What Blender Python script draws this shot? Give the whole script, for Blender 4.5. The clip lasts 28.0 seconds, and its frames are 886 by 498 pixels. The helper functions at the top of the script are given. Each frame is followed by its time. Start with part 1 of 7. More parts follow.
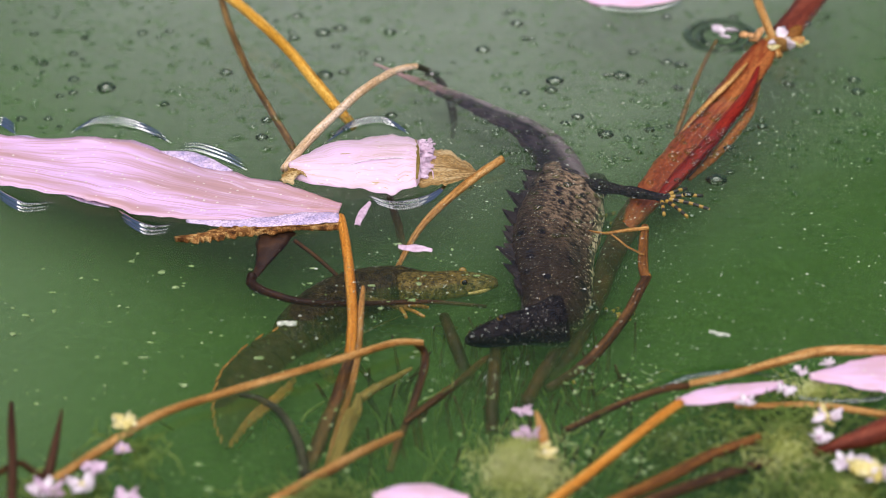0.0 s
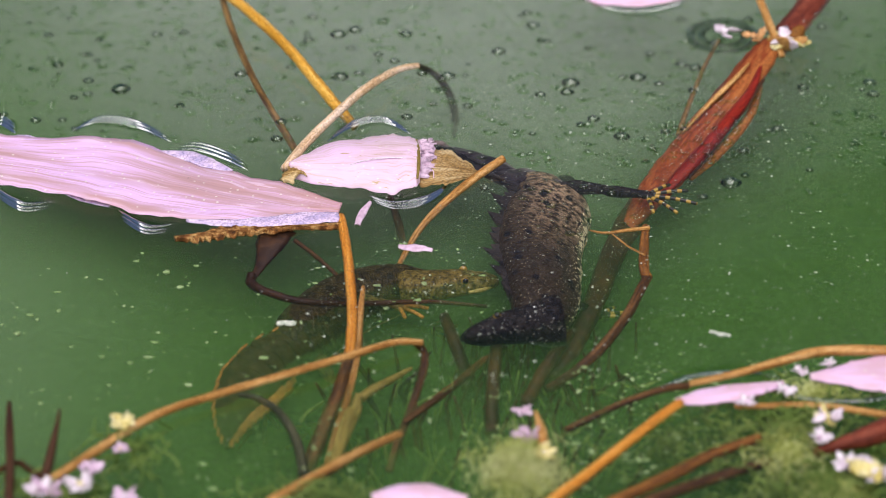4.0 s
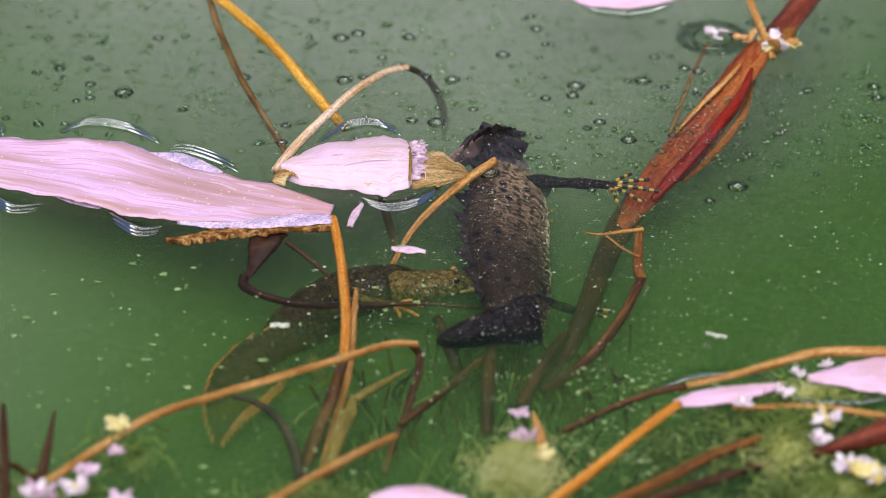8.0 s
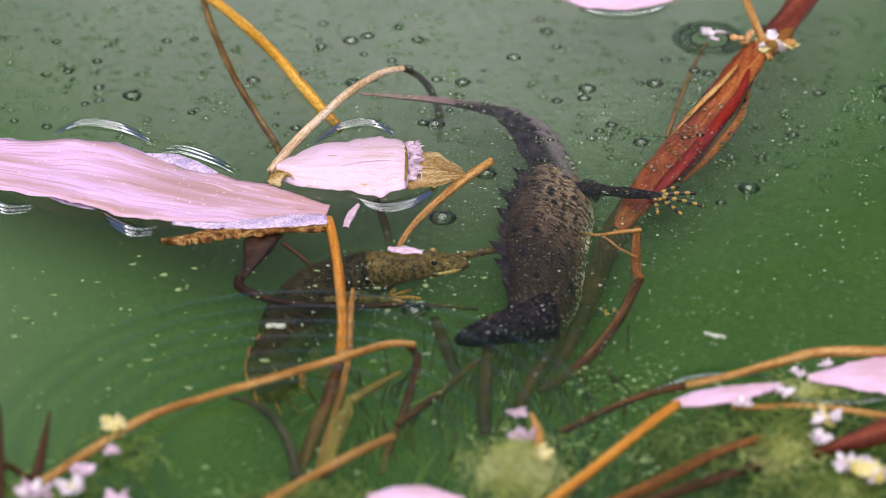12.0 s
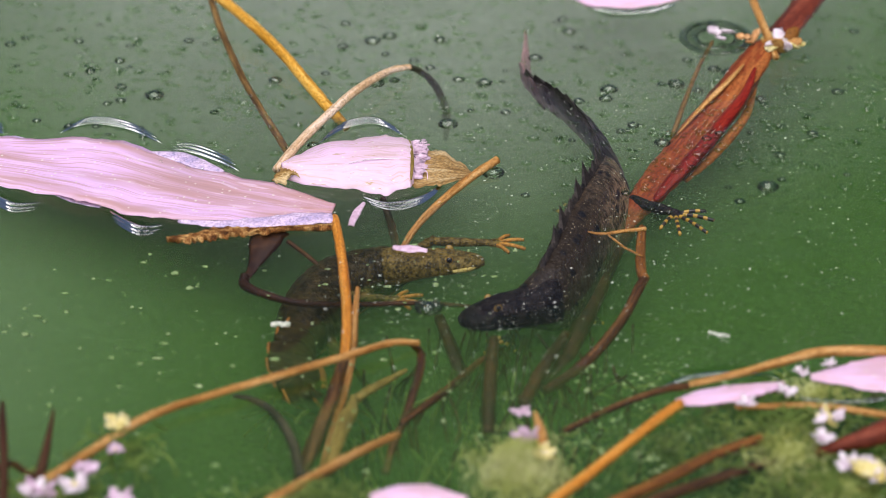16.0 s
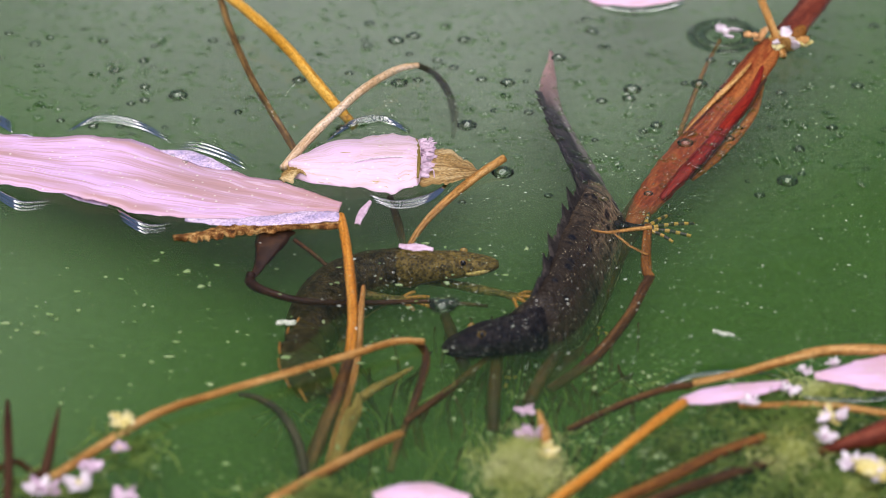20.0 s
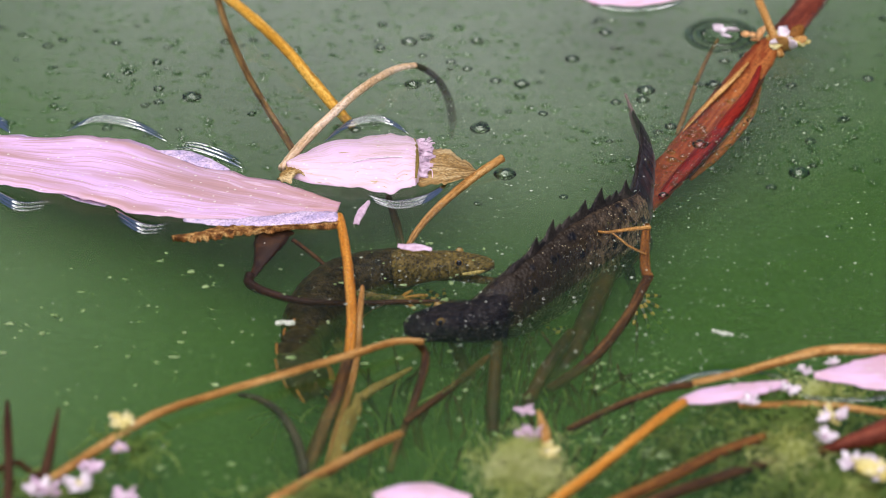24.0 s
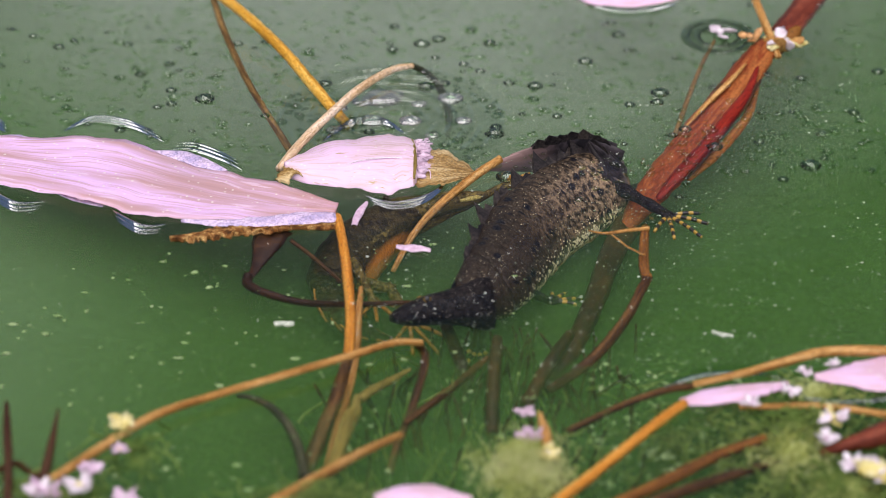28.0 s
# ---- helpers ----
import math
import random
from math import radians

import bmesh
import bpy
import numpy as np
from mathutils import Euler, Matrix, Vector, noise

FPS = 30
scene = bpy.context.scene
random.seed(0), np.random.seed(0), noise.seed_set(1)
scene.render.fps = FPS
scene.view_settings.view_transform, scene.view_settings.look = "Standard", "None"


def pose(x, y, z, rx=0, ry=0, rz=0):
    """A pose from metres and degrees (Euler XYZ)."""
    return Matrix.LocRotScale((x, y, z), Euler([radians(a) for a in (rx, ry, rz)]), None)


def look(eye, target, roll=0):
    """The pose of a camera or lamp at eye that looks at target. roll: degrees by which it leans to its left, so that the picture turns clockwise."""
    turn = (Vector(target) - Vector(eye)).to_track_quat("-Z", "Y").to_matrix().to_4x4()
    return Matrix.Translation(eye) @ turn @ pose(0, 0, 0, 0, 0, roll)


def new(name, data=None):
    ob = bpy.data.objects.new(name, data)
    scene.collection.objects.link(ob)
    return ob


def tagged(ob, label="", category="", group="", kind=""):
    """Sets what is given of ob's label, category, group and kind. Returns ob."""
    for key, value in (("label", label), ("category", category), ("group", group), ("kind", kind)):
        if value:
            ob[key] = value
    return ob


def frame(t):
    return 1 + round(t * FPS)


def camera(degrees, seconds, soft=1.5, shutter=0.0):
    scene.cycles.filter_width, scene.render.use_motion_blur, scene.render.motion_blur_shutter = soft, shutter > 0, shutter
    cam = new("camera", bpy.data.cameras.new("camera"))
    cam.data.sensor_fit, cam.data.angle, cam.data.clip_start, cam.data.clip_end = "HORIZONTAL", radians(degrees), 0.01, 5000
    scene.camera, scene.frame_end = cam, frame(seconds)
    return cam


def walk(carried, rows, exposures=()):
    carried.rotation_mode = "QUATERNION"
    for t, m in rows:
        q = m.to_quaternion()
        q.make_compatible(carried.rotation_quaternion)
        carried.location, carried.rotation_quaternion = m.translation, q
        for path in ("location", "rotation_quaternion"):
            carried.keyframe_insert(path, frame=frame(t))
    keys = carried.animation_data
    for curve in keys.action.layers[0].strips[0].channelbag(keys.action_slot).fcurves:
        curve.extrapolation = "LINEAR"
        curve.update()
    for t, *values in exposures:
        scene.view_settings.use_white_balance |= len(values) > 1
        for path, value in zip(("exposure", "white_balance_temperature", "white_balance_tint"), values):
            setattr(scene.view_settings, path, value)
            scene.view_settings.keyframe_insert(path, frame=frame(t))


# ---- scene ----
# A pond surface seen from the bank through a long lens. z = 0 is the water; the newts are about 15 cm long.
cam = camera(12, 28.0, soft=0.65)
cam.data.dof.use_dof = True
cam.data.dof.focus_distance = 1.14
cam.data.dof.aperture_fstop = 11.0
walk(cam, [
    (0, pose(0.0008, -0.9497, 0.5934, 58.001, 0.006, 0.048)),
    (0.5, pose(0.0014, -0.9494, 0.5931, 58.003, 0.004, 0.086)),
    (1, pose(0.0021, -0.9490, 0.5928, 58.003, 0.003, 0.132)),
    (1.5, pose(0.0029, -0.9488, 0.5927, 57.998, 0.013, 0.178)),
    (2, pose(0.0038, -0.9487, 0.5928, 57.994, 0.035, 0.219)),
    (2.5, pose(0.0046, -0.9487, 0.5926, 58.002, 0.062, 0.253)),
    (3, pose(0.0052, -0.9485, 0.5920, 58.025, 0.087, 0.276)),
    (3.5, pose(0.0057, -0.9483, 0.5913, 58.050, 0.107, 0.292)),
    (5.5, pose(-0.0019, -0.9467, 0.5872, 58.199, -0.104, -0.092)),
    (6, pose(-0.0026, -0.9463, 0.5865, 58.222, -0.123, -0.132)),
    (6.5, pose(-0.0037, -0.9457, 0.5856, 58.249, -0.156, -0.185)),
    (7, pose(-0.0051, -0.9452, 0.5848, 58.270, -0.200, -0.257)),
    (7.5, pose(-0.0068, -0.9449, 0.5843, 58.288, -0.245, -0.347)),
    (8, pose(-0.0086, -0.9446, 0.5838, 58.303, -0.285, -0.444)),
    (8.5, pose(-0.0102, -0.9443, 0.5834, 58.320, -0.322, -0.532)),
    (9, pose(-0.0114, -0.9440, 0.5828, 58.339, -0.361, -0.591)),
    (9.5, pose(-0.0121, -0.9437, 0.5820, 58.368, -0.397, -0.616)),
    (10, pose(-0.0123, -0.9435, 0.5809, 58.414, -0.417, -0.623)),
    (10.5, pose(-0.0124, -0.9433, 0.5794, 58.471, -0.419, -0.640)),
    (11, pose(-0.0125, -0.9429, 0.5780, 58.526, -0.407, -0.656)),
    (11.5, pose(-0.0123, -0.9426, 0.5766, 58.574, -0.389, -0.655)),
    (12, pose(-0.0119, -0.9422, 0.5755, 58.611, -0.374, -0.647)),
    (12.5, pose(-0.0116, -0.9420, 0.5749, 58.634, -0.363, -0.637)),
    (14.5, pose(-0.0109, -0.9427, 0.5760, 58.591, -0.382, -0.559)),
    (15, pose(-0.0104, -0.9430, 0.5767, 58.565, -0.369, -0.524)),
    (15.5, pose(-0.0092, -0.9431, 0.5774, 58.533, -0.342, -0.452)),
    (16, pose(-0.0071, -0.9430, 0.5778, 58.511, -0.283, -0.331)),
    (16.5, pose(-0.0045, -0.9428, 0.5774, 58.518, -0.199, -0.205)),
    (17, pose(-0.0029, -0.9427, 0.5771, 58.528, -0.138, -0.128)),
    (17.5, pose(-0.0028, -0.9428, 0.5775, 58.510, -0.136, -0.112)),
    (18, pose(-0.0033, -0.9430, 0.5783, 58.475, -0.163, -0.121)),
    (18.5, pose(-0.0031, -0.9432, 0.5790, 58.447, -0.160, -0.100)),
    (19, pose(-0.0018, -0.9435, 0.5797, 58.426, -0.120, -0.035)),
    (19.5, pose(-0.0005, -0.9438, 0.5804, 58.402, -0.085, 0.032)),
    (20, pose(-0.0000, -0.9441, 0.5810, 58.379, -0.070, 0.064)),
    (20.5, pose(-0.0003, -0.9443, 0.5816, 58.355, -0.076, 0.049)),
    (21, pose(-0.0011, -0.9444, 0.5823, 58.327, -0.093, 0.009)),
    (21.5, pose(-0.0018, -0.9445, 0.5828, 58.304, -0.105, -0.021)),
    (23.5, pose(-0.0030, -0.9440, 0.5817, 58.346, -0.097, -0.119)),
    (24, pose(-0.0035, -0.9438, 0.5813, 58.358, -0.115, -0.140)),
    (24.5, pose(-0.0042, -0.9437, 0.5814, 58.354, -0.150, -0.161)),
    (25, pose(-0.0045, -0.9436, 0.5817, 58.338, -0.176, -0.155)),
    (25.5, pose(-0.0037, -0.9437, 0.5820, 58.329, -0.164, -0.107)),
    (26, pose(-0.0031, -0.9438, 0.5819, 58.337, -0.140, -0.078)),
    (26.5, pose(-0.0044, -0.9434, 0.5814, 58.352, -0.172, -0.145)),
    (27, pose(-0.0070, -0.9426, 0.5807, 58.366, -0.259, -0.266)),
    (27.5, pose(-0.0093, -0.9421, 0.5801, 58.380, -0.337, -0.369)),
    (28, pose(-0.0109, -0.9419, 0.5797, 58.390, -0.387, -0.445)),
], exposures=[(0, 0.42, 6500, 19), (28, 0.42, 6500, 19)])

# ---- world, sun ----
SUN_UP, SUN_TURN = radians(66), radians(188)
world = bpy.data.worlds.new("sky")
scene.world = world
world.use_nodes = True
sky = world.node_tree.nodes.new("ShaderNodeTexSky")
sky.sky_type, sky.sun_disc = "NISHITA", False
sky.sun_elevation, sky.sun_rotation = SUN_UP, SUN_TURN
sky.air_density, sky.dust_density, sky.ozone_density = 1.0, 1.0, 1.0
backdrop = world.node_tree.nodes["Background"]
backdrop.inputs["Strength"].default_value = 0.055
world.node_tree.links.new(sky.outputs["Color"], backdrop.inputs["Color"])
sun = new("sun", bpy.data.lights.new("sun", "SUN"))
sun.data.energy, sun.data.angle, sun.data.color = 3.85, radians(100), (1.0, 0.985, 0.94)
sun.matrix_world = look((math.sin(SUN_TURN) * math.cos(SUN_UP) * 5, math.cos(SUN_TURN) * math.cos(SUN_UP) * 5, math.sin(SUN_UP) * 5), (0, 0, 0))


# ---- materials ----
def nodes_of(name):
    m = bpy.data.materials.new(name)
    m.use_nodes = True
    return m, m.node_tree.nodes, m.node_tree.links, m.node_tree.nodes["Principled BSDF"]


def ramp_of(n, stops):
    r = n.new("ShaderNodeValToRGB")
    while len(r.color_ramp.elements) < len(stops):
        r.color_ramp.elements.new(0.5)
    for e, (p, c) in zip(r.color_ramp.elements, stops):
        e.position, e.color = p, (*c, 1)
    return r


def noise_of(n, l, coords, scale, detail=4.0, stretch=None):
    t = n.new("ShaderNodeTexNoise")
    t.inputs["Scale"].default_value, t.inputs["Detail"].default_value = scale, detail
    if stretch:
        mp = n.new("ShaderNodeMapping")
        mp.inputs["Scale"].default_value = stretch
        l.new(coords, mp.inputs["Vector"])
        coords = mp.outputs["Vector"]
    l.new(coords, t.inputs["Vector"])
    return t


def organic(name, dark, mid, light, scale=300, rough=0.5, bump=0.3, stretch=None, coat=0.0, space="Object", gloss=0.12, grain=0.42):
    """A plant surface: coarse stains and fine grain between three colours, with a fine relief."""
    m, n, l, b = nodes_of(name)
    co = n.new("ShaderNodeTexCoord").outputs[space]
    info = n.new("ShaderNodeObjectInfo")
    add = n.new("ShaderNodeVectorMath")
    l.new(co, add.inputs[0]), l.new(info.outputs["Random"], add.inputs[1])
    big = noise_of(n, l, add.outputs[0], scale * 0.25, 5, stretch)
    fine = noise_of(n, l, add.outputs[0], scale * 2.5, 6, stretch)
    mix = n.new("ShaderNodeMath")
    mix.operation = "MULTIPLY_ADD"
    mix.inputs[1].default_value = 0.45
    l.new(fine.outputs["Fac"], mix.inputs[0])
    half = n.new("ShaderNodeMath")
    half.operation, half.inputs[1].default_value = "MULTIPLY", 0.55
    l.new(big.outputs["Fac"], half.inputs[0]), l.new(half.outputs[0], mix.inputs[2])
    r = ramp_of(n, [(0.39, dark), (0.5, mid), (0.61, light)])
    l.new(mix.outputs[0], r.inputs["Fac"])
    # dark flecks of rot and silt, half a millimetre across
    silt = noise_of(n, l, n.new("ShaderNodeTexCoord").outputs["Object"], 1500, 3)
    spot = ramp_of(n, [(0.46, (1, 1, 1)), (0.64, (1 - grain, 1 - grain, 1 - grain))])
    l.new(silt.outputs["Fac"], spot.inputs["Fac"])
    dirty = n.new("ShaderNodeMixRGB")
    dirty.blend_type, dirty.inputs["Fac"].default_value = "MULTIPLY", 1.0
    l.new(r.outputs["Color"], dirty.inputs["Color1"]), l.new(spot.outputs["Color"], dirty.inputs["Color2"])
    l.new(dirty.outputs["Color"], b.inputs["Base Color"])
    bm_ = n.new("ShaderNodeBump")
    bm_.inputs["Strength"].default_value, bm_.inputs["Distance"].default_value = bump, 0.0006
    l.new(fine.outputs["Fac"], bm_.inputs["Height"]), l.new(bm_.outputs["Normal"], b.inputs["Normal"])
    b.inputs["Roughness"].default_value = rough
    b.inputs["Specular IOR Level"].default_value = gloss
    b.inputs["Coat Weight"].default_value = coat
    b.inputs["Coat Roughness"].default_value = 0.25
    return m


def veined(name, base, band, vein, lines=70, rough=0.3, relief=0.35, marks=0.0, mark=(0.40, 0.26, 0.05), tip=None):
    """A floating leaf (u along, v across): broad brownish bands, fine pale and dark veins, dust specks, and a few torn brown marks."""
    m, n, l, b = nodes_of(name)
    tex = n.new("ShaderNodeTexCoord")
    sep = n.new("ShaderNodeSeparateXYZ")
    l.new(tex.outputs["UV"], sep.inputs[0])
    bend = noise_of(n, l, tex.outputs["UV"], 1.3, 2)
    shift = n.new("ShaderNodeMath")
    shift.operation, shift.inputs[1].default_value = "MULTIPLY_ADD", 0.22
    l.new(bend.outputs["Fac"], shift.inputs[0]), l.new(sep.outputs["Y"], shift.inputs[2])
    flow = n.new("ShaderNodeCombineXYZ")
    l.new(sep.outputs["X"], flow.inputs["X"]), l.new(shift.outputs[0], flow.inputs["Y"])
    broad = noise_of(n, l, flow.outputs[0], 1.0, 3, (0.7, 4.2, 1))
    fine = noise_of(n, l, flow.outputs[0], 1.0, 5, (1.2, lines, 1))
    faint = noise_of(n, l, flow.outputs[0], 1.0, 4, (2.5, lines * 0.45, 1))
    r1 = ramp_of(n, [(0.42, base), (0.60, band)])
    l.new(broad.outputs["Fac"], r1.inputs["Fac"])
    dark = ramp_of(n, [(0.50, (0, 0, 0)), (0.62, (0.9, 0.9, 0.9))])
    l.new(fine.outputs["Fac"], dark.inputs["Fac"])
    mixa = n.new("ShaderNodeMixRGB")
    mixa.inputs["Color2"].default_value = (*vein, 1)
    l.new(dark.outputs["Color"], mixa.inputs["Fac"]), l.new(r1.outputs["Color"], mixa.inputs["Color1"])
    pale = ramp_of(n, [(0.58, (0, 0, 0)), (0.66, (0.6, 0.6, 0.6))])
    l.new(faint.outputs["Fac"], pale.inputs["Fac"])
    mixb = n.new("ShaderNodeMixRGB")
    mixb.inputs["Color2"].default_value = (0.97, 0.78, 0.95, 1)
    l.new(pale.outputs["Color"], mixb.inputs["Fac"]), l.new(mixa.outputs["Color"], mixb.inputs["Color1"])
    last = mixb.outputs["Color"]
    # dust specks
    dust = n.new("ShaderNodeTexVoronoi")
    dust.inputs["Scale"].default_value = 380
    l.new(tex.outputs["Object"], dust.inputs["Vector"])
    dr = ramp_of(n, [(0.10, (0.8, 0.8, 0.8)), (0.17, (0, 0, 0))])
    l.new(dust.outputs["Distance"], dr.inputs["Fac"])
    md = n.new("ShaderNodeMixRGB")
    md.inputs["Color2"].default_value = (0.93, 0.86, 0.80, 1)
    l.new(dr.outputs["Color"], md.inputs["Fac"]), l.new(last, md.inputs["Color1"])
    last = md.outputs["Color"]
    if marks:
        torn = noise_of(n, l, flow.outputs[0], 1.0, 6, (2.0, 24, 1))
        edge = ramp_of(n, [(0.66 - marks, (0, 0, 0)), (0.70 - marks, (0.9, 0.9, 0.9))])
        l.new(torn.outputs["Fac"], edge.inputs["Fac"])
        mk = n.new("ShaderNodeMixRGB")
        mk.inputs["Color2"].default_value = (*mark, 1)
        l.new(edge.outputs["Color"], mk.inputs["Fac"]), l.new(last, mk.inputs["Color1"])
        last = mk.outputs["Color"]
    if tip:
        ends = n.new("ShaderNodeMapRange")
        ends.inputs["From Min"].default_value, ends.inputs["From Max"].default_value = 2.4, 3.0
        l.new(sep.outputs["X"], ends.inputs["Value"])
        tm = n.new("ShaderNodeMath")
        tm.operation = "MULTIPLY"
        l.new(ends.outputs[0], tm.inputs[0]), l.new(broad.outputs["Fac"], tm.inputs[1])
        mt = n.new("ShaderNodeMixRGB")
        mt.inputs["Color2"].default_value = (*tip, 1)
        l.new(tm.outputs[0], mt.inputs["Fac"]), l.new(last, mt.inputs["Color1"])
        last = mt.outputs["Color"]
    l.new(last, b.inputs["Base Color"])
    add = n.new("ShaderNodeMath")
    l.new(faint.outputs["Fac"], add.inputs[0]), l.new(fine.outputs["Fac"], add.inputs[1])
    bp = n.new("ShaderNodeBump")
    bp.inputs["Strength"].default_value, bp.inputs["Distance"].default_value = relief, 0.0008
    l.new(add.outputs[0], bp.inputs["Height"]), l.new(bp.outputs["Normal"], b.inputs["Normal"])
    b.inputs["Roughness"].default_value = rough
    thin = n.new("ShaderNodeBsdfTranslucent")
    l.new(last, thin.inputs["Color"])
    both = n.new("ShaderNodeMixShader")
    both.inputs["Fac"].default_value = 0.42
    l.new(b.outputs[0], both.inputs[1]), l.new(thin.outputs[0], both.inputs[2])
    l.new(both.outputs[0], n["Material Output"].inputs["Surface"])
    return m


def soft_mask(n, l, coords, centre, outer, inner, most=1.0, slim=1.0):
    """A soft round mask, slimmer along x where wanted: 0 outside, rising to most inside."""
    if slim != 1.0:
        mp = n.new("ShaderNodeMapping")
        mp.inputs["Scale"].default_value = (slim, 1, 1)
        l.new(coords, mp.inputs["Vector"])
        coords, centre = mp.outputs["Vector"], (centre[0] * slim, centre[1], centre[2])
    d = n.new("ShaderNodeVectorMath")
    d.operation = "DISTANCE"
    d.inputs[1].default_value = centre
    l.new(coords, d.inputs[0])
    r = n.new("ShaderNodeMapRange")
    r.interpolation_type = "SMOOTHSTEP"
    r.inputs["From Min"].default_value, r.inputs["From Max"].default_value = outer, inner
    r.inputs["To Max"].default_value = most
    l.new(d.outputs["Value"], r.inputs["Value"])
    return r.outputs[0]


def water_film(name, ripple, clear=(1, 1, 1), gloss=0.03, ior=1.34, sky_sheen=0.0):
    """Clear water surface: gloss by Fresnel over full transparency."""
    m, n, l, b = nodes_of(name)
    n.remove(b)
    out = n["Material Output"]
    co = n.new("ShaderNodeTexCoord").outputs["Object"]
    a = noise_of(n, l, co, 9, 3, (1.0, 2.2, 1))
    c = noise_of(n, l, co, 70, 3, (1.0, 1.6, 1))
    mx = n.new("ShaderNodeMath")
    mx.operation, mx.inputs[1].default_value = "MULTIPLY_ADD", 0.14
    l.new(c.outputs["Fac"], mx.inputs[0]), l.new(a.outputs["Fac"], mx.inputs[2])
    bp = n.new("ShaderNodeBump")
    bp.inputs["Strength"].default_value, bp.inputs["Distance"].default_value = 1.0, ripple
    l.new(mx.outputs[0], bp.inputs["Height"])
    fr = n.new("ShaderNodeFresnel")
    fr.inputs["IOR"].default_value = ior
    g = n.new("ShaderNodeBsdfGlossy")
    g.inputs["Roughness"].default_value = gloss
    t = n.new("ShaderNodeBsdfTransparent")
    t.inputs["Color"].default_value = (*clear, 1)
    mix = n.new("ShaderNodeMixShader")
    l.new(bp.outputs["Normal"], fr.inputs["Normal"]), l.new(bp.outputs["Normal"], g.inputs["Normal"])
    l.new(fr.outputs["Fac"], mix.inputs["Fac"])
    l.new(t.outputs[0], mix.inputs[1]), l.new(g.outputs[0], mix.inputs[2])
    l.new(mix.outputs[0], out.inputs["Surface"])
    if sky_sheen:
        # sky reflection painted in as pale lilac, stronger away from the bank, in drawn-out patches
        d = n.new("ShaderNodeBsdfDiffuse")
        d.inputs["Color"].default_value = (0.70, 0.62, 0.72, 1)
        top = soft_mask(n, l, co, (-0.012, 0.35, 0), 0.378, 0.19, 1.0, 1.6)
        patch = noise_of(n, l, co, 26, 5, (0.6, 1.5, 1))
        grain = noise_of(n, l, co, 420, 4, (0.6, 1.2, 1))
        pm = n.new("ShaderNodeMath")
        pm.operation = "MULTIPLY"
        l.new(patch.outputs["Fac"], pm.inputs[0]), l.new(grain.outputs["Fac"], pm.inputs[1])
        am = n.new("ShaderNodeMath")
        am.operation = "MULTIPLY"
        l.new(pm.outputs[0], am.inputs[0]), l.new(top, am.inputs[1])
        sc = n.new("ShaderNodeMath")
        sc.operation, sc.inputs[1].default_value = "MULTIPLY", sky_sheen * 4
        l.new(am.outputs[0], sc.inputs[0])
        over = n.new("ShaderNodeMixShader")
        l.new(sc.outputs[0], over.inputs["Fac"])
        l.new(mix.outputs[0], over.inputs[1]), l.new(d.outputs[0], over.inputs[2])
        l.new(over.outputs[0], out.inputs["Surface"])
    return m


def murk(name, share, a, c):
    """One layer of cloudy green water: a thin veil of suspended algae."""
    m, n, l, b = nodes_of(name)
    n.remove(b)
    out = n["Material Output"]
    co = n.new("ShaderNodeTexCoord").outputs["Object"]
    big = noise_of(n, l, co, 7, 4)
    fine = noise_of(n, l, co, 45, 5)
    r = ramp_of(n, [(0.3, a), (0.7, c)])
    l.new(big.outputs["Fac"], r.inputs["Fac"])
    # two soft masks paint the sky's grey reflection into the water colour
    far = soft_mask(n, l, co, (-0.012, 0.35, 0), 0.378, 0.19, 1.0, 1.6)
    side = soft_mask(n, l, co, (-0.37, 0.0, 0), 0.33, 0.21, 0.36)
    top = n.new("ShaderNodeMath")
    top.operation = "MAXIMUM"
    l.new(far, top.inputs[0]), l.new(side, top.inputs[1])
    sky_mix = n.new("ShaderNodeMixRGB")
    sky_mix.inputs["Color2"].default_value = (*SKY_GREY, 1)
    l.new(top.outputs[0], sky_mix.inputs["Fac"]), l.new(r.outputs["Color"], sky_mix.inputs["Color1"])
    d = n.new("ShaderNodeBsdfDiffuse")
    l.new(sky_mix.outputs["Color"], d.inputs["Color"])
    t = n.new("ShaderNodeBsdfTransparent")
    mix = n.new("ShaderNodeMixShader")
    amount = n.new("ShaderNodeMath")
    amount.operation, amount.inputs[1].default_value, amount.inputs[2].default_value = "MULTIPLY_ADD", share * 0.7, share * 0.65
    l.new(fine.outputs["Fac"], amount.inputs[0])
    # thicker on the left to lift the leaf's shadow; fine grain of floating algae
    thick = soft_mask(n, l, co, (-0.36, -0.08, 0), 0.33, 0.24, 0.06)
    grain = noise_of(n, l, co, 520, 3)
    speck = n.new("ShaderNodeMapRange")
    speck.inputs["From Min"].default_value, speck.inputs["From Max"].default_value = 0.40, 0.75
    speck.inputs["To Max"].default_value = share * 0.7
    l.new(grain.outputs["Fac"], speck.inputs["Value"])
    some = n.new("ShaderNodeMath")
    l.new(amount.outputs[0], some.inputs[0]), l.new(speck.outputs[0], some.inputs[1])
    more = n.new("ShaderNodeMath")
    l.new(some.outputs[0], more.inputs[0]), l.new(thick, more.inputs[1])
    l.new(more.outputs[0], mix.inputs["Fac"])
    l.new(t.outputs[0], mix.inputs[1]), l.new(d.outputs[0], mix.inputs[2])
    l.new(mix.outputs[0], out.inputs["Surface"])
    return m


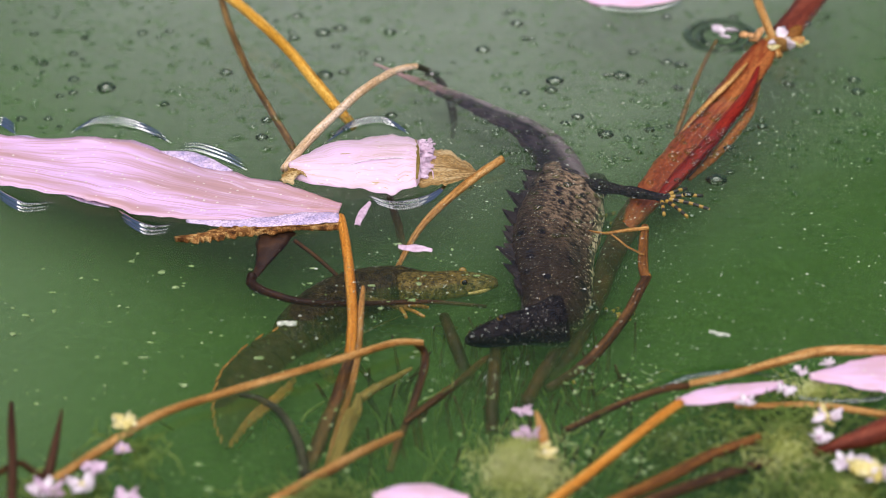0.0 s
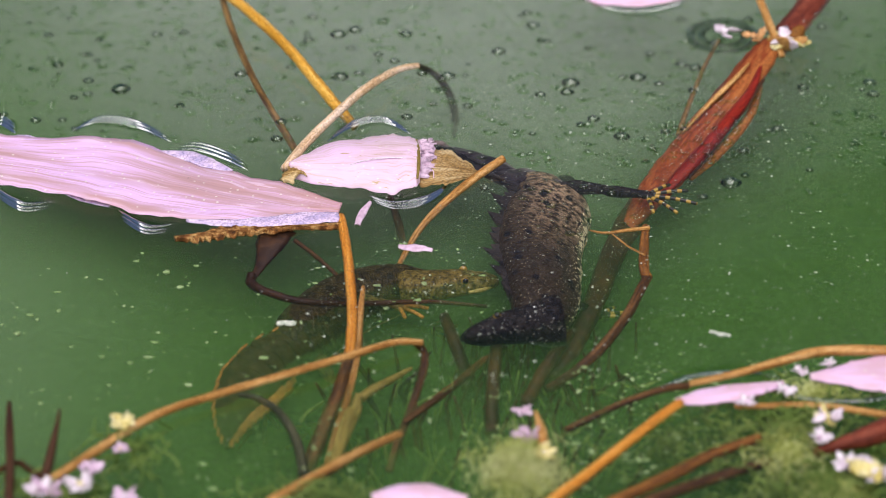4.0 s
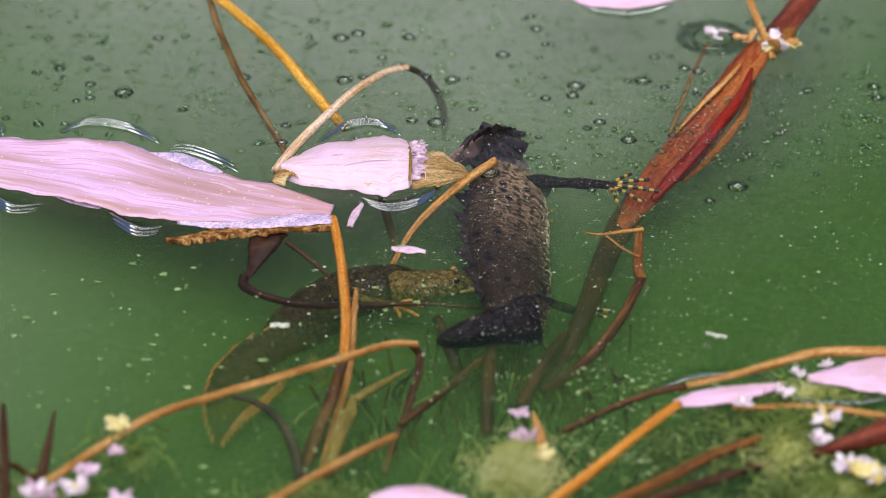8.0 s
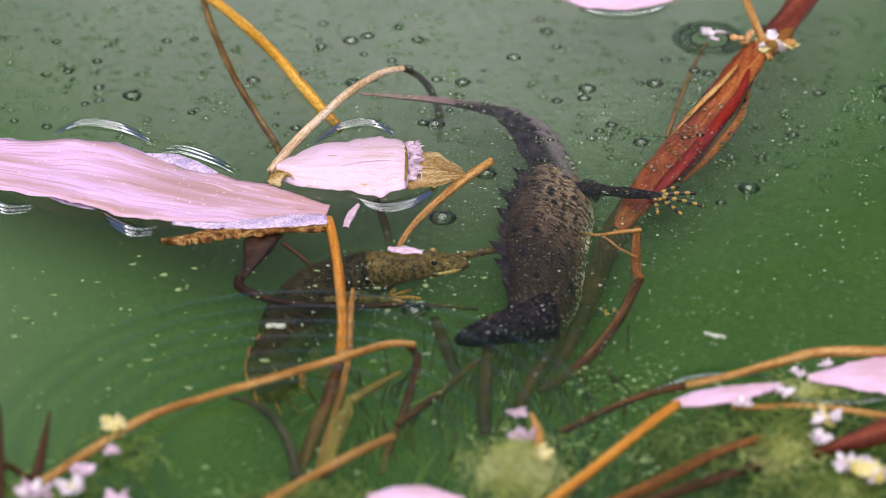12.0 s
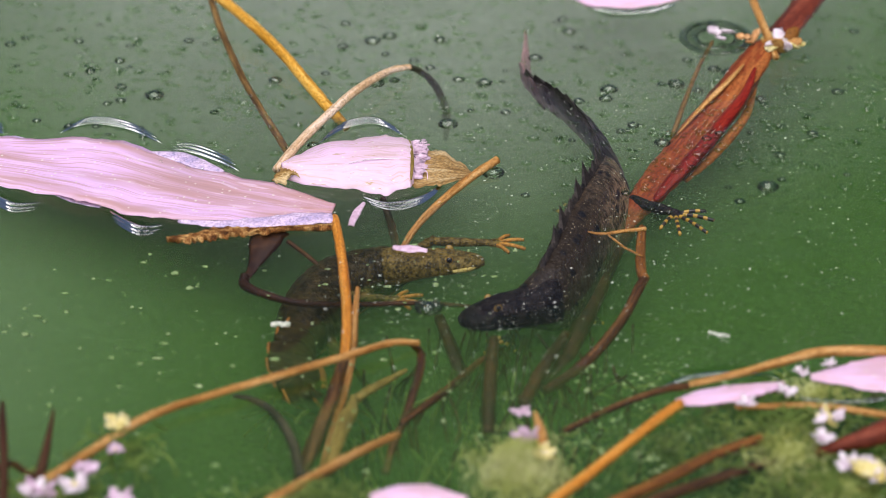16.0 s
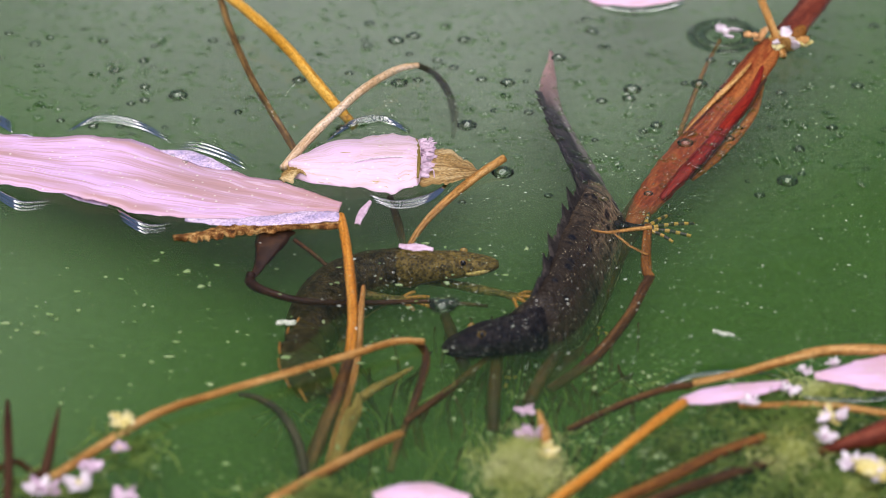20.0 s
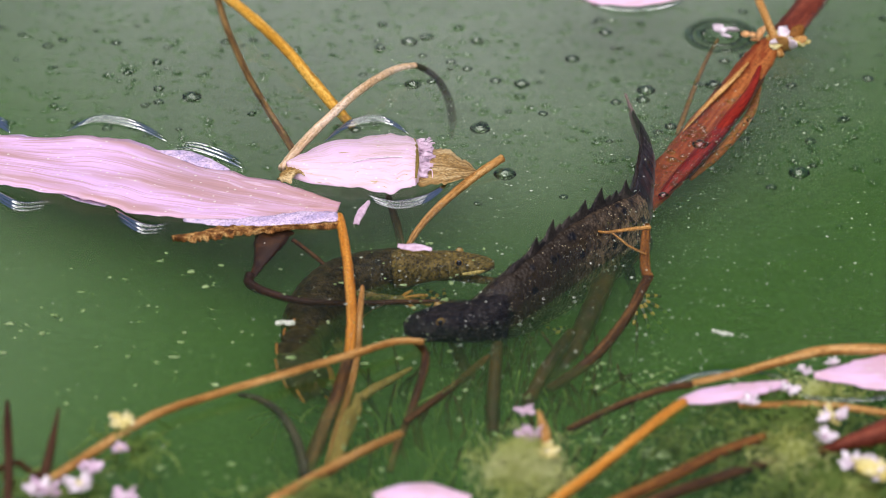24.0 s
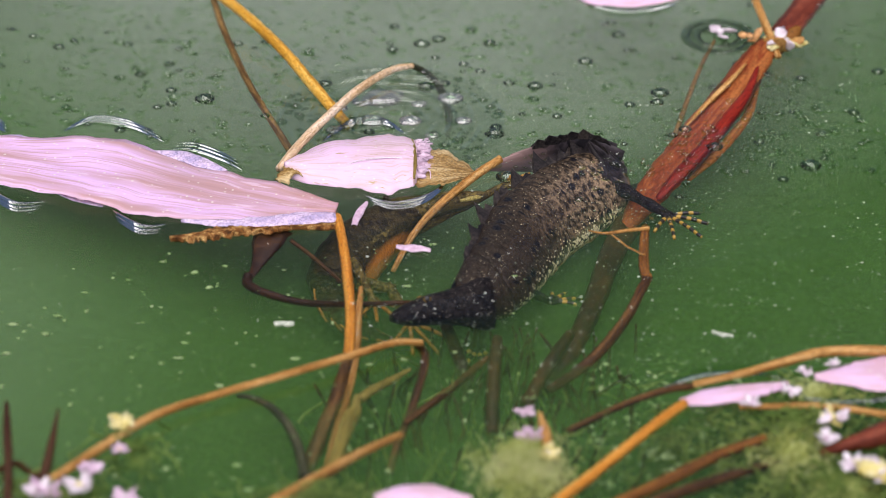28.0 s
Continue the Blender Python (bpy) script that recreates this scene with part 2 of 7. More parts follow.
def skin(name, dark, brown, spot, fleck, belly, spots=150.0, rough=0.38, low_z=(0.001, -0.009), under_z=(-0.0094, -0.0102), shine=0.1, dense=0.66, shoulders=0.0, back=None):
    """Warty newt skin: brown with black spots, white flecks low on the flanks, orange belly."""
    m, n, l, b = nodes_of(name)
    add = n.new("ShaderNodeAttribute")
    add.attribute_name = "rest"
    sep = n.new("ShaderNodeSeparateXYZ")
    l.new(add.outputs["Vector"], sep.inputs[0])
    rest_at = add.outputs["Vector"]
    base = noise_of(n, l, rest_at, 600, 8, (1.2, 1.0, 1.0))
    r = ramp_of(n, [(0.40, dark), (0.585, brown)])
    l.new(base.outputs["Fac"], r.inputs["Fac"])
    # small dark warts all over
    wart = n.new("ShaderNodeTexVoronoi")
    wart.inputs["Scale"].default_value = 1500
    l.new(rest_at, wart.inputs["Vector"])
    wr = ramp_of(n, [(0.22, (0.14, 0.13, 0.13)), (0.50, (1, 1, 1))])
    l.new(wart.outputs["Distance"], wr.inputs["Fac"])
    warty = n.new("ShaderNodeMixRGB")
    warty.blend_type, warty.inputs["Fac"].default_value = "MULTIPLY", 0.85
    l.new(r.outputs["Color"], warty.inputs["Color1"]), l.new(wr.outputs["Color"], warty.inputs["Color2"])
    vs = n.new("ShaderNodeTexVoronoi")
    vs.inputs["Scale"].default_value = spots
    l.new(add.outputs["Vector"], vs.inputs["Vector"])
    sr = ramp_of(n, [(0.20, (1, 1, 1)), (0.30, (0, 0, 0))])
    l.new(vs.outputs["Distance"], sr.inputs["Fac"])
    col = warty.outputs["Color"]
    if shoulders:
        # the skin is blacker towards the head
        fore = n.new("ShaderNodeMapRange")
        fore.inputs["From Min"].default_value, fore.inputs["From Max"].default_value = -0.072, -0.044
        fore.inputs["To Max"].default_value = shoulders
        l.new(sep.outputs["X"], fore.inputs["Value"])
        md = n.new("ShaderNodeMixRGB")
        md.inputs["Color2"].default_value = (*dark, 1)
        l.new(fore.outputs[0], md.inputs["Fac"]), l.new(col, md.inputs["Color1"])
        col = md.outputs["Color"]
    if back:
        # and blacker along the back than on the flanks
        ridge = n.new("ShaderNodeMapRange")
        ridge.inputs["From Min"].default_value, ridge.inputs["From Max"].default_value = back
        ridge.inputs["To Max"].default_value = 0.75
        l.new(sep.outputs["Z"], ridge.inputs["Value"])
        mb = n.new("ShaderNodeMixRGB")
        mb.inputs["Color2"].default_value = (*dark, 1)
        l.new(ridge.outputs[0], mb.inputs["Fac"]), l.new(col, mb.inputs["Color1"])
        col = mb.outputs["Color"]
    m1 = n.new("ShaderNodeMixRGB")
    m1.inputs["Color2"].default_value = (*spot, 1)
    l.new(sr.outputs["Color"], m1.inputs["Fac"]), l.new(col, m1.inputs["Color1"])
    # flecks, denser towards the belly; the sparse upper ones paint small sparkles
    vf = n.new("ShaderNodeTexVoronoi")
    vf.inputs["Scale"].default_value = 1150
    l.new(add.outputs["Vector"], vf.inputs["Vector"])
    low = n.new("ShaderNodeMapRange")
    low.inputs["From Min"].default_value, low.inputs["From Max"].default_value = low_z
    low.inputs["To Min"].default_value, low.inputs["To Max"].default_value = 0.13, dense
    l.new(sep.outputs["Z"], low.inputs["Value"])
    less = n.new("ShaderNodeMath")
    less.operation = "LESS_THAN"
    l.new(vf.outputs["Distance"], less.inputs[0]), l.new(low.outputs[0], less.inputs[1])
    pick = n.new("ShaderNodeMath")
    pick.operation = "GREATER_THAN"
    sc = n.new("ShaderNodeSeparateXYZ")
    l.new(vf.outputs["Color"], sc.inputs[0]), l.new(sc.outputs["X"], pick.inputs[0])
    pick.inputs[1].default_value = 0.4
    both = n.new("ShaderNodeMath")
    both.operation = "MULTIPLY"
    l.new(less.outputs[0], both.inputs[0]), l.new(pick.outputs[0], both.inputs[1])
    m2 = n.new("ShaderNodeMixRGB")
    m2.inputs["Color2"].default_value = (*fleck, 1)
    l.new(both.outputs[0], m2.inputs["Fac"]), l.new(m1.outputs["Color"], m2.inputs["Color1"])
    under = n.new("ShaderNodeMapRange")
    under.inputs["From Min"].default_value, under.inputs["From Max"].default_value = under_z
    l.new(sep.outputs["Z"], under.inputs["Value"])
    m3 = n.new("ShaderNodeMixRGB")
    m3.inputs["Color2"].default_value = (*belly, 1)
    l.new(under.outputs[0], m3.inputs["Fac"]), l.new(m2.outputs["Color"], m3.inputs["Color1"])
    l.new(m3.outputs["Color"], b.inputs["Base Color"])
    bp = n.new("ShaderNodeBump")
    bp.inputs["Strength"].default_value, bp.inputs["Distance"].default_value = 0.6, 0.0005
    l.new(vf.outputs["Distance"], bp.inputs["Height"]), l.new(bp.outputs["Normal"], b.inputs["Normal"])
    b.inputs["Roughness"].default_value = rough
    b.inputs["Specular IOR Level"].default_value = shine
    return m


def tail_skin(name, dark, brown, silver, end, shine=0.2):
    """Tail skin: dark upper fin, silvery lower half with dark spots."""
    m, n, l, b = nodes_of(name)
    rest = n.new("ShaderNodeAttribute")
    rest.attribute_name = "rest"
    sep = n.new("ShaderNodeSeparateXYZ")
    l.new(rest.outputs["Vector"], sep.inputs[0])
    base = noise_of(n, l, rest.outputs["Vector"], 420, 6)
    r = ramp_of(n, [(0.4, dark), (0.65, brown)])
    l.new(base.outputs["Fac"], r.inputs["Fac"])
    pale = n.new("ShaderNodeMapRange")
    pale.inputs["From Min"].default_value, pale.inputs["From Max"].default_value = 0.0022, -0.0006
    l.new(sep.outputs["Z"], pale.inputs["Value"])
    cells = n.new("ShaderNodeTexVoronoi")
    cells.inputs["Scale"].default_value = 260
    l.new(rest.outputs["Vector"], cells.inputs["Vector"])
    clear = ramp_of(n, [(0.22, (0.05, 0.05, 0.05)), (0.34, (1, 1, 1))])
    l.new(cells.outputs["Distance"], clear.inputs["Fac"])
    band = n.new("ShaderNodeMath")
    band.operation = "MULTIPLY"
    l.new(pale.outputs[0], band.inputs[0]), l.new(clear.outputs["Color"], band.inputs[1])
    far = n.new("ShaderNodeMapRange")
    far.inputs["From Min"].default_value, far.inputs["From Max"].default_value = -0.088, -0.112
    far.inputs["To Min"].default_value, far.inputs["To Max"].default_value = 0.75, 1.0
    l.new(sep.outputs["X"], far.inputs["Value"])
    outer = n.new("ShaderNodeMath")
    outer.operation = "MULTIPLY"
    l.new(band.outputs[0], outer.inputs[0]), l.new(far.outputs[0], outer.inputs[1])
    mx = n.new("ShaderNodeMixRGB")
    mx.inputs["Color2"].default_value = (*silver, 1)
    l.new(outer.outputs[0], mx.inputs["Fac"]), l.new(r.outputs["Color"], mx.inputs["Color1"])
    tip = n.new("ShaderNodeMapRange")
    tip.inputs["From Min"].default_value, tip.inputs["From Max"].default_value = -0.122, -0.148
    l.new(sep.outputs["X"], tip.inputs["Value"])
    mt = n.new("ShaderNodeMixRGB")
    mt.inputs["Color2"].default_value = (*end, 1)
    l.new(tip.outputs[0], mt.inputs["Fac"]), l.new(mx.outputs["Color"], mt.inputs["Color1"])
    l.new(mt.outputs["Color"], b.inputs["Base Color"])
    b.inputs["Roughness"].default_value = 0.35
    b.inputs["Specular IOR Level"].default_value = shine
    return m


def banded(name, dark, pale, period):
    """Toes ringed in black and yellow along their length."""
    m, n, l, b = nodes_of(name)
    tex = n.new("ShaderNodeTexCoord")
    w = n.new("ShaderNodeTexWave")
    w.bands_direction, w.inputs["Scale"].default_value, w.inputs["Distortion"].default_value = "X", 0.314 / period, 0.8
    l.new(tex.outputs["Object"], w.inputs["Vector"])
    r = ramp_of(n, [(0.55, dark), (0.70, pale)])
    l.new(w.outputs["Fac"], r.inputs["Fac"]), l.new(r.outputs["Color"], b.inputs["Base Color"])
    b.inputs["Roughness"].default_value = 0.4
    return m


def plain(name, colour, rough=0.4, metal=0.0):
    m, n, l, b = nodes_of(name)
    b.inputs["Base Color"].default_value = (*colour, 1)
    b.inputs["Roughness"].default_value, b.inputs["Metallic"].default_value = rough, metal
    return m


M_WATER = water_film("pond_water", 0.0022, sky_sheen=0.035)
# film tints put the darkening of refraction into the colour
M_BUBBLE = water_film("bubble_film", 0.0, (0.95, 0.99, 0.94), 0.05, 1.8)
M_RIPPLE = water_film("ripple_water", 0.0, (0.84, 0.90, 0.84), 0.10, 1.7)
M_WAVE = water_film("wave_water", 0.0, (0.90, 0.94, 0.90), 0.10, 1.6)
M_SPLASH = water_film("splash_water", 0.0, (0.94, 0.97, 0.94), 0.22, 2.5)
M_TINY = water_film("tiny_bubble_film", 0.0, (0.90, 0.97, 0.88), 0.08, 1.6)
# green tint paints the darker rim where sky reflection is lost
M_FOOT = water_film("bubble_foot", 0.0, (0.74, 0.90, 0.68), 0.10, 1.2)
M_RIM = water_film("rim_water", 0.0, (0.90, 0.94, 0.90), 0.09, 1.53)
# tint paints the dark line where raised water mirrors no bright sky
M_DARKBAND = water_film("dark_band_film", 0.0, (0.72, 0.82, 0.71), 0.05, 1.02)
# collar tinted green for the same missing reflection
M_COLLAR = water_film("bubble_collar", 0.0, (0.84, 0.95, 0.80), 0.08, 1.35)
# grey-green of the reflected sky, mixed into the murk colour
SKY_GREY = (0.345, 0.455, 0.315)
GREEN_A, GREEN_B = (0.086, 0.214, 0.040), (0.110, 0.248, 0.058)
M_BED = organic("pond_bed", (0.07, 0.20, 0.04), (0.09, 0.23, 0.055), (0.11, 0.26, 0.07), 20, 0.9, 0.4, grain=0.12)
M_LEAF = veined("pink_leaf", (0.95, 0.70, 0.95), (0.84, 0.58, 0.70), (0.78, 0.50, 0.56), 40)
M_BIGLEAF = veined("long_leaf", (0.92, 0.66, 0.97), (0.66, 0.41, 0.42), (0.68, 0.43, 0.47), 32, tip=(0.58, 0.26, 0.12))
M_POD = veined("pale_leaf", (0.95, 0.72, 0.92), (0.88, 0.68, 0.78), (0.76, 0.57, 0.58), 26, marks=0.028, mark=(0.58, 0.42, 0.18))
M_WETFILM = organic("wet_film", (0.38, 0.32, 0.52), (0.56, 0.43, 0.60), (0.74, 0.60, 0.76), 7, 0.18, 0.3, (1.5, 1.2, 1), space="UV", gloss=0.5)
M_RUST = organic("rust_stem", (0.06, 0.022, 0.006), (0.16, 0.06, 0.012), (0.36, 0.15, 0.03), 5, 0.5, 0.3, (0.6, 3, 1), space="UV")
M_PALE = organic("pale_stem", (0.42, 0.24, 0.10), (0.60, 0.43, 0.27), (0.76, 0.60, 0.48), 5, 0.5, 0.3, (0.8, 3, 1), space="UV")
M_STRAW = organic("straw_shoot", (0.12, 0.08, 0.016), (0.24, 0.17, 0.04), (0.38, 0.28, 0.08), 5, 0.5, 0.4, (0.8, 3, 1), space="UV")
M_MAROON = organic("dark_maroon_stem", (0.02, 0.010, 0.006), (0.05, 0.018, 0.010), (0.09, 0.05, 0.02), 5, 0.5, 0.3, (0.5, 3, 1), space="UV")
M_DRY = organic("dry_leaf", (0.16, 0.08, 0.02), (0.36, 0.22, 0.07), (0.55, 0.42, 0.22), 500, 0.6, 0.6, (1, 4, 1))
M_DRYTIP = organic("dry_tip", (0.10, 0.05, 0.012), (0.34, 0.20, 0.06), (0.58, 0.45, 0.24), 2, 0.6, 0.6, (0.7, 20, 1), space="UV", gloss=0.3)
M_CRUST = organic("rotten_edge", (0.02, 0.008, 0.004), (0.24, 0.09, 0.02), (0.66, 0.42, 0.16), 8, 0.6, 0.8, (4.0, 1.6, 1), space="UV")
M_WETLEAF = organic("sunken_leaf", (0.014, 0.006, 0.003), (0.030, 0.013, 0.006), (0.060, 0.026, 0.010), 200, 0.4, 0.3)
M_ORANGE = organic("orange_stem", (0.36, 0.12, 0.012), (0.50, 0.19, 0.025), (0.62, 0.30, 0.06), 5, 0.4, 0.3, (0.5, 3, 1), space="UV")
M_YELLOW = organic("yellow_stem", (0.34, 0.15, 0.012), (0.54, 0.27, 0.03), (0.66, 0.42, 0.10), 5, 0.45, 0.2, (0.5, 2.5, 1), space="UV")
M_TAN = organic("tan_stem", (0.19, 0.075, 0.014), (0.40, 0.19, 0.048), (0.60, 0.37, 0.15), 5, 0.5, 0.4, (0.8, 3, 1), space="UV")
M_BROWN = organic("brown_stem", (0.022, 0.010, 0.004), (0.060, 0.026, 0.009), (0.17, 0.078, 0.025), 5, 0.55, 0.4, (0.7, 3, 1), space="UV")
M_DARK = organic("dark_stem", (0.018, 0.02, 0.012), (0.04, 0.042, 0.022), (0.08, 0.075, 0.04), 5, 0.5, 0.3, (0.6, 3, 1), space="UV")
M_RED = organic("red_stem", (0.05, 0.004, 0.003), (0.14, 0.008, 0.005), (0.24, 0.022, 0.010), 3.2, 0.35, 0.12, (0.35, 1.5, 1), space="UV")
M_REED = organic("reed_skin", (0.12, 0.020, 0.007), (0.21, 0.046, 0.013), (0.33, 0.11, 0.03), 3.2, 0.45, 0.25, (0.4, 2.2, 1), space="UV", gloss=0.1)
M_STRAND = organic("orange_strand", (0.20, 0.06, 0.012), (0.32, 0.11, 0.022), (0.44, 0.19, 0.05), 5, 0.5, 0.3, (0.5, 2, 1), space="UV")
M_REDDARK = organic("dark_red_stem", (0.06, 0.012, 0.008), (0.14, 0.028, 0.014), (0.24, 0.06, 0.03), 5, 0.45, 0.3, (0.4, 4, 1), space="UV")
M_PETAL = organic("white_petal", (0.48, 0.38, 0.44), (0.60, 0.52, 0.56), (0.74, 0.68, 0.70), 300, 0.4, 0.2, gloss=0.4, grain=0.12)
M_LILAC = organic("lilac_petal", (0.38, 0.25, 0.33), (0.52, 0.37, 0.47), (0.66, 0.50, 0.62), 300, 0.45, 0.2, grain=0.12)
M_CREAM = organic("cream_bud", (0.50, 0.38, 0.08), (0.64, 0.55, 0.22), (0.74, 0.68, 0.42), 300, 0.45, 0.2)
M_PEACH = organic("peach_bud", (0.42, 0.18, 0.06), (0.58, 0.30, 0.12), (0.70, 0.46, 0.24), 300, 0.5, 0.2)
M_SPECKLED = organic("speckled_stem", (0.045, 0.024, 0.009), (0.15, 0.082, 0.026), (0.27, 0.17, 0.06), 8, 0.5, 0.4, (0.8, 2, 1), space="UV")
M_ALGA = organic("green_alga", (0.18, 0.22, 0.04), (0.33, 0.37, 0.10), (0.55, 0.57, 0.27), 300, 0.7, 0.3, grain=0.12)
M_ALGADARK = organic("dim_alga", (0.06, 0.11, 0.02), (0.11, 0.17, 0.035), (0.20, 0.25, 0.07), 300, 0.7, 0.3, grain=0.12)
M_SPECK = organic("pale_speck", (0.22, 0.28, 0.20), (0.42, 0.46, 0.38), (0.80, 0.80, 0.74), 900, 0.6, 0.2, grain=0.12)
M_GHOST = organic("algae_fleck", (0.16, 0.26, 0.09), (0.25, 0.35, 0.15), (0.38, 0.46, 0.26), 900, 0.7, 0.2, grain=0.12)
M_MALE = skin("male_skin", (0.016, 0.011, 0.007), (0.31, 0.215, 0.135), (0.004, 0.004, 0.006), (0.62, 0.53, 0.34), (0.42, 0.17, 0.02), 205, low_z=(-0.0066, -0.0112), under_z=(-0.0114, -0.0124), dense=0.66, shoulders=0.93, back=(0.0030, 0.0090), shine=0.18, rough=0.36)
M_MHEAD = skin("male_head_skin", (0.006, 0.005, 0.006), (0.022, 0.018, 0.017), (0.006, 0.006, 0.007), (0.30, 0.27, 0.22), (0.2, 0.1, 0.03), 520, low_z=(-0.001, -0.0045), shine=0.06, dense=0.24, rough=0.5)
M_MTAIL = tail_skin("male_tail_skin", (0.010, 0.009, 0.011), (0.040, 0.033, 0.037), (0.20, 0.165, 0.175), (0.30, 0.19, 0.18), 0.1)
M_CREST = organic("crest_skin", (0.008, 0.007, 0.008), (0.020, 0.017, 0.017), (0.05, 0.04, 0.035), 500, 0.4, 0.3)
M_FEMALE = skin("female_skin", (0.012, 0.008, 0.003), (0.046, 0.033, 0.010), (0.010, 0.008, 0.003), (0.20, 0.145, 0.045), (0.36, 0.13, 0.02), 200, low_z=(-0.004, -0.014), under_z=(-0.0048, -0.0064), dense=0.4)
M_FHEAD = skin("female_head_skin", (0.055, 0.041, 0.010), (0.145, 0.105, 0.027), (0.026, 0.020, 0.007), (0.27, 0.21, 0.075), (0.10, 0.075, 0.022), 560, under_z=(-0.0012, -0.0026), dense=0.5)
M_FTAIL = tail_skin("female_tail_skin", (0.014, 0.011, 0.004), (0.040, 0.030, 0.010), (0.028, 0.022, 0.007), (0.02, 0.016, 0.006), 0.03)
M_FEDGE = organic("tail_edge", (0.16, 0.07, 0.015), (0.28, 0.12, 0.025), (0.36, 0.18, 0.04), 400, 0.5, 0.2)
M_JAW = organic("yellow_jaw", (0.20, 0.16, 0.04), (0.40, 0.32, 0.09), (0.60, 0.50, 0.20), 700, 0.4, 0.4)
M_TOE = banded("ringed_toe", (0.012, 0.011, 0.010), (0.385, 0.231, 0.035), 0.0030)
M_FTOE = organic("orange_toe", (0.14, 0.07, 0.012), (0.32, 0.15, 0.025), (0.46, 0.24, 0.05), 600, 0.45, 0.2)
M_EYE = plain("newt_eye", (0.01, 0.009, 0.008), 0.12)
M_IRIS = plain("newt_iris", (0.22, 0.14, 0.03), 0.25)


# ---- building helpers ----
def mesh_of(name, verts, faces, mat, smooth=True):
    me = bpy.data.meshes.new(name)
    me.from_pydata([tuple(v) for v in verts], [], faces)
    me.materials.append(mat)
    if smooth:
        me.polygons.foreach_set("use_smooth", [True] * len(me.polygons))
    me.update()
    return me


def rested(me, shift=0.0, short=1.0):
    """Store each point's place along the straight body, so that the skin runs on from piece to piece."""
    lay = me.attributes.new("rest", "FLOAT_VECTOR", "POINT")
    for i, v in enumerate(me.vertices):
        lay.data[i].vector = (v.co.x / short - shift, v.co.y, v.co.z)
    return me


def part(name, me, parent, label="", m=None):
    ob = new(name, me)
    ob.parent = parent
    if m is not None:
        ob.matrix_basis = m
    if label:
        ob["label"] = label
    return ob


def thing(name, at, label, category, group="", me=None, kind=""):
    ob = new(name, me)
    ob.location = at
    return tagged(ob, label, category, group, kind)


def spline(points, n):
    """n + 1 points on a smooth line through the given ones (any dimension), and their shares."""
    P = np.array(points, float)
    k = len(P)
    out = []
    for i in range(n + 1):
        x = i / n * (k - 1)
        j = min(int(x), k - 2)
        u = x - j
        a, b, c, d = P[max(j - 1, 0)], P[j], P[j + 1], P[min(j + 2, k - 1)]
        out.append(0.5 * (2 * b + (c - a) * u + (2 * a - 5 * b + 4 * c - d) * u * u + (3 * b - a - 3 * c + d) * u ** 3))
    return np.array(out)


def tube_data(points, radii, sides=8, steps=6, flat=1.0, wobble=0.06, origin=(0, 0, 0), seed=1):
    """A round, slightly uneven stalk along a smooth line: verts and faces."""
    rnd = random.Random(seed)
    n = (len(points) - 1) * steps
    C = spline(points, n)
    R = np.interp(np.linspace(0, 1, n + 1), np.linspace(0, 1, len(radii)), radii)
    verts, faces = [], []
    up = np.array([0, 0, 1.0])
    for i in range(n + 1):
        t = C[min(i + 1, n)] - C[max(i - 1, 0)]
        t = t / (np.linalg.norm(t) + 1e-9)
        s = np.cross(t, up)
        s = s / (np.linalg.norm(s) + 1e-9) if np.linalg.norm(s) > 1e-3 else np.array([1.0, 0, 0])
        w = np.cross(s, t)
        for k in range(sides):
            a = 2 * math.pi * k / sides
            r = R[i] * (1 + wobble * (rnd.random() - 0.5) * 2)
            verts.append(C[i] + s * math.cos(a) * r + w * math.sin(a) * r * flat - np.array(origin))
    for i in range(n):
        for k in range(sides):
            a, b = i * sides + k, i * sides + (k + 1) % sides
            faces.append((a, b, b + sides, a + sides))
    faces.append(tuple(reversed(range(sides))))
    faces.append(tuple(range(n * sides, (n + 1) * sides)))
    return verts, faces


def tube_mesh(name, points, radii, mat, origin=(0, 0, 0), **kw):
    v, f = tube_data(points, radii, origin=origin, **kw)
    me = mesh_of(name, v, f, mat)
    sides = kw.get("sides", 8)
    P = np.array(points)
    total = float(np.sum(np.linalg.norm(P[1:] - P[:-1], axis=1)))
    rows = max(1, len(v) // sides - 1)
    lay = me.uv_layers.new(name="UVMap")
    for lp in me.loops:
        i, k = divmod(lp.vertex_index, sides)
        lay.data[lp.index].uv = (i / rows * total * 60, abs(k / sides * 2 - 1))
    return me


COUNT = [0]


def stem(points, radii, mat, label, group="", name="stem", category="plant stem", **kw):
    COUNT[0] += 1
    o = points[0]
    return thing(name, o, label, category, group, tube_mesh(name, points, radii, mat, o, seed=COUNT[0], **kw))


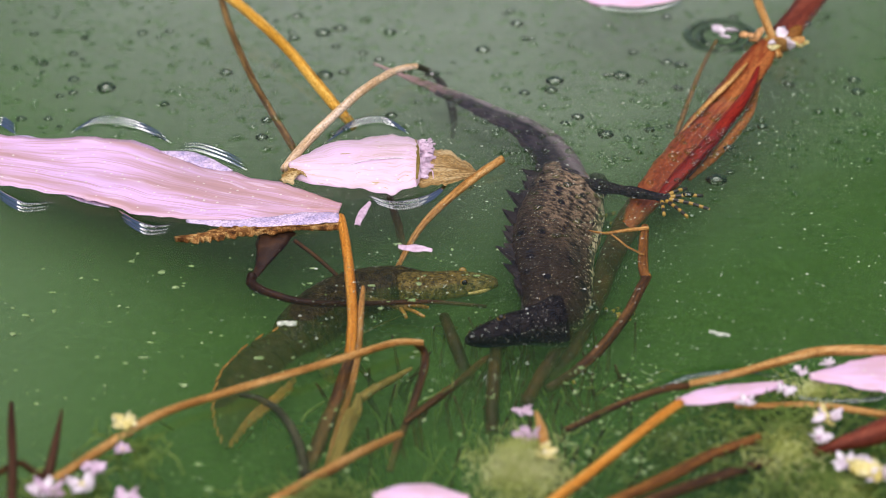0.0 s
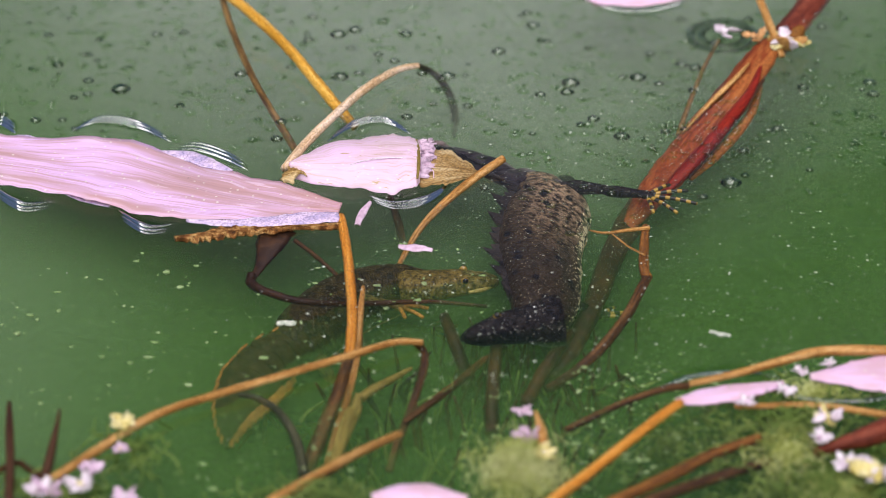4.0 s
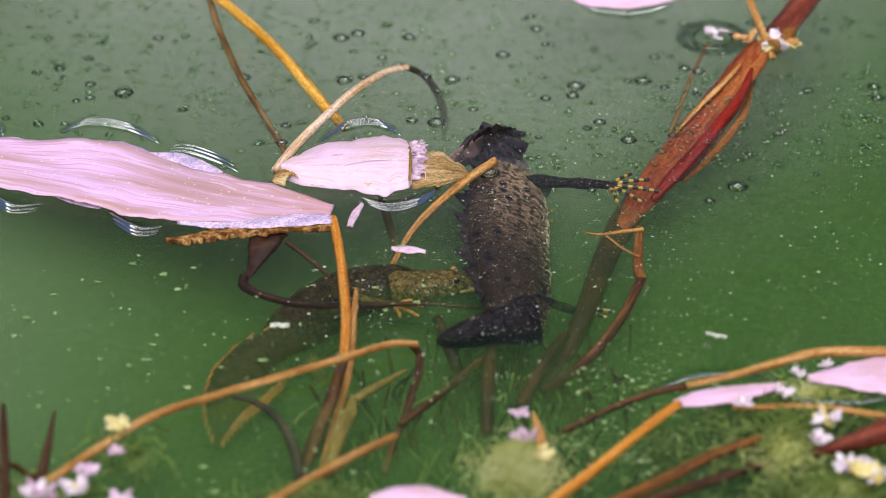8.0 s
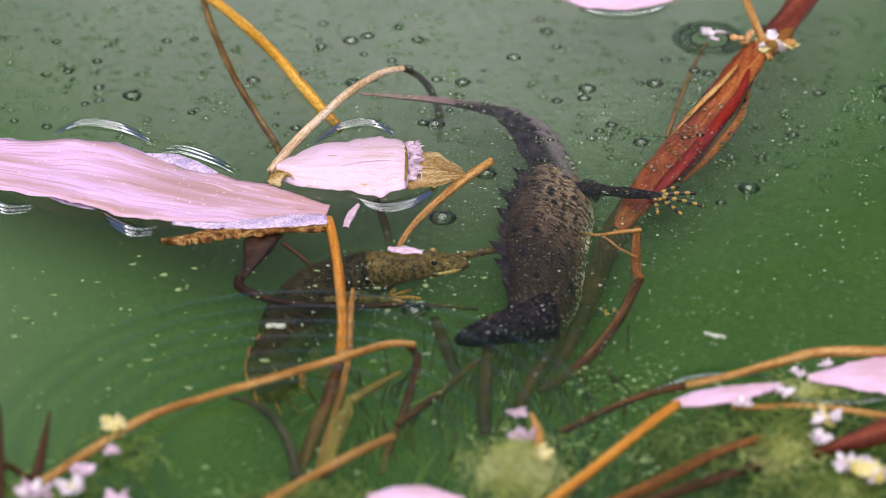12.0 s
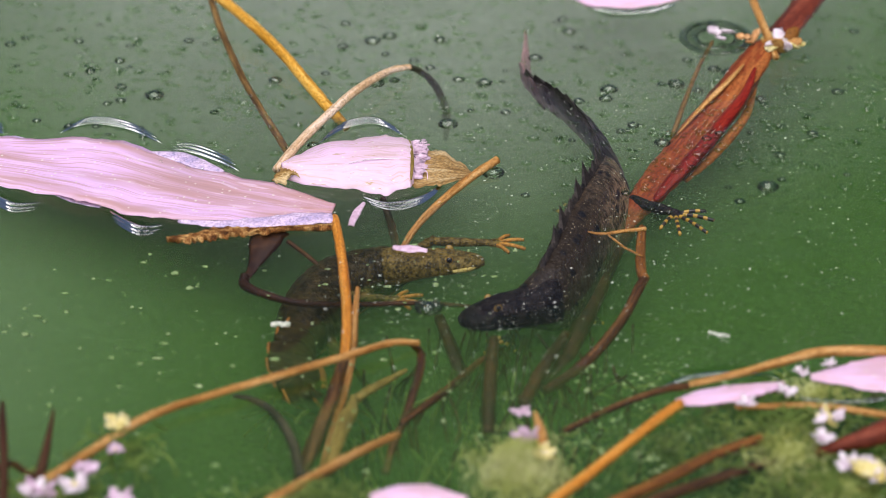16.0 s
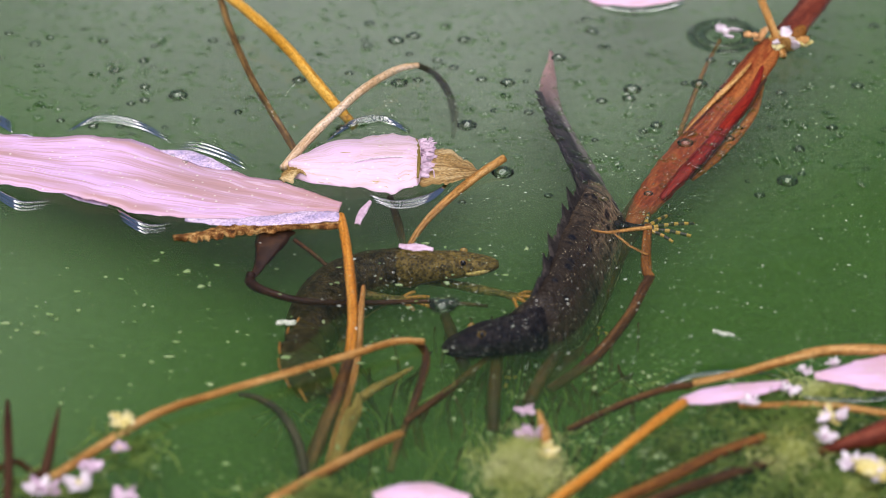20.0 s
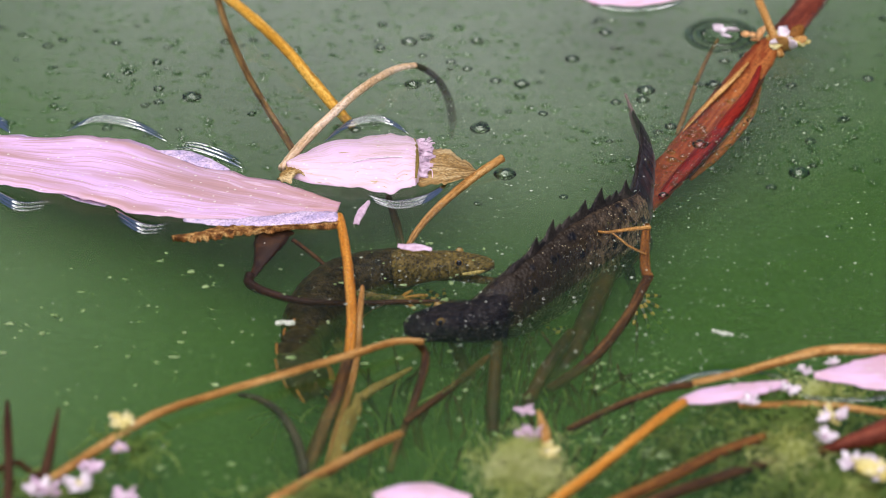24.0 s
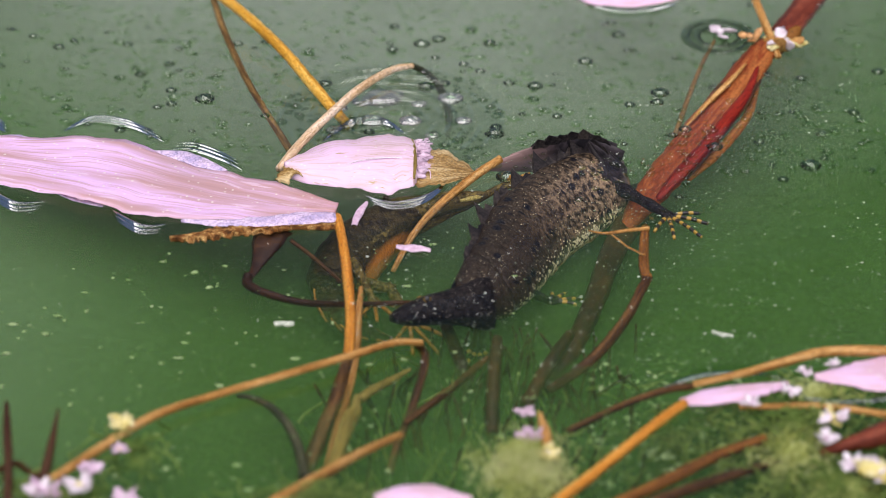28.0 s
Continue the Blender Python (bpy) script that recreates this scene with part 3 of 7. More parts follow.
def ribbon_mesh(name, points, halves, mat, origin=(0, 0, 0), thick=0.0005, arch=0.0, ruffle=0.0, across=14, steps=7, seed=3, ragged=0.03):
    """A leaf blade: a smooth centre line in the plane, half widths along it, thickness, an arch across and a ruffled edge."""
    rnd = random.Random(seed)
    ph = [rnd.random() * 6.28 for _ in range(6)]
    n = (len(points) - 1) * steps
    C = spline(points, n)
    H = spline([(h,) for h in halves], n)[:, 0]
    verts, uvs, faces = [], [], []
    for side in (1, -1):
        rnd = random.Random(seed)
        for i in range(n + 1):
            t = C[min(i + 1, n)] - C[max(i - 1, 0)]
            q = np.array([-t[1], t[0], 0.0])
            q /= np.linalg.norm(q) + 1e-9
            u = i / n
            tear = [1 + ragged * (rnd.random() - 0.5) * 2 for _ in range(2)]
            h = max(H[i], 0.0002) * (1 + 0.05 * math.sin(u * 23 + ph[0]) + 0.03 * math.sin(u * 51 + ph[1]))
            for k in range(across + 1):
                v = k / across * 2 - 1
                z = arch * (1 - v * v) + ruffle * (math.sin(u * 9 + ph[2] + v) * 0.6 + math.sin(u * 17 + ph[3]) * 0.4) * (0.3 + abs(v))
                z += 0.00022 * math.cos(v * math.pi * 6 + u * 4) * (1 - abs(v))
                e = thick * (0.5 if abs(v) < 0.99 else 0.15) * side
                verts.append(C[i] + q * h * v * (1 + (tear[0 if v < 0 else 1] - 1) * abs(v) ** 3) + np.array([0, 0, z + e]) - np.array(origin))
                uvs.append((u * 3.0, v * 0.5 + 0.5))
    row = across + 1
    half = (n + 1) * row
    for i in range(n):
        for k in range(across):
            a = i * row + k
            faces.append((a, a + row, a + row + 1, a + 1))
            b = a + half
            faces.append((b, b + 1, b + row + 1, b + row))
        for k in (0, across):
            a = i * row + k
            quad = (a, a + half, a + half + row, a + row)
            faces.append(quad if k == 0 else tuple(reversed(quad)))
    for i in (0, n):
        for k in range(across):
            a = i * row + k
            quad = (a, a + 1, a + 1 + half, a + half)
            faces.append(quad if i == 0 else tuple(reversed(quad)))
    me = mesh_of(name, verts, faces, mat)
    lay = me.uv_layers.new(name="UVMap")
    for lp in me.loops:
        lay.data[lp.index].uv = uvs[lp.vertex_index]
    return me


def blob_data(r, squash=(1, 1, 1), rough=0.0, rings=5, sides=8, at=(0, 0, 0), rnd=random):
    verts, faces = [], []
    for i in range(rings + 1):
        th = math.pi * i / rings
        for k in range(sides):
            a = 2 * math.pi * k / sides
            q = r * (1 + rough * (rnd.random() - 0.5))
            verts.append((at[0] + q * squash[0] * math.sin(th) * math.cos(a), at[1] + q * squash[1] * math.sin(th) * math.sin(a), at[2] + q * squash[2] * math.cos(th)))
    for i in range(rings):
        for k in range(sides):
            a, b = i * sides + k, i * sides + (k + 1) % sides
            faces.append((a, a + sides, b + sides, b))
    return verts, faces


def join_data(items):
    verts, faces = [], []
    for v, f in items:
        o = len(verts)
        verts += list(v)
        faces += [tuple(i + o for i in q) for q in f]
    return verts, faces


# ---- setting: water, its cloudy layers, the bed ----
def sheet(name, half, z, mat, label, kind="structure", cells=1, wave=0.0):
    verts, faces = [], []
    for j in range(cells + 1):
        for i in range(cells + 1):
            x, y = (0.3 * q + (half - 0.3) * q ** 9 for q in (i / cells * 2 - 1, j / cells * 2 - 1))
            verts.append((x, y, wave * noise.noise(Vector((x * 16, y * 16, z * 900)))))
    for j in range(cells):
        for i in range(cells):
            a = j * (cells + 1) + i
            faces.append((a, a + 1, a + cells + 2, a + cells + 1))
    ob = new(name, mesh_of(name, verts, faces, mat))
    ob.location.z = z
    return tagged(ob, label, "water" if name != "ground" else "pond bed", "", kind)


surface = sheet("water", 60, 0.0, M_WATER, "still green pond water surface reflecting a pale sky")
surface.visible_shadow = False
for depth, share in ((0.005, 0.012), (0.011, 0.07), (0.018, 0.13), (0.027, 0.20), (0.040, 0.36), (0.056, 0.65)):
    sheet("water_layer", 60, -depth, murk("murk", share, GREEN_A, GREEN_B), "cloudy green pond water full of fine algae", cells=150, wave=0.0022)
sheet("ground", 60, -0.085, M_BED, "soft dark green silt bed under the pond water")


# ---- floating leaves ----
def floating_leaf(points, halves, mat, label, thick=0.0006, arch=0.0, ruffle=0.0, group="floating leaves", **kw):
    COUNT[0] += 1
    o = points[len(points) // 2]
    ob = thing("floating_leaf", o, label, "leaf", group)
    part("blade", ribbon_mesh("blade", points, halves, mat, o, thick, arch, ruffle, seed=COUNT[0], **kw), ob)
    return ob


big_leaf = floating_leaf([(-0.1363, 0.0509, 0.001), (-0.1218, 0.046, 0.001), (-0.1044, 0.0412, 0.001), (-0.0886, 0.037, 0.001), (-0.0728, 0.0304, 0.001), (-0.0557, 0.0243, 0.0008), (-0.0403, 0.0205, 0.0006), (-0.0281, 0.0179, 0.0004)], [0.0110, 0.0118, 0.0140, 0.0175, 0.0155, 0.0120, 0.0082, 0.0042], M_BIGLEAF,
    "long wavy pinkish pondweed leaf floating on the water", ruffle=0.0011)
# lilac colour carries the highlight along this wet edge
wet = ribbon_mesh("wet_edge", [(-0.0688, 0.012, 0.0012), (-0.0551, 0.0108, 0.0012), (-0.04, 0.0126, 0.0012), (-0.028, 0.0146, 0.001)], [0.0006, 0.0019, 0.0032, 0.0022], M_WETFILM, big_leaf.location, 0.0004, 0.0003, seed=5, ragged=0.2)
part("wet_edge", wet, big_leaf, "wet film on the leaf edge, highlight painted lilac-white")
part("wet_edge", ribbon_mesh("wet_edge", [(-0.0778, 0.0498, 0.0002), (-0.0707, 0.0477, 0.0004), (-0.0643, 0.0434, 0.0004), (-0.0579, 0.0396, 0.0002)], [0.0006, 0.0024, 0.0024, 0.0006], M_WETFILM, big_leaf.location, 0.0003, 0.0002, seed=15), big_leaf, "lilac wet film on the far leaf edge")
part("wet_edge", ribbon_mesh("wet_edge", [(-0.1206, 0.0578, 0.0002), (-0.1158, 0.0568, 0.0004), (-0.1102, 0.0553, 0.0002)], [0.0006, 0.0018, 0.0006], M_WETFILM, big_leaf.location, 0.0003, 0.0002, seed=16), big_leaf, "lilac wet film on the far leaf edge")
part("wet_edge", ribbon_mesh("wet_edge", [(-0.1026, 0.0279, 0.0002), (-0.097, 0.0246, 0.0004), (-0.0899, 0.0211, 0.0002)], [0.0005, 0.0015, 0.0006], M_WETFILM, big_leaf.location, 0.0003, 0.0002, seed=17), big_leaf, "lilac wet film on the near leaf edge")
part("rotten_edge", ribbon_mesh("rotten_edge", [(-0.0714, 0.0042, 0), (-0.0625, 0.0064, 0.0002), (-0.0505, 0.0081, 0.0004), (-0.0385, 0.0095, 0.0004), (-0.027, 0.0113, 0.0004)], [0.0011, 0.0018, 0.0016, 0.0009, 0.0005], M_CRUST, big_leaf.location, 0.0012, 0.0004, 0.0005, seed=6, ragged=0.9, steps=16), big_leaf, "ragged brown rotten leaf edge")
part("folded_blade", tube_mesh("folded_blade", [(-0.0447, 0.0109, -0.001), (-0.0465, 0.0042, -0.0025), (-0.0484, -0.0019, -0.004), (-0.0503, -0.0068, -0.005)], [0.0056, 0.0036, 0.0016, 0.0009], M_WETLEAF, big_leaf.location, flat=0.25), big_leaf, "dark brown folded leaf base under water")
part("leaf_stalk", tube_mesh("leaf_stalk", [(-0.0507, -0.0057, -0.0048), (-0.0506, -0.0088, -0.0055), (-0.0461, -0.0137, -0.005), (-0.0363, -0.0176, -0.0055), (-0.0216, -0.0129, -0.009), (-0.0038, -0.0089, -0.011), (0.0115, -0.0096, -0.012)], [0.0014, 0.0014, 0.0011, 0.0010, 0.0008, 0.0006, 0.0005], M_WETLEAF, big_leaf.location), big_leaf, "thin dark brown sunken leaf stalk")

pod = floating_leaf([(-0.0421, 0.0371, 0.0006), (-0.0362, 0.0385, 0.0012), (-0.027, 0.041, 0.0015), (-0.0162, 0.0418, 0.0015), (-0.0088, 0.0420, 0.0012), (-0.0064, 0.0420, 0.001)], [0.0014, 0.0085, 0.0128, 0.0146, 0.0134, 0.0098], M_POD,
    "short pale pinkish-white leaf floating with a dried tip", arch=0.0034, ruffle=0.0005)
FUZZ = random.Random(8)
fuzz = [tube_data([(x, y, z), (x + FUZZ.uniform(-0.002, 0.003), y + FUZZ.uniform(-0.003, 0.003), z + FUZZ.uniform(0, 0.001)), (x + FUZZ.uniform(-0.001, 0.003), y + FUZZ.uniform(-0.002, 0.002), z * 0.6 + FUZZ.uniform(0, 0.0014))],
        [0.0003, 0.00022, 0.0001], 4, 3, seed=i) for i in range(60) for x, y, z in [(FUZZ.uniform(-0.001, 0.0015), FUZZ.uniform(-0.0085, 0.0095), FUZZ.uniform(0.0005, 0.0022))]]
crumple = [blob_data(FUZZ.uniform(0.0006, 0.0015), (1.4, 1.0, 0.6), 1.1, 6, 9, (FUZZ.uniform(-0.0010, 0.0040) * (0.6 + 0.4 * y / 0.0095), y, FUZZ.uniform(0.0010, 0.0026)), FUZZ) for i in range(56) for y in [FUZZ.triangular(-0.0085, 0.0100, 0.0060)]]
part("torn_rim", mesh_of("torn_rim", *join_data(fuzz + crumple), M_LILAC), pod, "frayed whitish torn rim", Matrix.Translation(Vector((-0.0063, 0.0435, 0)) - pod.location))
part("ridge", tube_mesh("ridge", [(-0.0077, 0.0518, 0.003), (-0.0071, 0.0445, 0.0044), (-0.0069, 0.0366, 0.0044), (-0.0072, 0.0312, 0.003)], [0.0003, 0.0005, 0.0005, 0.0003], M_STRAW, pod.location), pod, "yellow-green ridge along the torn end")
part("crease", tube_mesh("crease", [(-0.0069, 0.0394, 0.0042), (-0.012, 0.0389, 0.005), (-0.0196, 0.0377, 0.0052), (-0.0265, 0.0351, 0.0046)], [0.0002, 0.0003, 0.0002, 0.0001], M_PETAL, pod.location, flat=0.5), pod, "whitish crease along the middle")
part("dry_tip", ribbon_mesh("dry_tip", [(-0.0066, 0.0422, 0.0008), (-0.0023, 0.0407, 0.001), (0.0024, 0.0401, 0.0006), (0.0058, 0.0396, 0.0002), (0.0089, 0.0387, 0)], [0.0092, 0.0096, 0.0080, 0.0050, 0.0010], M_DRYTIP, pod.location, 0.0004, 0.0005, 0.0004, seed=10, ragged=0.06), pod, "dry striped brown papery leaf tip")
part("yellow_base", ribbon_mesh("yellow_base", [(-0.044, 0.0322, 0.0014), (-0.0407, 0.0341, 0.0024), (-0.0369, 0.0359, 0.0026), (-0.0323, 0.0364, 0.0028)], [0.0012, 0.0026, 0.0018, 0.0004], M_DRY, pod.location, 0.0005, 0.0006, 0.0006, seed=12, ragged=0.7), pod, "yellowish torn leaf base")

floating_leaf([(0.0374, 0.1417, 0.0006), (0.0473, 0.1396, 0.0008), (0.0606, 0.1396, 0.0008), (0.0757, 0.1435, 0.0004)], [0.001, 0.0060, 0.0062, 0.001], M_LEAF, "small pinkish leaf floating on open water", arch=0.001)
floating_leaf([(0.0587, -0.0735, 0.0006), (0.0661, -0.0714, 0.0009), (0.0763, -0.0686, 0.0009), (0.0858, -0.065, 0.0004)], [0.0012, 0.0034, 0.0030, 0.0008], M_LEAF, "narrow lilac-white leaf floating among algae", arch=0.0006)
floating_leaf([(0.0927, -0.0622, 0.0006), (0.101, -0.0616, 0.0009), (0.111, -0.0611, 0.0009), (0.1226, -0.0601, 0.0006)], [0.0010, 0.0046, 0.0085, 0.0090], M_LEAF, "broad pinkish-white leaf floating among algae", arch=0.0008)
floating_leaf([(-0.0169, -0.1158, 0.0008), (-0.0115, -0.1149, 0.0012), (-0.0032, -0.1145, 0.0012), (0.0063, -0.1164, 0.0006)], [0.0010, 0.0038, 0.0042, 0.0010], M_LEAF, "small pinkish leaf floating near the bank", arch=0.0012)

# ---- stems ----
stem([(-0.0276, 0.0156, 0.0004), (-0.0263, 0.0059, 0), (-0.0248, -0.0087, -0.0015), (-0.0236, -0.0268, -0.004), (-0.024, -0.0409, -0.007)], [0.0012, 0.0013, 0.0014, 0.0014, 0.0015], M_ORANGE, "orange leaf stalk going down into the water")
stem([(-0.024, -0.0404, -0.007), (-0.027, -0.0533, -0.011), (-0.0305, -0.0641, -0.015), (-0.0349, -0.0753, -0.022)], [0.0014, 0.0018, 0.0021, 0.0021], M_BROWN, "brown submerged stem base under an orange stalk")
stem([(-0.021, -0.0156, -0.002), (-0.0217, -0.0252, -0.005), (-0.0223, -0.0368, -0.008), (-0.0241, -0.0492, -0.012), (-0.0268, -0.0613, -0.016), (-0.0292, -0.0732, -0.02)], [0.0005, 0.0010, 0.0013, 0.0013, 0.0012, 0.0011], M_TAN, "tan pointed shoot standing in the water")
stem([(-0.0947, -0.1095, 0.002), (-0.084, -0.0962, 0.002), (-0.0709, -0.0821, 0.0025), (-0.0544, -0.072, 0.0025), (-0.0377, -0.0638, 0.003), (-0.0235, -0.0561, 0.003), (-0.0121, -0.05, 0.003), (-0.0052, -0.047, 0.001)], [0.0011, 0.0012, 0.0011, 0.0010, 0.0010, 0.0010, 0.0009, 0.0008], M_TAN, "long arching tan stem lying over the water", steps=8)
stem([(-0.007, -0.047, 0.001), (-0.0049, -0.0464, -0.002), (-0.0048, -0.0492, -0.005), (-0.0067, -0.0552, -0.009), (-0.0089, -0.0611, -0.013), (-0.0115, -0.0664, -0.017), (-0.0135, -0.0718, -0.022)], [0.0009, 0.001, 0.0011, 0.0011, 0.0011, 0.0011, 0.0011], M_BROWN, "brown bent end of an arching stem under water")
stem([(-0.0417, -0.1147, -0.001), (-0.0311, -0.1011, -0.003), (-0.0202, -0.0873, -0.005), (-0.0105, -0.075, -0.008)], [0.0014, 0.0014, 0.0012, 0.0010], M_TAN, "tan stem slanting just under the surface")
stem([(-0.0097, -0.067, -0.01), (-0.0035, -0.0588, -0.01), (0.0032, -0.0485, -0.011), (0.0097, -0.0365, -0.012), (0.0121, -0.0318, -0.013)], [0.0008, 0.001, 0.001, 0.0009, 0.0005], M_BROWN, "thin brown twig deep in the green water")
stem([(-0.0519, -0.0577, -0.008), (-0.0478, -0.0587, -0.008), (-0.0428, -0.0619, -0.009), (-0.0389, -0.0695, -0.009), (-0.0361, -0.0776, -0.01), (-0.0343, -0.089, -0.011)], [0.0005, 0.0008, 0.001, 0.0012, 0.0013, 0.0014], M_DARK, "dark curved stem under water")
stem([(-0.064, 0.131, 0.006), (-0.0577, 0.1215, 0.006), (-0.0491, 0.1085, 0.005), (-0.0419, 0.0958, 0.004), (-0.0359, 0.085, 0.002), (-0.0306, 0.0747, 0.001), (-0.0248, 0.0689, -0.003)], [0.0015, 0.0015, 0.0015, 0.0015, 0.0016, 0.0016, 0.0013], M_YELLOW, "bright yellow-orange bent stem at the surface")
stem([(-0.0658, 0.138, 0.003), (-0.0624, 0.1206, 0.002), (-0.0581, 0.104, 0.001), (-0.0533, 0.0879, 0.0), (-0.0476, 0.0721, -0.001), (-0.0428, 0.0598, -0.002), (-0.0398, 0.0516, -0.003)], [0.001, 0.001, 0.001, 0.001, 0.001, 0.0011, 0.0009], M_SPECKLED, "brown speckled stem leaning over the water")
stem([(-0.0435, 0.0395, 0.001), (-0.0374, 0.053, 0.002), (-0.0306, 0.0632, 0.004), (-0.0242, 0.0734, 0.005), (-0.0179, 0.0824, 0.005), (-0.0126, 0.0896, 0.004), (-0.0075, 0.0933, 0.003)], [0.0013, 0.0013, 0.0012, 0.0012, 0.0011, 0.001, 0.0008], M_PALE, "pale tan curved stalk arching out of the water")
stem([(-0.0078, 0.0933, 0.003), (-0.0043, 0.0974, -0.001), (-0.0008, 0.0997, -0.006), (0.0019, 0.0999, -0.012), (0.0029, 0.0975, -0.017), (0.0025, 0.0951, -0.022)], [0.0008, 0.0009, 0.0010, 0.0012, 0.0012, 0.0005], M_DARK, "dark submerged end of a curved stalk")
stem([(0.0162, 0.0418, 0.003), (0.0085, 0.035, 0.001), (-0.0007, 0.0235, -0.001), (-0.0071, 0.0179, -0.006), (-0.0129, 0.0111, -0.014)], [0.0011, 0.0012, 0.0011, 0.0009, 0.0007], M_TAN, "tan broken stalk rising from the water")
stem([(-0.04, 0.0093, -0.003), (-0.034, 0.0071, -0.007), (-0.0264, 0.0023, -0.012)], [0.0006, 0.0006, 0.0005], M_BROWN, "thin brown rootlet under the leaf")
stem([(-0.0149, 0.0509, -0.015), (-0.0124, 0.0392, -0.017), (-0.0108, 0.0309, -0.021)], [0.0010, 0.0012, 0.0012], M_BROWN, "short brown stem under water")
stem([(-0.021, -0.0501, -0.014), (-0.0181, -0.0462, -0.014), (-0.0132, -0.0415, -0.014), (-0.0083, -0.0347, -0.015)], [0.0012, 0.0012, 0.001, 0.0005], M_STRAW, "yellowish alga-covered shoot under water")
stem([(-0.0276, -0.0803, -0.015), (-0.0255, -0.0693, -0.014), (-0.0234, -0.0601, -0.013), (-0.0223, -0.0575, -0.013), (-0.0219, -0.0488, -0.014)], [0.0016, 0.0018, 0.0022, 0.0018, 0.0008], M_STRAW, "knobbly yellowish shoot under water")
for pts in ([(0.0142, -0.0262, -0.011), (0.0135, -0.0345, -0.013), (0.0128, -0.0458, -0.016), (0.0125, -0.058, -0.02)], [(0.0333, -0.021, -0.013), (0.0289, -0.0303, -0.014), (0.0251, -0.0379, -0.016), (0.0213, -0.047, -0.018)], [(0.0002, -0.0097, -0.015), (0.0023, -0.0181, -0.016), (0.0046, -0.0258, -0.018), (0.0065, -0.0343, -0.022)]):
    stem(pts, [0.0014, 0.0018, 0.0019, 0.0018], M_WETLEAF, "dim brown stem deep in the green water", "sunken stems")

# ---- the big red stem, its side twigs and flower head ----
red = thing("red_stem", (0.0955, 0.104, 0.002), "thick red reed stem slanting into the water", "plant stem")
part("upper_stalk", tube_mesh("upper_stalk", [(0.1133, 0.1517, -0.001), (0.1069, 0.1371, -0.001), (0.1003, 0.1228, -0.001), (0.0938, 0.1094, -0.001)], [0.0040, 0.0042, 0.0042, 0.0040], M_REDDARK, red.location, sides=14, flat=0.5), red, "dull maroon upper stalk")
part("stalk", tube_mesh("stalk", [(0.0938, 0.1104, 0.001), (0.0897, 0.1014, 0.0005), (0.0811, 0.0844, -0.002), (0.0699, 0.0643, -0.005), (0.0629, 0.0531, -0.0075), (0.0579, 0.0455, -0.0095), (0.0536, 0.0378, -0.011), (0.0496, 0.0298, -0.013)], [0.0030, 0.0045, 0.0052, 0.0056, 0.0055, 0.0048, 0.0036, 0.0014], M_REED, red.location, sides=18, flat=0.5), red, "orange-brown wet stalk")
part("red_groove", tube_mesh("red_groove", [(0.0901, 0.0977, 0.0015), (0.0863, 0.083, 0.001), (0.0802, 0.0698, 0.0002), (0.073, 0.058, -0.0024), (0.0657, 0.0486, -0.0055), (0.0589, 0.0405, -0.009)], [0.0004, 0.0014, 0.0020, 0.0022, 0.0022, 0.0010], M_RED, red.location, sides=10, flat=0.55), red, "deep red wet groove")
part("dark_groove", tube_mesh("dark_groove", [(0.0902, 0.0886, 0.0015), (0.0843, 0.0751, 0.0004), (0.0773, 0.0625, -0.0014), (0.0719, 0.0534, -0.004), (0.0673, 0.048, -0.007)], [0.0004, 0.0010, 0.0011, 0.0009, 0.0004], M_MAROON, red.location, sides=8, flat=0.5), red, "dark furrow")
part("pale_strand", tube_mesh("pale_strand", [(0.0863, 0.095, 0.003), (0.0824, 0.0886, 0.0022), (0.0773, 0.0811, 0.001), (0.0728, 0.0745, 0.0), (0.0664, 0.0648, -0.002)], [0.0003, 0.0008, 0.0010, 0.0008, 0.0002], M_TAN, red.location, sides=8, flat=0.4), red, "pale tan upper strand")
part("strand", tube_mesh("strand", [(0.0897, 0.0932, -0.003), (0.0861, 0.0772, -0.003), (0.0809, 0.0663, -0.004), (0.0747, 0.0573, -0.006), (0.0679, 0.0524, -0.01)], [0.0006, 0.0013, 0.0016, 0.0015, 0.0008], M_STRAND, red.location, flat=0.7), red, "thin orange-brown side strand")
part("sunken_stalk", tube_mesh("sunken_stalk", [(0.0623, 0.0684, -0.0185), (0.0562, 0.0528, -0.0165), (0.0508, 0.0364, -0.0145), (0.0449, 0.0163, -0.014), (0.0401, -0.003, -0.015), (0.0339, -0.0204, -0.018), (0.0245, -0.0369, -0.022)], [0.0030, 0.0044, 0.0042, 0.0034, 0.0030, 0.0028, 0.0026], M_WETLEAF, red.location, flat=0.7), red, "brown sunken foot of the stalk")
stem([(0.0788, 0.1136, 0.0), (0.0746, 0.1021, -0.001), (0.0709, 0.0906, -0.003), (0.0674, 0.0781, -0.005), (0.0654, 0.0731, -0.008)], [0.0005, 0.0006, 0.0007, 0.0008, 0.0007], M_SPECKLED, "thin brown stalk under a floating bud")
stem([(0.0897, 0.1319, 0.008), (0.0926, 0.1186, 0.005), (0.0946, 0.1088, 0.003), (0.0962, 0.1024, 0.001)], [0.0012, 0.0012, 0.0013, 0.0010], M_TAN, "pale yellow twig joining the red stem")
kinked = stem([(0.0541, 0.0128, -0.001), (0.0535, 0.0063, -0.002), (0.0531, -0.0011, -0.003), (0.0533, -0.0057, -0.004), (0.0541, -0.0077, -0.0045)], [0.0011, 0.0013, 0.0014, 0.0014, 0.0013], M_RUST, "kinked orange-brown stem under water")
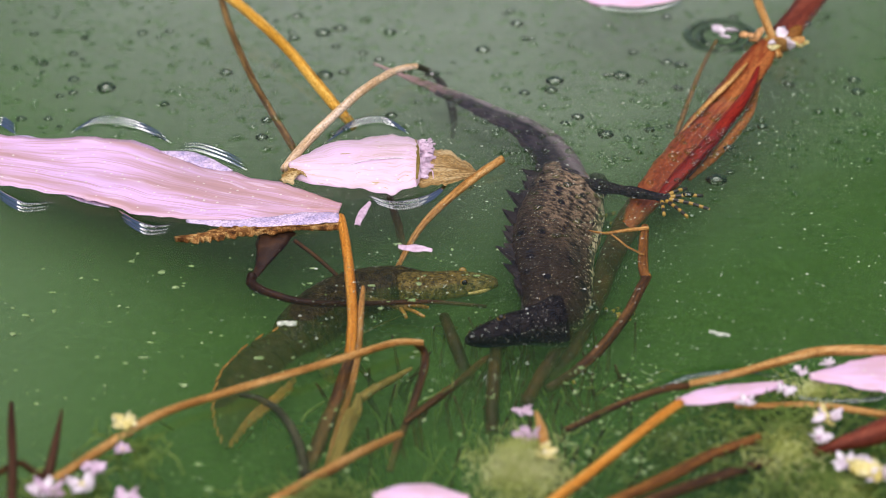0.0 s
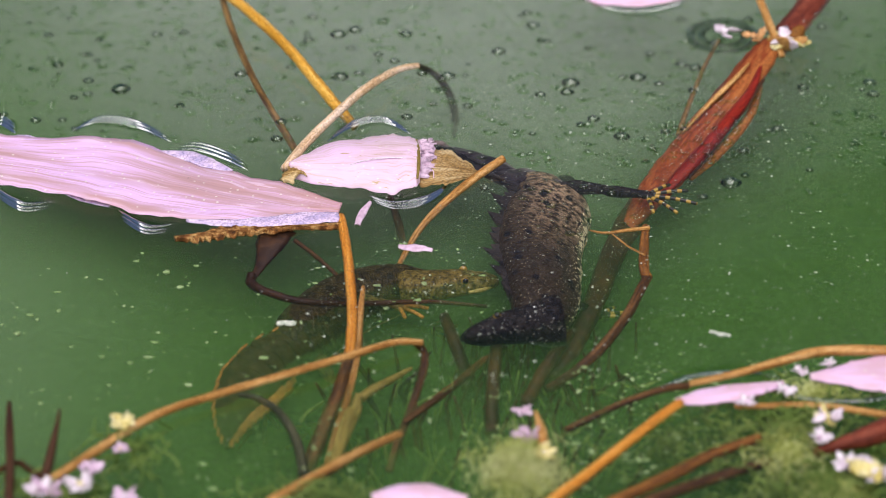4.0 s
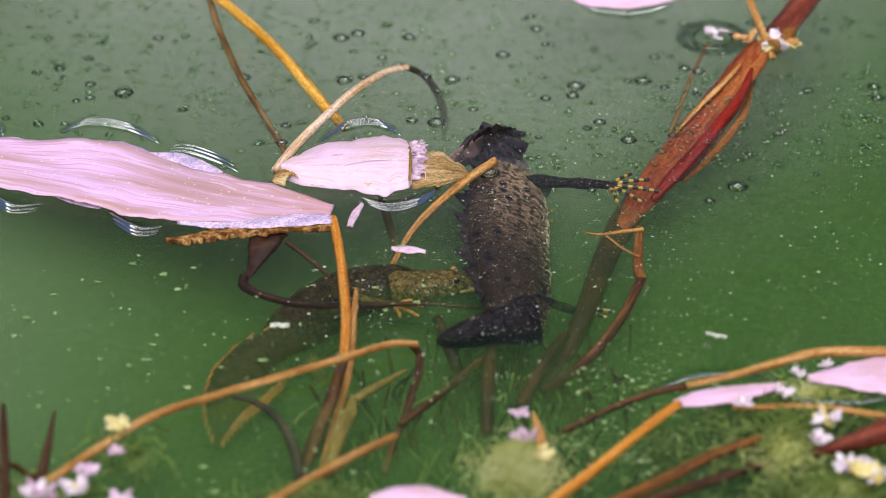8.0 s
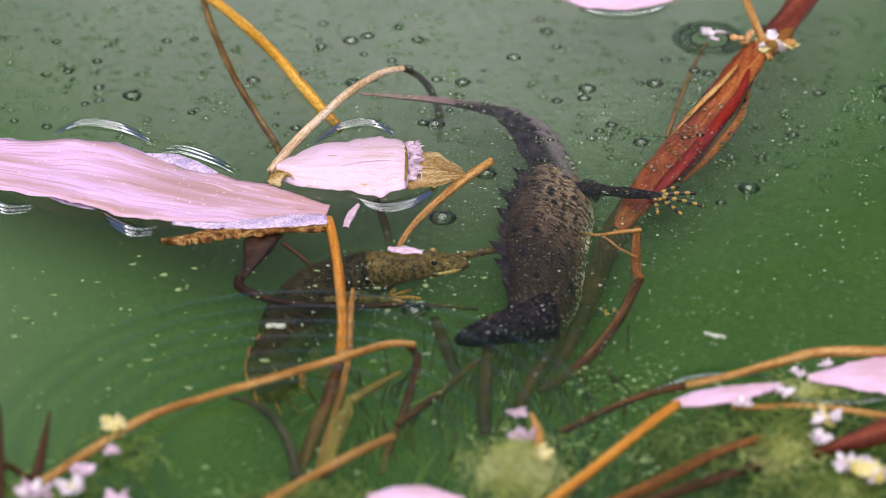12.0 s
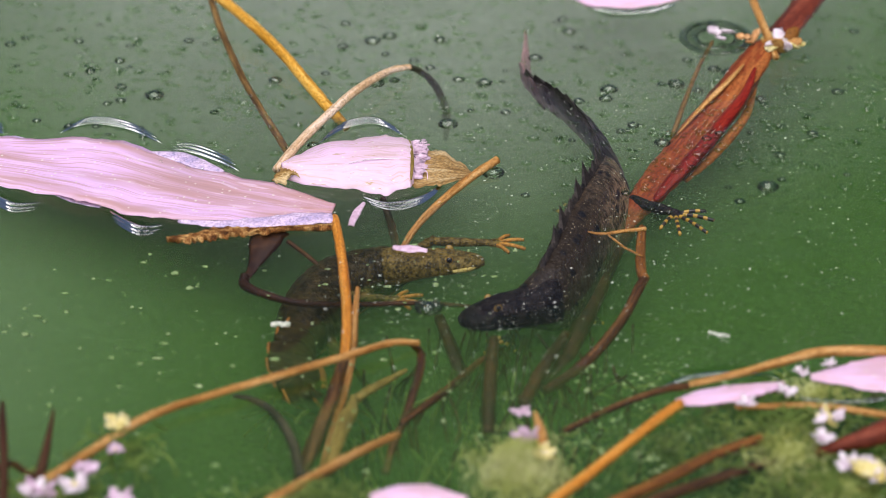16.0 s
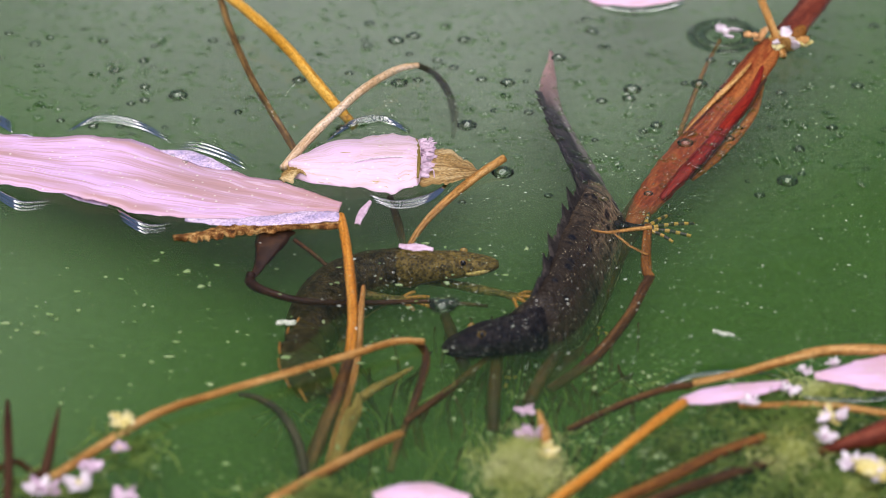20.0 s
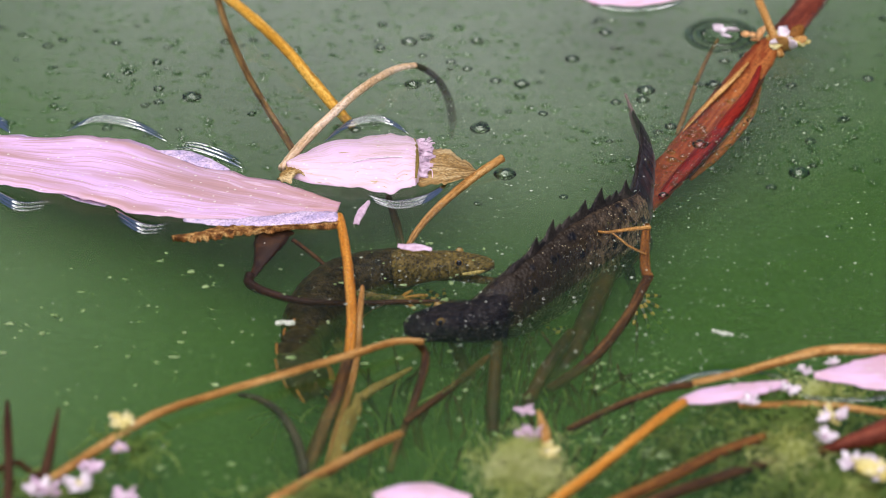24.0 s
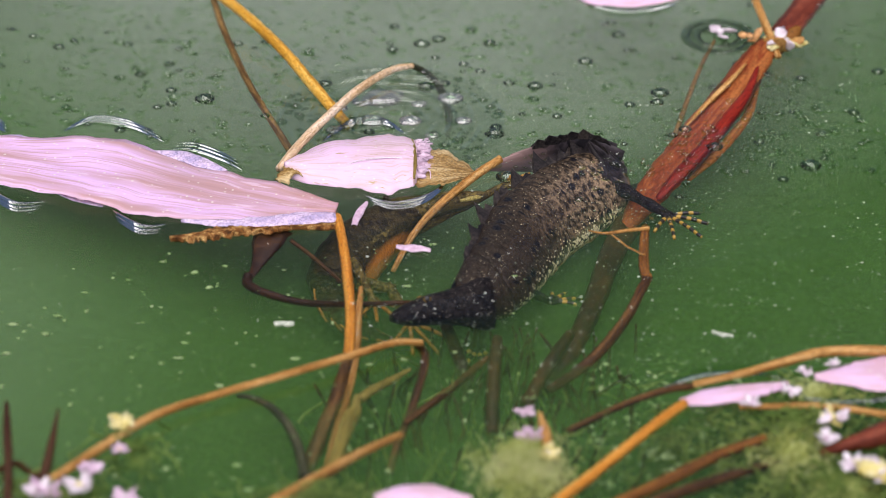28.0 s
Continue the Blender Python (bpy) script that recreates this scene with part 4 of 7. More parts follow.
part("sunken_end", tube_mesh("sunken_end", [(0.054, -0.0066, -0.0045), (0.0518, -0.0125, -0.005), (0.0482, -0.0225, -0.006), (0.0429, -0.0319, -0.008), (0.036, -0.0396, -0.011), (0.0272, -0.0432, -0.016)], [0.0013, 0.0014, 0.0014, 0.0014, 0.0014, 0.0012], M_BROWN, kinked.location), kinked, "dark brown sunken end")
twig = stem([(0.039, 0.011, -0.001), (0.0432, 0.0088, -0.0005), (0.0489, 0.0094, 0.0), (0.055, 0.0106, 0.0)], [0.0002, 0.0004, 0.0005, 0.0006], M_TAN, "thin straw-coloured floating twig", name="twig", category="twig")
part("side_twig", tube_mesh("side_twig", [(0.0444, 0.0092, -0.0006), (0.0467, 0.0064, -0.001), (0.0493, 0.0028, -0.0012), (0.0534, -0.0012, -0.0012)], [0.0002, 0.0003, 0.0003, 0.0003], M_TAN, twig.location), twig)


def flower(at, size, mats, label, petals=5, seed=1, name="flower"):
    """A small water flower: a centre and separate cupped petals lying about it."""
    rnd = random.Random(seed)
    ob = thing(name, at, label, "flower", "small water flowers")
    v, f = blob_data(size * 0.35, (1, 1, 0.8), 0.3, 5, 8, (0, 0, size * 0.3), rnd)
    part("centre", mesh_of("centre", v, f, mats[0]), ob)
    for i in range(petals):
        a = 6.283 * i / petals + rnd.random() * 0.8
        r = size * (0.55 + 0.4 * rnd.random())
        v, f = blob_data(size * (0.4 + 0.25 * rnd.random()), (1.5, 0.85, 0.28), 0.45, 6, 9, (0, 0, 0), rnd)
        m = Matrix.Translation((r * math.cos(a), r * math.sin(a), size * (0.1 + 0.35 * rnd.random()))) @ Euler((rnd.uniform(-0.8, 0.8), rnd.uniform(-1.0, 0.3), a)).to_matrix().to_4x4()
        part("petal", mesh_of("petal", v, f, mats[1 + i % (len(mats) - 1)]), ob, m=m)
    return ob


flower((0.0803, 0.1150, 0.0012), 0.0036, [M_PETAL, M_PETAL], "tiny white bud floating in a ring of water", 3, 2)
flower((0.0885, 0.1115, 0.002), 0.0028, [M_PEACH, M_PEACH], "small orange bud on the red stem", 3, 3)
flower((0.0984, 0.1068, 0.0025), 0.0042, [M_CREAM, M_CREAM, M_TAN, M_PETAL], "pale frayed flower head on the red stem", 11, 4)
for p, s, mats, lab, k in (
    ((-0.0786, -0.0876, 0.004), 0.0030, [M_CREAM, M_CREAM], "cream-yellow water flower beside an arching stem", 11),
    ((-0.0788, -0.0984, 0.003), 0.0020, [M_CREAM, M_LILAC], "small white water flower beside a stem", 12),
    ((-0.0853, -0.1066, 0.003), 0.0028, [M_LILAC, M_LILAC], "lilac-white water flower beside a stem", 13),
    ((-0.0875, -0.1123, 0.002), 0.0034, [M_CREAM, M_PETAL], "yellow and white water flower near the bank", 14),
    ((-0.0961, -0.1147, 0.002), 0.0038, [M_LILAC, M_LILAC, M_PETAL], "large pinkish-white water flower near the bank", 15),
    ((-0.0764, -0.1171, 0.002), 0.0030, [M_PETAL, M_LILAC], "white water flower near the bank", 16),
    ((0.0951, -0.0845, 0.003), 0.0036, [M_CREAM, M_PETAL, M_CREAM], "white and yellow water flower on green algae", 17),
    ((0.0928, -0.0934, 0.003), 0.0026, [M_LILAC, M_PETAL], "small lilac water flower on green algae", 18),
    ((0.0989, -0.1041, 0.003), 0.0034, [M_CREAM, M_PETAL], "white water flower beside a dark red stem", 19),
    ((0.1054, -0.1089, 0.003), 0.0046, [M_PETAL, M_PETAL, M_CREAM], "large white water flower beside a dark red stem", 20),
    ((0.0862, -0.069, 0.001), 0.0022, [M_LILAC, M_PETAL], "tiny lilac bud at the end of a floating leaf", 21),
    ((0.0762, -0.0745, 0.001), 0.0024, [M_LILAC, M_PETAL], "tiny lilac bud beside a floating leaf", 22),
    ((0.0976, -0.0584, 0.002), 0.0018, [M_LILAC, M_PETAL], "tiny lilac bud on a tan stem", 23),
    ((0.0903, -0.0608, 0.001), 0.0018, [M_LILAC, M_PETAL], "tiny lilac bud on the water", 24),
    ((0.021, -0.0941, 0.004), 0.0036, [M_LILAC, M_LILAC], "pale lilac flower on a tuft of algae", 25),
    ((0.0251, -0.1, 0.003), 0.0030, [M_PETAL, M_CREAM], "pale flower sunk in a tuft of algae", 26),
    ((0.0196, -0.0727, -0.003), 0.0024, [M_LILAC, M_LILAC], "dim lilac flower under the water", 27),
):
    flower(p, s * 0.82, mats, lab, 7, k)
stem([(0.0248, -0.0964, 0.003), (0.0243, -0.0919, 0.005), (0.0229, -0.0884, 0.008)], [0.0016, 0.0013, 0.0003], M_TAN, "pale pointed shoot on a tuft of algae", name="shoot")
stem([(-0.1042, -0.119, 0.002), (-0.105, -0.1052, 0.004), (-0.1062, -0.0935, 0.006), (-0.1069, -0.0845, 0.008)], [0.0012, 0.0012, 0.0011, 0.0005], M_MAROON, "dark red upright stem near the bank")
stem([(-0.0968, -0.1105, 0.001), (-0.0954, -0.1003, 0.004), (-0.0947, -0.0935, 0.006), (-0.0941, -0.0877, 0.008)], [0.0016, 0.0012, 0.0007, 0.0003], M_MAROON, "dark red pointed shoot near the bank")
stem([(-0.1107, -0.1081, 0.001), (-0.1045, -0.1009, 0.001), (-0.1, -0.1045, 0.001), (-0.0956, -0.1081, 0.001)], [0.0008, 0.0008, 0.0008, 0.0006], M_BROWN, "thin brown stem near the bank")
stem([(0.1176, -0.0519, 0.002), (0.103, -0.0534, 0.003), (0.0943, -0.0544, 0.003), (0.0854, -0.0578, 0.0025), (0.0737, -0.0628, 0.002), (0.0622, -0.0659, 0.001)], [0.0013, 0.0014, 0.0013, 0.0012, 0.0010, 0.0008], M_TAN, "yellowish stem lying on floating leaves")
stem([(0.0622, -0.0657, 0.0005), (0.0551, -0.0655, -0.001), (0.0451, -0.0674, -0.004), (0.0309, -0.0705, -0.01)], [0.0010, 0.0010, 0.0009, 0.0009], M_BROWN, "brown sunken end of a stem")
stem([(0.0596, -0.0741, 0.001), (0.0515, -0.0833, 0.0005), (0.0427, -0.0945, 0), (0.034, -0.1054, -0.0005), (0.0241, -0.117, -0.001)], [0.0012, 0.0013, 0.0013, 0.0014, 0.0014], M_ORANGE, "orange stalk of a narrow floating leaf")
stem([(0.0787, -0.0868, -0.001), (0.0665, -0.0935, -0.0015), (0.0549, -0.1025, -0.002), (0.0379, -0.1156, -0.002)], [0.0012, 0.0014, 0.0015, 0.0015], M_RUST, "reddish-brown stem just under the surface")
stem([(0.0891, -0.0901, -0.003), (0.0719, -0.0972, -0.004), (0.0548, -0.1069, -0.004), (0.0463, -0.1128, -0.004)], [0.0010, 0.0013, 0.0015, 0.0015], M_BROWN, "brown stem under a reddish one")
stem([(0.1146, -0.0838, 0.002), (0.1057, -0.09, 0.002), (0.0986, -0.0922, 0.001), (0.0915, -0.0944, 0)], [0.0032, 0.0028, 0.0018, 0.0008], M_REDDARK, "thick dark red stem among algae")
stem([(0.0731, -0.0746, 0), (0.083, -0.0741, 0), (0.0944, -0.0741, 0), (0.111, -0.0783, 0)], [0.0006, 0.0008, 0.0008, 0.0010], M_TAN, "thin straw stem among algae")


# ---- algae: tufts of fine threads ----
def tuft(at, spread, count, mat, label, seed, length=0.007, thick=0.00022, name="algae"):
    rnd = random.Random(seed)
    items = []
    for i in range(count):
        a, r = rnd.random() * 6.283, min(1.6, abs(rnd.gauss(0, 0.62)))
        x, y = spread[0] * r * math.cos(a), spread[1] * r * math.sin(a)
        z = spread[2] * max(0.0, 1 - r * r) * rnd.random() + spread[3] * rnd.random()
        d = np.array([rnd.gauss(0, 1), rnd.gauss(0, 1), rnd.gauss(0.2, 0.6)])
        d = d / np.linalg.norm(d) * length * (0.4 + rnd.random())
        b = np.array([rnd.gauss(0, 1), rnd.gauss(0, 1), rnd.gauss(0, 0.5)]) * length * 0.25
        p = np.array([x, y, z])
        items.append(tube_data([p - d / 2, p + b, p + d / 2], [thick, thick * 1.3, thick * 0.5], 4, 3, seed=i))
    v, f = join_data(items)
    return thing(name, at, label, "algae", "tufts of algae", mesh_of(name, v, f, mat), kind="stuff")


tuft((0.0196, -0.1018, 0), (0.0095, 0.013, 0.008, -0.003), 1900, M_ALGA, "fuzzy yellow-green tuft of thread algae", 41, 0.004, 0.00008)
tuft((0.087, -0.0794, -0.001), (0.021, 0.020, 0.002, -0.005), 520, M_ALGADARK, "green mat of thread algae beside leaves", 42)
tuft((0.0947, -0.1075, -0.001), (0.026, 0.016, 0.003, -0.004), 460, M_ALGADARK, "green mat of thread algae beside white flowers", 43)
tuft((0.0852, -0.0944, 0), (0.007, 0.010, 0.002, -0.003), 260, M_ALGA, "yellow-green puff of thread algae", 49, 0.005, 0.00014)
tuft((0.0935, -0.067, 0), (0.010, 0.006, 0.001, -0.002), 200, M_ALGA, "yellow-green algae between floating leaves", 50, 0.004, 0.00014)
tuft((0.0972, -0.1093, -0.001), (0.010, 0.008, 0.002, -0.003), 320, M_ALGA, "yellow-green algae under white flowers", 71, 0.004, 0.00014)
tuft((0.0865, -0.0858, -0.002), (0.012, 0.008, 0.001, -0.003), 260, M_ALGA, "yellow-green algae beside a narrow leaf", 72, 0.004, 0.00012)
tuft((0.056, -0.0798, -0.005), (0.040, 0.030, 0.001, -0.010), 240, M_ALGADARK, "dim green algae threads under water", 44, 0.006, 0.00014)
tuft((-0.0772, -0.0935, 0.001), (0.010, 0.014, 0.003, -0.004), 60, M_ALGADARK, "yellow-green algae beside flowers", 45)
tuft((-0.0952, -0.1138, 0), (0.018, 0.012, 0.002, -0.005), 300, M_ALGADARK, "green algae under flowers near the bank", 46)
tuft((-0.0308, -0.1109, -0.002), (0.020, 0.010, 0.002, -0.006), 260, M_ALGADARK, "dim green algae under tan stems", 48)


def weed(at, spread, count, mat, label, seed):
    """Thin upright strands of pondweed, as one piece of stuff."""
    rnd = random.Random(seed)
    items = []
    for i in range(count):
        x, y = rnd.uniform(-1, 1) * spread[0], rnd.uniform(-1, 1) * spread[1]
        h = rnd.uniform(0.012, 0.030)
        lean, bow = rnd.gauss(0, 0.005), rnd.gauss(0, 0.003)
        items.append(tube_data([(x, y, -h), (x + lean * 0.5 + bow, y, -h * 0.5), (x + lean, y + rnd.gauss(0, 0.002), 0)], [0.0009, 0.0007, 0.0003], 5, 4, seed=i))
    v, f = join_data(items)
    return thing("pondweed", at, label, "pondweed", "", mesh_of("pondweed", v, f, mat), kind="stuff")


weed((-0.0006, -0.0569, -0.019), (0.030, 0.030), 55, M_ALGADARK, "thin upright olive pondweed strands under water", 51)

weed((0.0240, -0.0290, -0.017), (0.024, 0.022), 60, M_WETLEAF, "dark pondweed stalks deep beside the newts", 54)

weed((0.0111, -0.0447, -0.015), (0.034, 0.030), 40, M_WETLEAF, "dim brown pondweed stalks deep under the newts", 53)

# ---- petals and scraps on the water ----
for pts, halves, mat, lab in (
    ([(-0.0119, 0.0001, 0.0004), (-0.0074, -0.0007, 0.0006), (-0.0029, -0.0016, 0.0004)], [0.0008, 0.0016, 0.0005], M_LILAC, "lilac-white petal scrap floating on the water"),
    # this scrap is a pale reflection given a shape and colour
    ([(-0.0231, 0.0112, 0.0003), (-0.022, 0.0166, 0.0005), (-0.0199, 0.0228, 0.0003)], [0.0008, 0.0011, 0.0006], M_LILAC, "lilac scrap standing in for a pale reflection beside the leaf"),
    ([(-0.0432, -0.0306, -0.004), (-0.0406, -0.0303, -0.004), (-0.0381, -0.0306, -0.004)], [0.0006, 0.0010, 0.0006], M_SPECK, "pale splinter of leaf under the surface"),
    ([(0.0686, -0.0389, -0.001), (0.0711, -0.0399, -0.001), (0.0739, -0.041, -0.001)], [0.0004, 0.0007, 0.0003], M_SPECK, "small pale scrap drifting in the water"),
):
    COUNT[0] += 1
    thing("petal_scrap", pts[1], lab, "petal", "petal scraps", ribbon_mesh("petal_scrap", pts, halves, mat, pts[1], 0.0004, 0.0004, 0.0002, seed=COUNT[0]))


# ---- rings of raised water round floating things ----
def meniscus(points, radius, rims=3, label="curved rims of raised water beside a floating leaf"):
    """Two or three rims of raised water, one outside the other, on the side to which the line bulges."""
    o = Vector(points[0])
    ob = thing("ripple", o, label, "ripple", "ripples")
    P = [Vector(p) for p in points]
    mid = (P[1] + P[2]) / 2 - (P[0] + P[3]) / 2
    out = Vector((0, math.copysign(1, mid.y), 0))
    c = (P[0] + P[3]) / 2

    def swell(step, half, tall, mat, name):
        C = spline([tuple(c + (p - c) * (1 - step * 40) + out * step - o) for p in P], 30)
        verts, faces = [], []
        for i in range(31):
            t = C[min(i + 1, 30)] - C[max(i - 1, 0)]
            q = np.array([-t[1], t[0], 0.0])
            q /= np.linalg.norm(q) + 1e-9
            k = math.sin(math.pi * (i + 0.3) / 30.6) ** 0.7
            for j in range(7):
                u = j / 3 - 1
                verts.append(C[i] + q * half * k * u + np.array([0, 0, 0.00005 + tall * k * math.cos(u * math.pi / 2) ** 2]))
        for i in range(30):
            for j in range(6):
                a = i * 7 + j
                faces.append((a, a + 1, a + 8, a + 7))
        part(name, mesh_of(name, verts, faces, mat), ob).visible_shadow = False
    # nearly flat strip, its dark reflection given by the tint
    swell(0.0016, 0.0030, 0.00004, M_DARKBAND, "hollow")
    for step, half, tall in ((0.0008, 0.95, 0.46), (0.0032, 0.75, 0.35), (0.0051, 0.5, 0.22))[:rims]:
        swell(step, radius * half, radius * tall, M_RIM, "rim")


for pts in ([(-0.1043, 0.06, 0), (-0.0969, 0.0662, 0), (-0.0857, 0.0637, 0), (-0.075, 0.0548, 0)], [(-0.074, 0.0508, 0), (-0.0678, 0.0508, 0), (-0.0597, 0.0456, 0), (-0.0533, 0.0396, 0)], [(-0.1267, 0.064, 0), (-0.1236, 0.065, 0), (-0.121, 0.0625, 0), (-0.1187, 0.0594, 0)], [(-0.1222, 0.0321, 0), (-0.117, 0.0262, 0), (-0.1122, 0.0232, 0), (-0.1054, 0.0244, 0)]):
    meniscus(pts, 0.0009)
for pts in ([(-0.0876, 0.0203, 0), (-0.0826, 0.0145, 0), (-0.0779, 0.0116, 0), (-0.0727, 0.0128, 0)], [(-0.0328, 0.0548, 0), (-0.0259, 0.0638, 0), (-0.0165, 0.0663, 0), (-0.0089, 0.0594, 0)], [(-0.0206, 0.0277, 0), (-0.0129, 0.0239, 0), (-0.0038, 0.0277, 0), (0.0024, 0.0357, 0)]):
    meniscus(pts, 0.0009)
for pts in ([(0.0543, -0.067, 0), (0.0638, -0.0613, 0), (0.0754, -0.0598, 0), (0.086, -0.0624, 0)], [(0.0835, -0.067, 0), (0.0932, -0.0708, 0), (0.1045, -0.0715, 0), (0.1115, -0.0695, 0)], [(0.0422, 0.1366, 0), (0.0504, 0.1324, 0), (0.0603, 0.1325, 0), (0.0704, 0.1373, 0)]):
    meniscus(pts, 0.0009, 1)


def ring_data(r, tube, sides=28, section=6, at=(0, 0, 0), flat=0.6):
    verts, faces = [], []
    for i in range(sides):
        a = 6.28318 * i / sides
        for k in range(section):
            b = 6.28318 * k / section
            q = r + tube * math.cos(b)
            verts.append((at[0] + q * math.cos(a), at[1] + q * math.sin(a), at[2] + tube * math.sin(b) * flat))
    for i in range(sides):
        for k in range(section):
            a, b = i * section + k, i * section + (k + 1) % section
            c, d = (i + 1) % sides * section + k, (i + 1) % sides * section + (k + 1) % section
            faces.append((a, c, d, b))
    return verts, faces


def wave_data(r, half, tall, sides=110):
    """A low swell in a ring, with gentle flanks."""
    verts, faces = [], []
    steps = 7
    for i in range(sides):
        a = 6.28318 * i / sides
        k = 0.72 + 0.18 * math.sin(a * 2 + r * 900) + 0.10 * math.sin(a * 5 + r * 2300)
        for j in range(steps):
            q = j / (steps - 1) * 2 - 1
            verts.append(((r + half * q) * math.cos(a), (r + half * q) * math.sin(a), 0.00006 + tall * k * math.cos(q * math.pi / 2) ** 2))
    for i in range(sides):
        for j in range(steps - 1):
            a, b = i * steps + j, (i + 1) % sides * steps + j
            faces.append((a, a + 1, b + 1, b))
    return verts, faces


bud_ring = thing("ripple", (0.08, 0.1162, 0), "rings of raised water round a floating bud", "ripple", "ripples")
# tinted band painting the dark reflection round the bud
v, f = wave_data(0.0058, 0.0050, 0.0003, 60)
part("hollow", mesh_of("hollow", v, f, M_DARKBAND), bud_ring).visible_shadow = False
for r in (0.0094, 0.0064):
    v, f = wave_data(r, 0.0012, 0.0006, 60)
    part("ring", mesh_of("ring", v, f, M_WAVE), bud_ring).visible_shadow = False
    v, f = ring_data(r - 0.0009, 0.0003, 40)
    part("ring", mesh_of("ring", v, f, M_RIPPLE), bud_ring).visible_shadow = False


# ---- bubbles ----
def bubble(at, r):
    """A bubble at the surface: a thin dome in a collar of raised water."""
    ob = thing("bubble", at, "clear round air bubble floating on the pond", "bubble", "air bubbles")
    verts, faces = [], []
    for i in range(6):
        th = math.pi / 2 * i / 5
        for k in range(14):
            a = 6.28318 * k / 14
            verts.append((r * math.cos(th) * math.cos(a), r * math.cos(th) * math.sin(a), r * 0.75 * math.sin(th)))
    for i in range(5):
        for k in range(14):
            a, b = i * 14 + k, i * 14 + (k + 1) % 14
            faces.append((a, b, b + 14, a + 14))
    part("dome", mesh_of("dome", verts, faces, M_BUBBLE), ob).visible_shadow = False
    v, f = ring_data(r * 1.2, r * 0.38, 20, 6)
    part("collar", mesh_of("collar", v, f, M_COLLAR), ob).visible_shadow = False
    return ob


DRIFTERS = []
SCATTER = random.Random(77)
for p, r in (((0.0114, 0.1081, 0), 1.3), ((-0.0954, 0.0862, 0), 1.7), ((-0.0348, 0.1181, 0), 1.5), ((-0.03, 0.1208, 0), 1.3), ((-0.0155, 0.1185, 0), 1.2), ((0.0316, 0.0901, 0), 1.6), ((0.0305, 0.0847, 0), 1.2), ((0.0506, 0.0931, 0), 1.5),
             ((-0.0619, 0.0949, 0), 1.2), ((-0.0504, 0.0585, 0), 1.1), ((-0.0494, 0.0678, 0), 1.0), ((0.0375, 0.0698, 0), 1.1), ((0.0451, 0.0601, 0), 1.4), ((0.0745, 0.0358, 0), 1.8), ((-0.0032, 0.0937, 0), 1.4), ((-0.0337, 0.0933, 0), 1.5),
             ((0.1166, 0.0905, 0), 1.2), ((0.1171, 0.0841, 0), 1.2), ((-0.0432, 0.1148, 0), 1.0), ((0.0214, 0.1236, 0), 1.2), ((-0.0783, 0.0766, 0), 0.8), ((-0.1105, 0.0687, 0), 0.8), ((0.0977, 0.0879, 0), 1.1), ((0.0789, 0.0527, 0), 1.0)):
    DRIFTERS.append(bubble(p, r * 0.001 * 1.05))
for p, r in (((-0.1185, 0.1174, 0), 0.9), ((-0.1062, 0.1057, 0), 0.9), ((0.0639, 0.1009, 0), 1.1), ((0.0678, 0.0993, 0), 1.2), ((0.0574, 0.0626, 0), 0.9), ((0.0198, 0.1311, 0), 0.9), ((-0.0794, 0.1191, 0), 0.8)):
    DRIFTERS.append(bubble(p, r * 0.001 * 1.05))
for i in range(80):
    # smaller bubbles scattered over the far half of the water
    DRIFTERS.append(bubble((SCATTER.uniform(-0.16, 0.13), 0.02 + 0.11 * SCATTER.random() ** 0.8, 0.0), SCATTER.uniform(0.0005, 0.0011)))


# bubbles of breath that come up beside the newts and then drift
RISERS = []
for t, p, q, r in ((5.2, (0.0143, 0.0405, 0), (0.018, 0.0373, 0), 2.0), (7.6, (0.0005, 0.0675, 0), (0.015, 0.0607, 0), 1.8), (9.1, (0.0026, 0.0177, 0), (0.0026, 0.0171, 0), 2.4),
                   (11.3, (-0.0053, -0.0292, 0), (-0.0003, -0.0283, 0), 2.2), (11.4, (-0.0033, -0.0278, 0), (0.0017, -0.027, 0), 1.5), (11.4, (-0.0065, -0.027, 0), (-0.0018, -0.0264, 0), 1.3), (20.6, (0.0009, -0.0289, 0), (0.0023, -0.0289, 0), 2.4)):
    RISERS.append((bubble(p, r * 0.001), t, Vector(p), Vector(q)))


def dome_data(r, at):
    """A tiny bubble: an open half ball on a low flared foot of raised water; 27 foot faces lie first."""
    verts, faces = [], []
    for q, z in ((2.0, -0.02), (1.5, 0.12), (1.05, 0.30), (0.95, 0.55), (0.6, 0.85), (0.0, 0.95)):
        for k in range(9):
            a = 6.28318 * k / 9
            verts.append((at[0] + r * q * math.cos(a), at[1] + r * q * math.sin(a), at[2] + r * z))
    for i in range(5):
        for k in range(9):
            a, b = i * 9 + k, i * 9 + (k + 1) % 9
            faces.append((a, b, b + 9, a + 9))
    return verts, faces


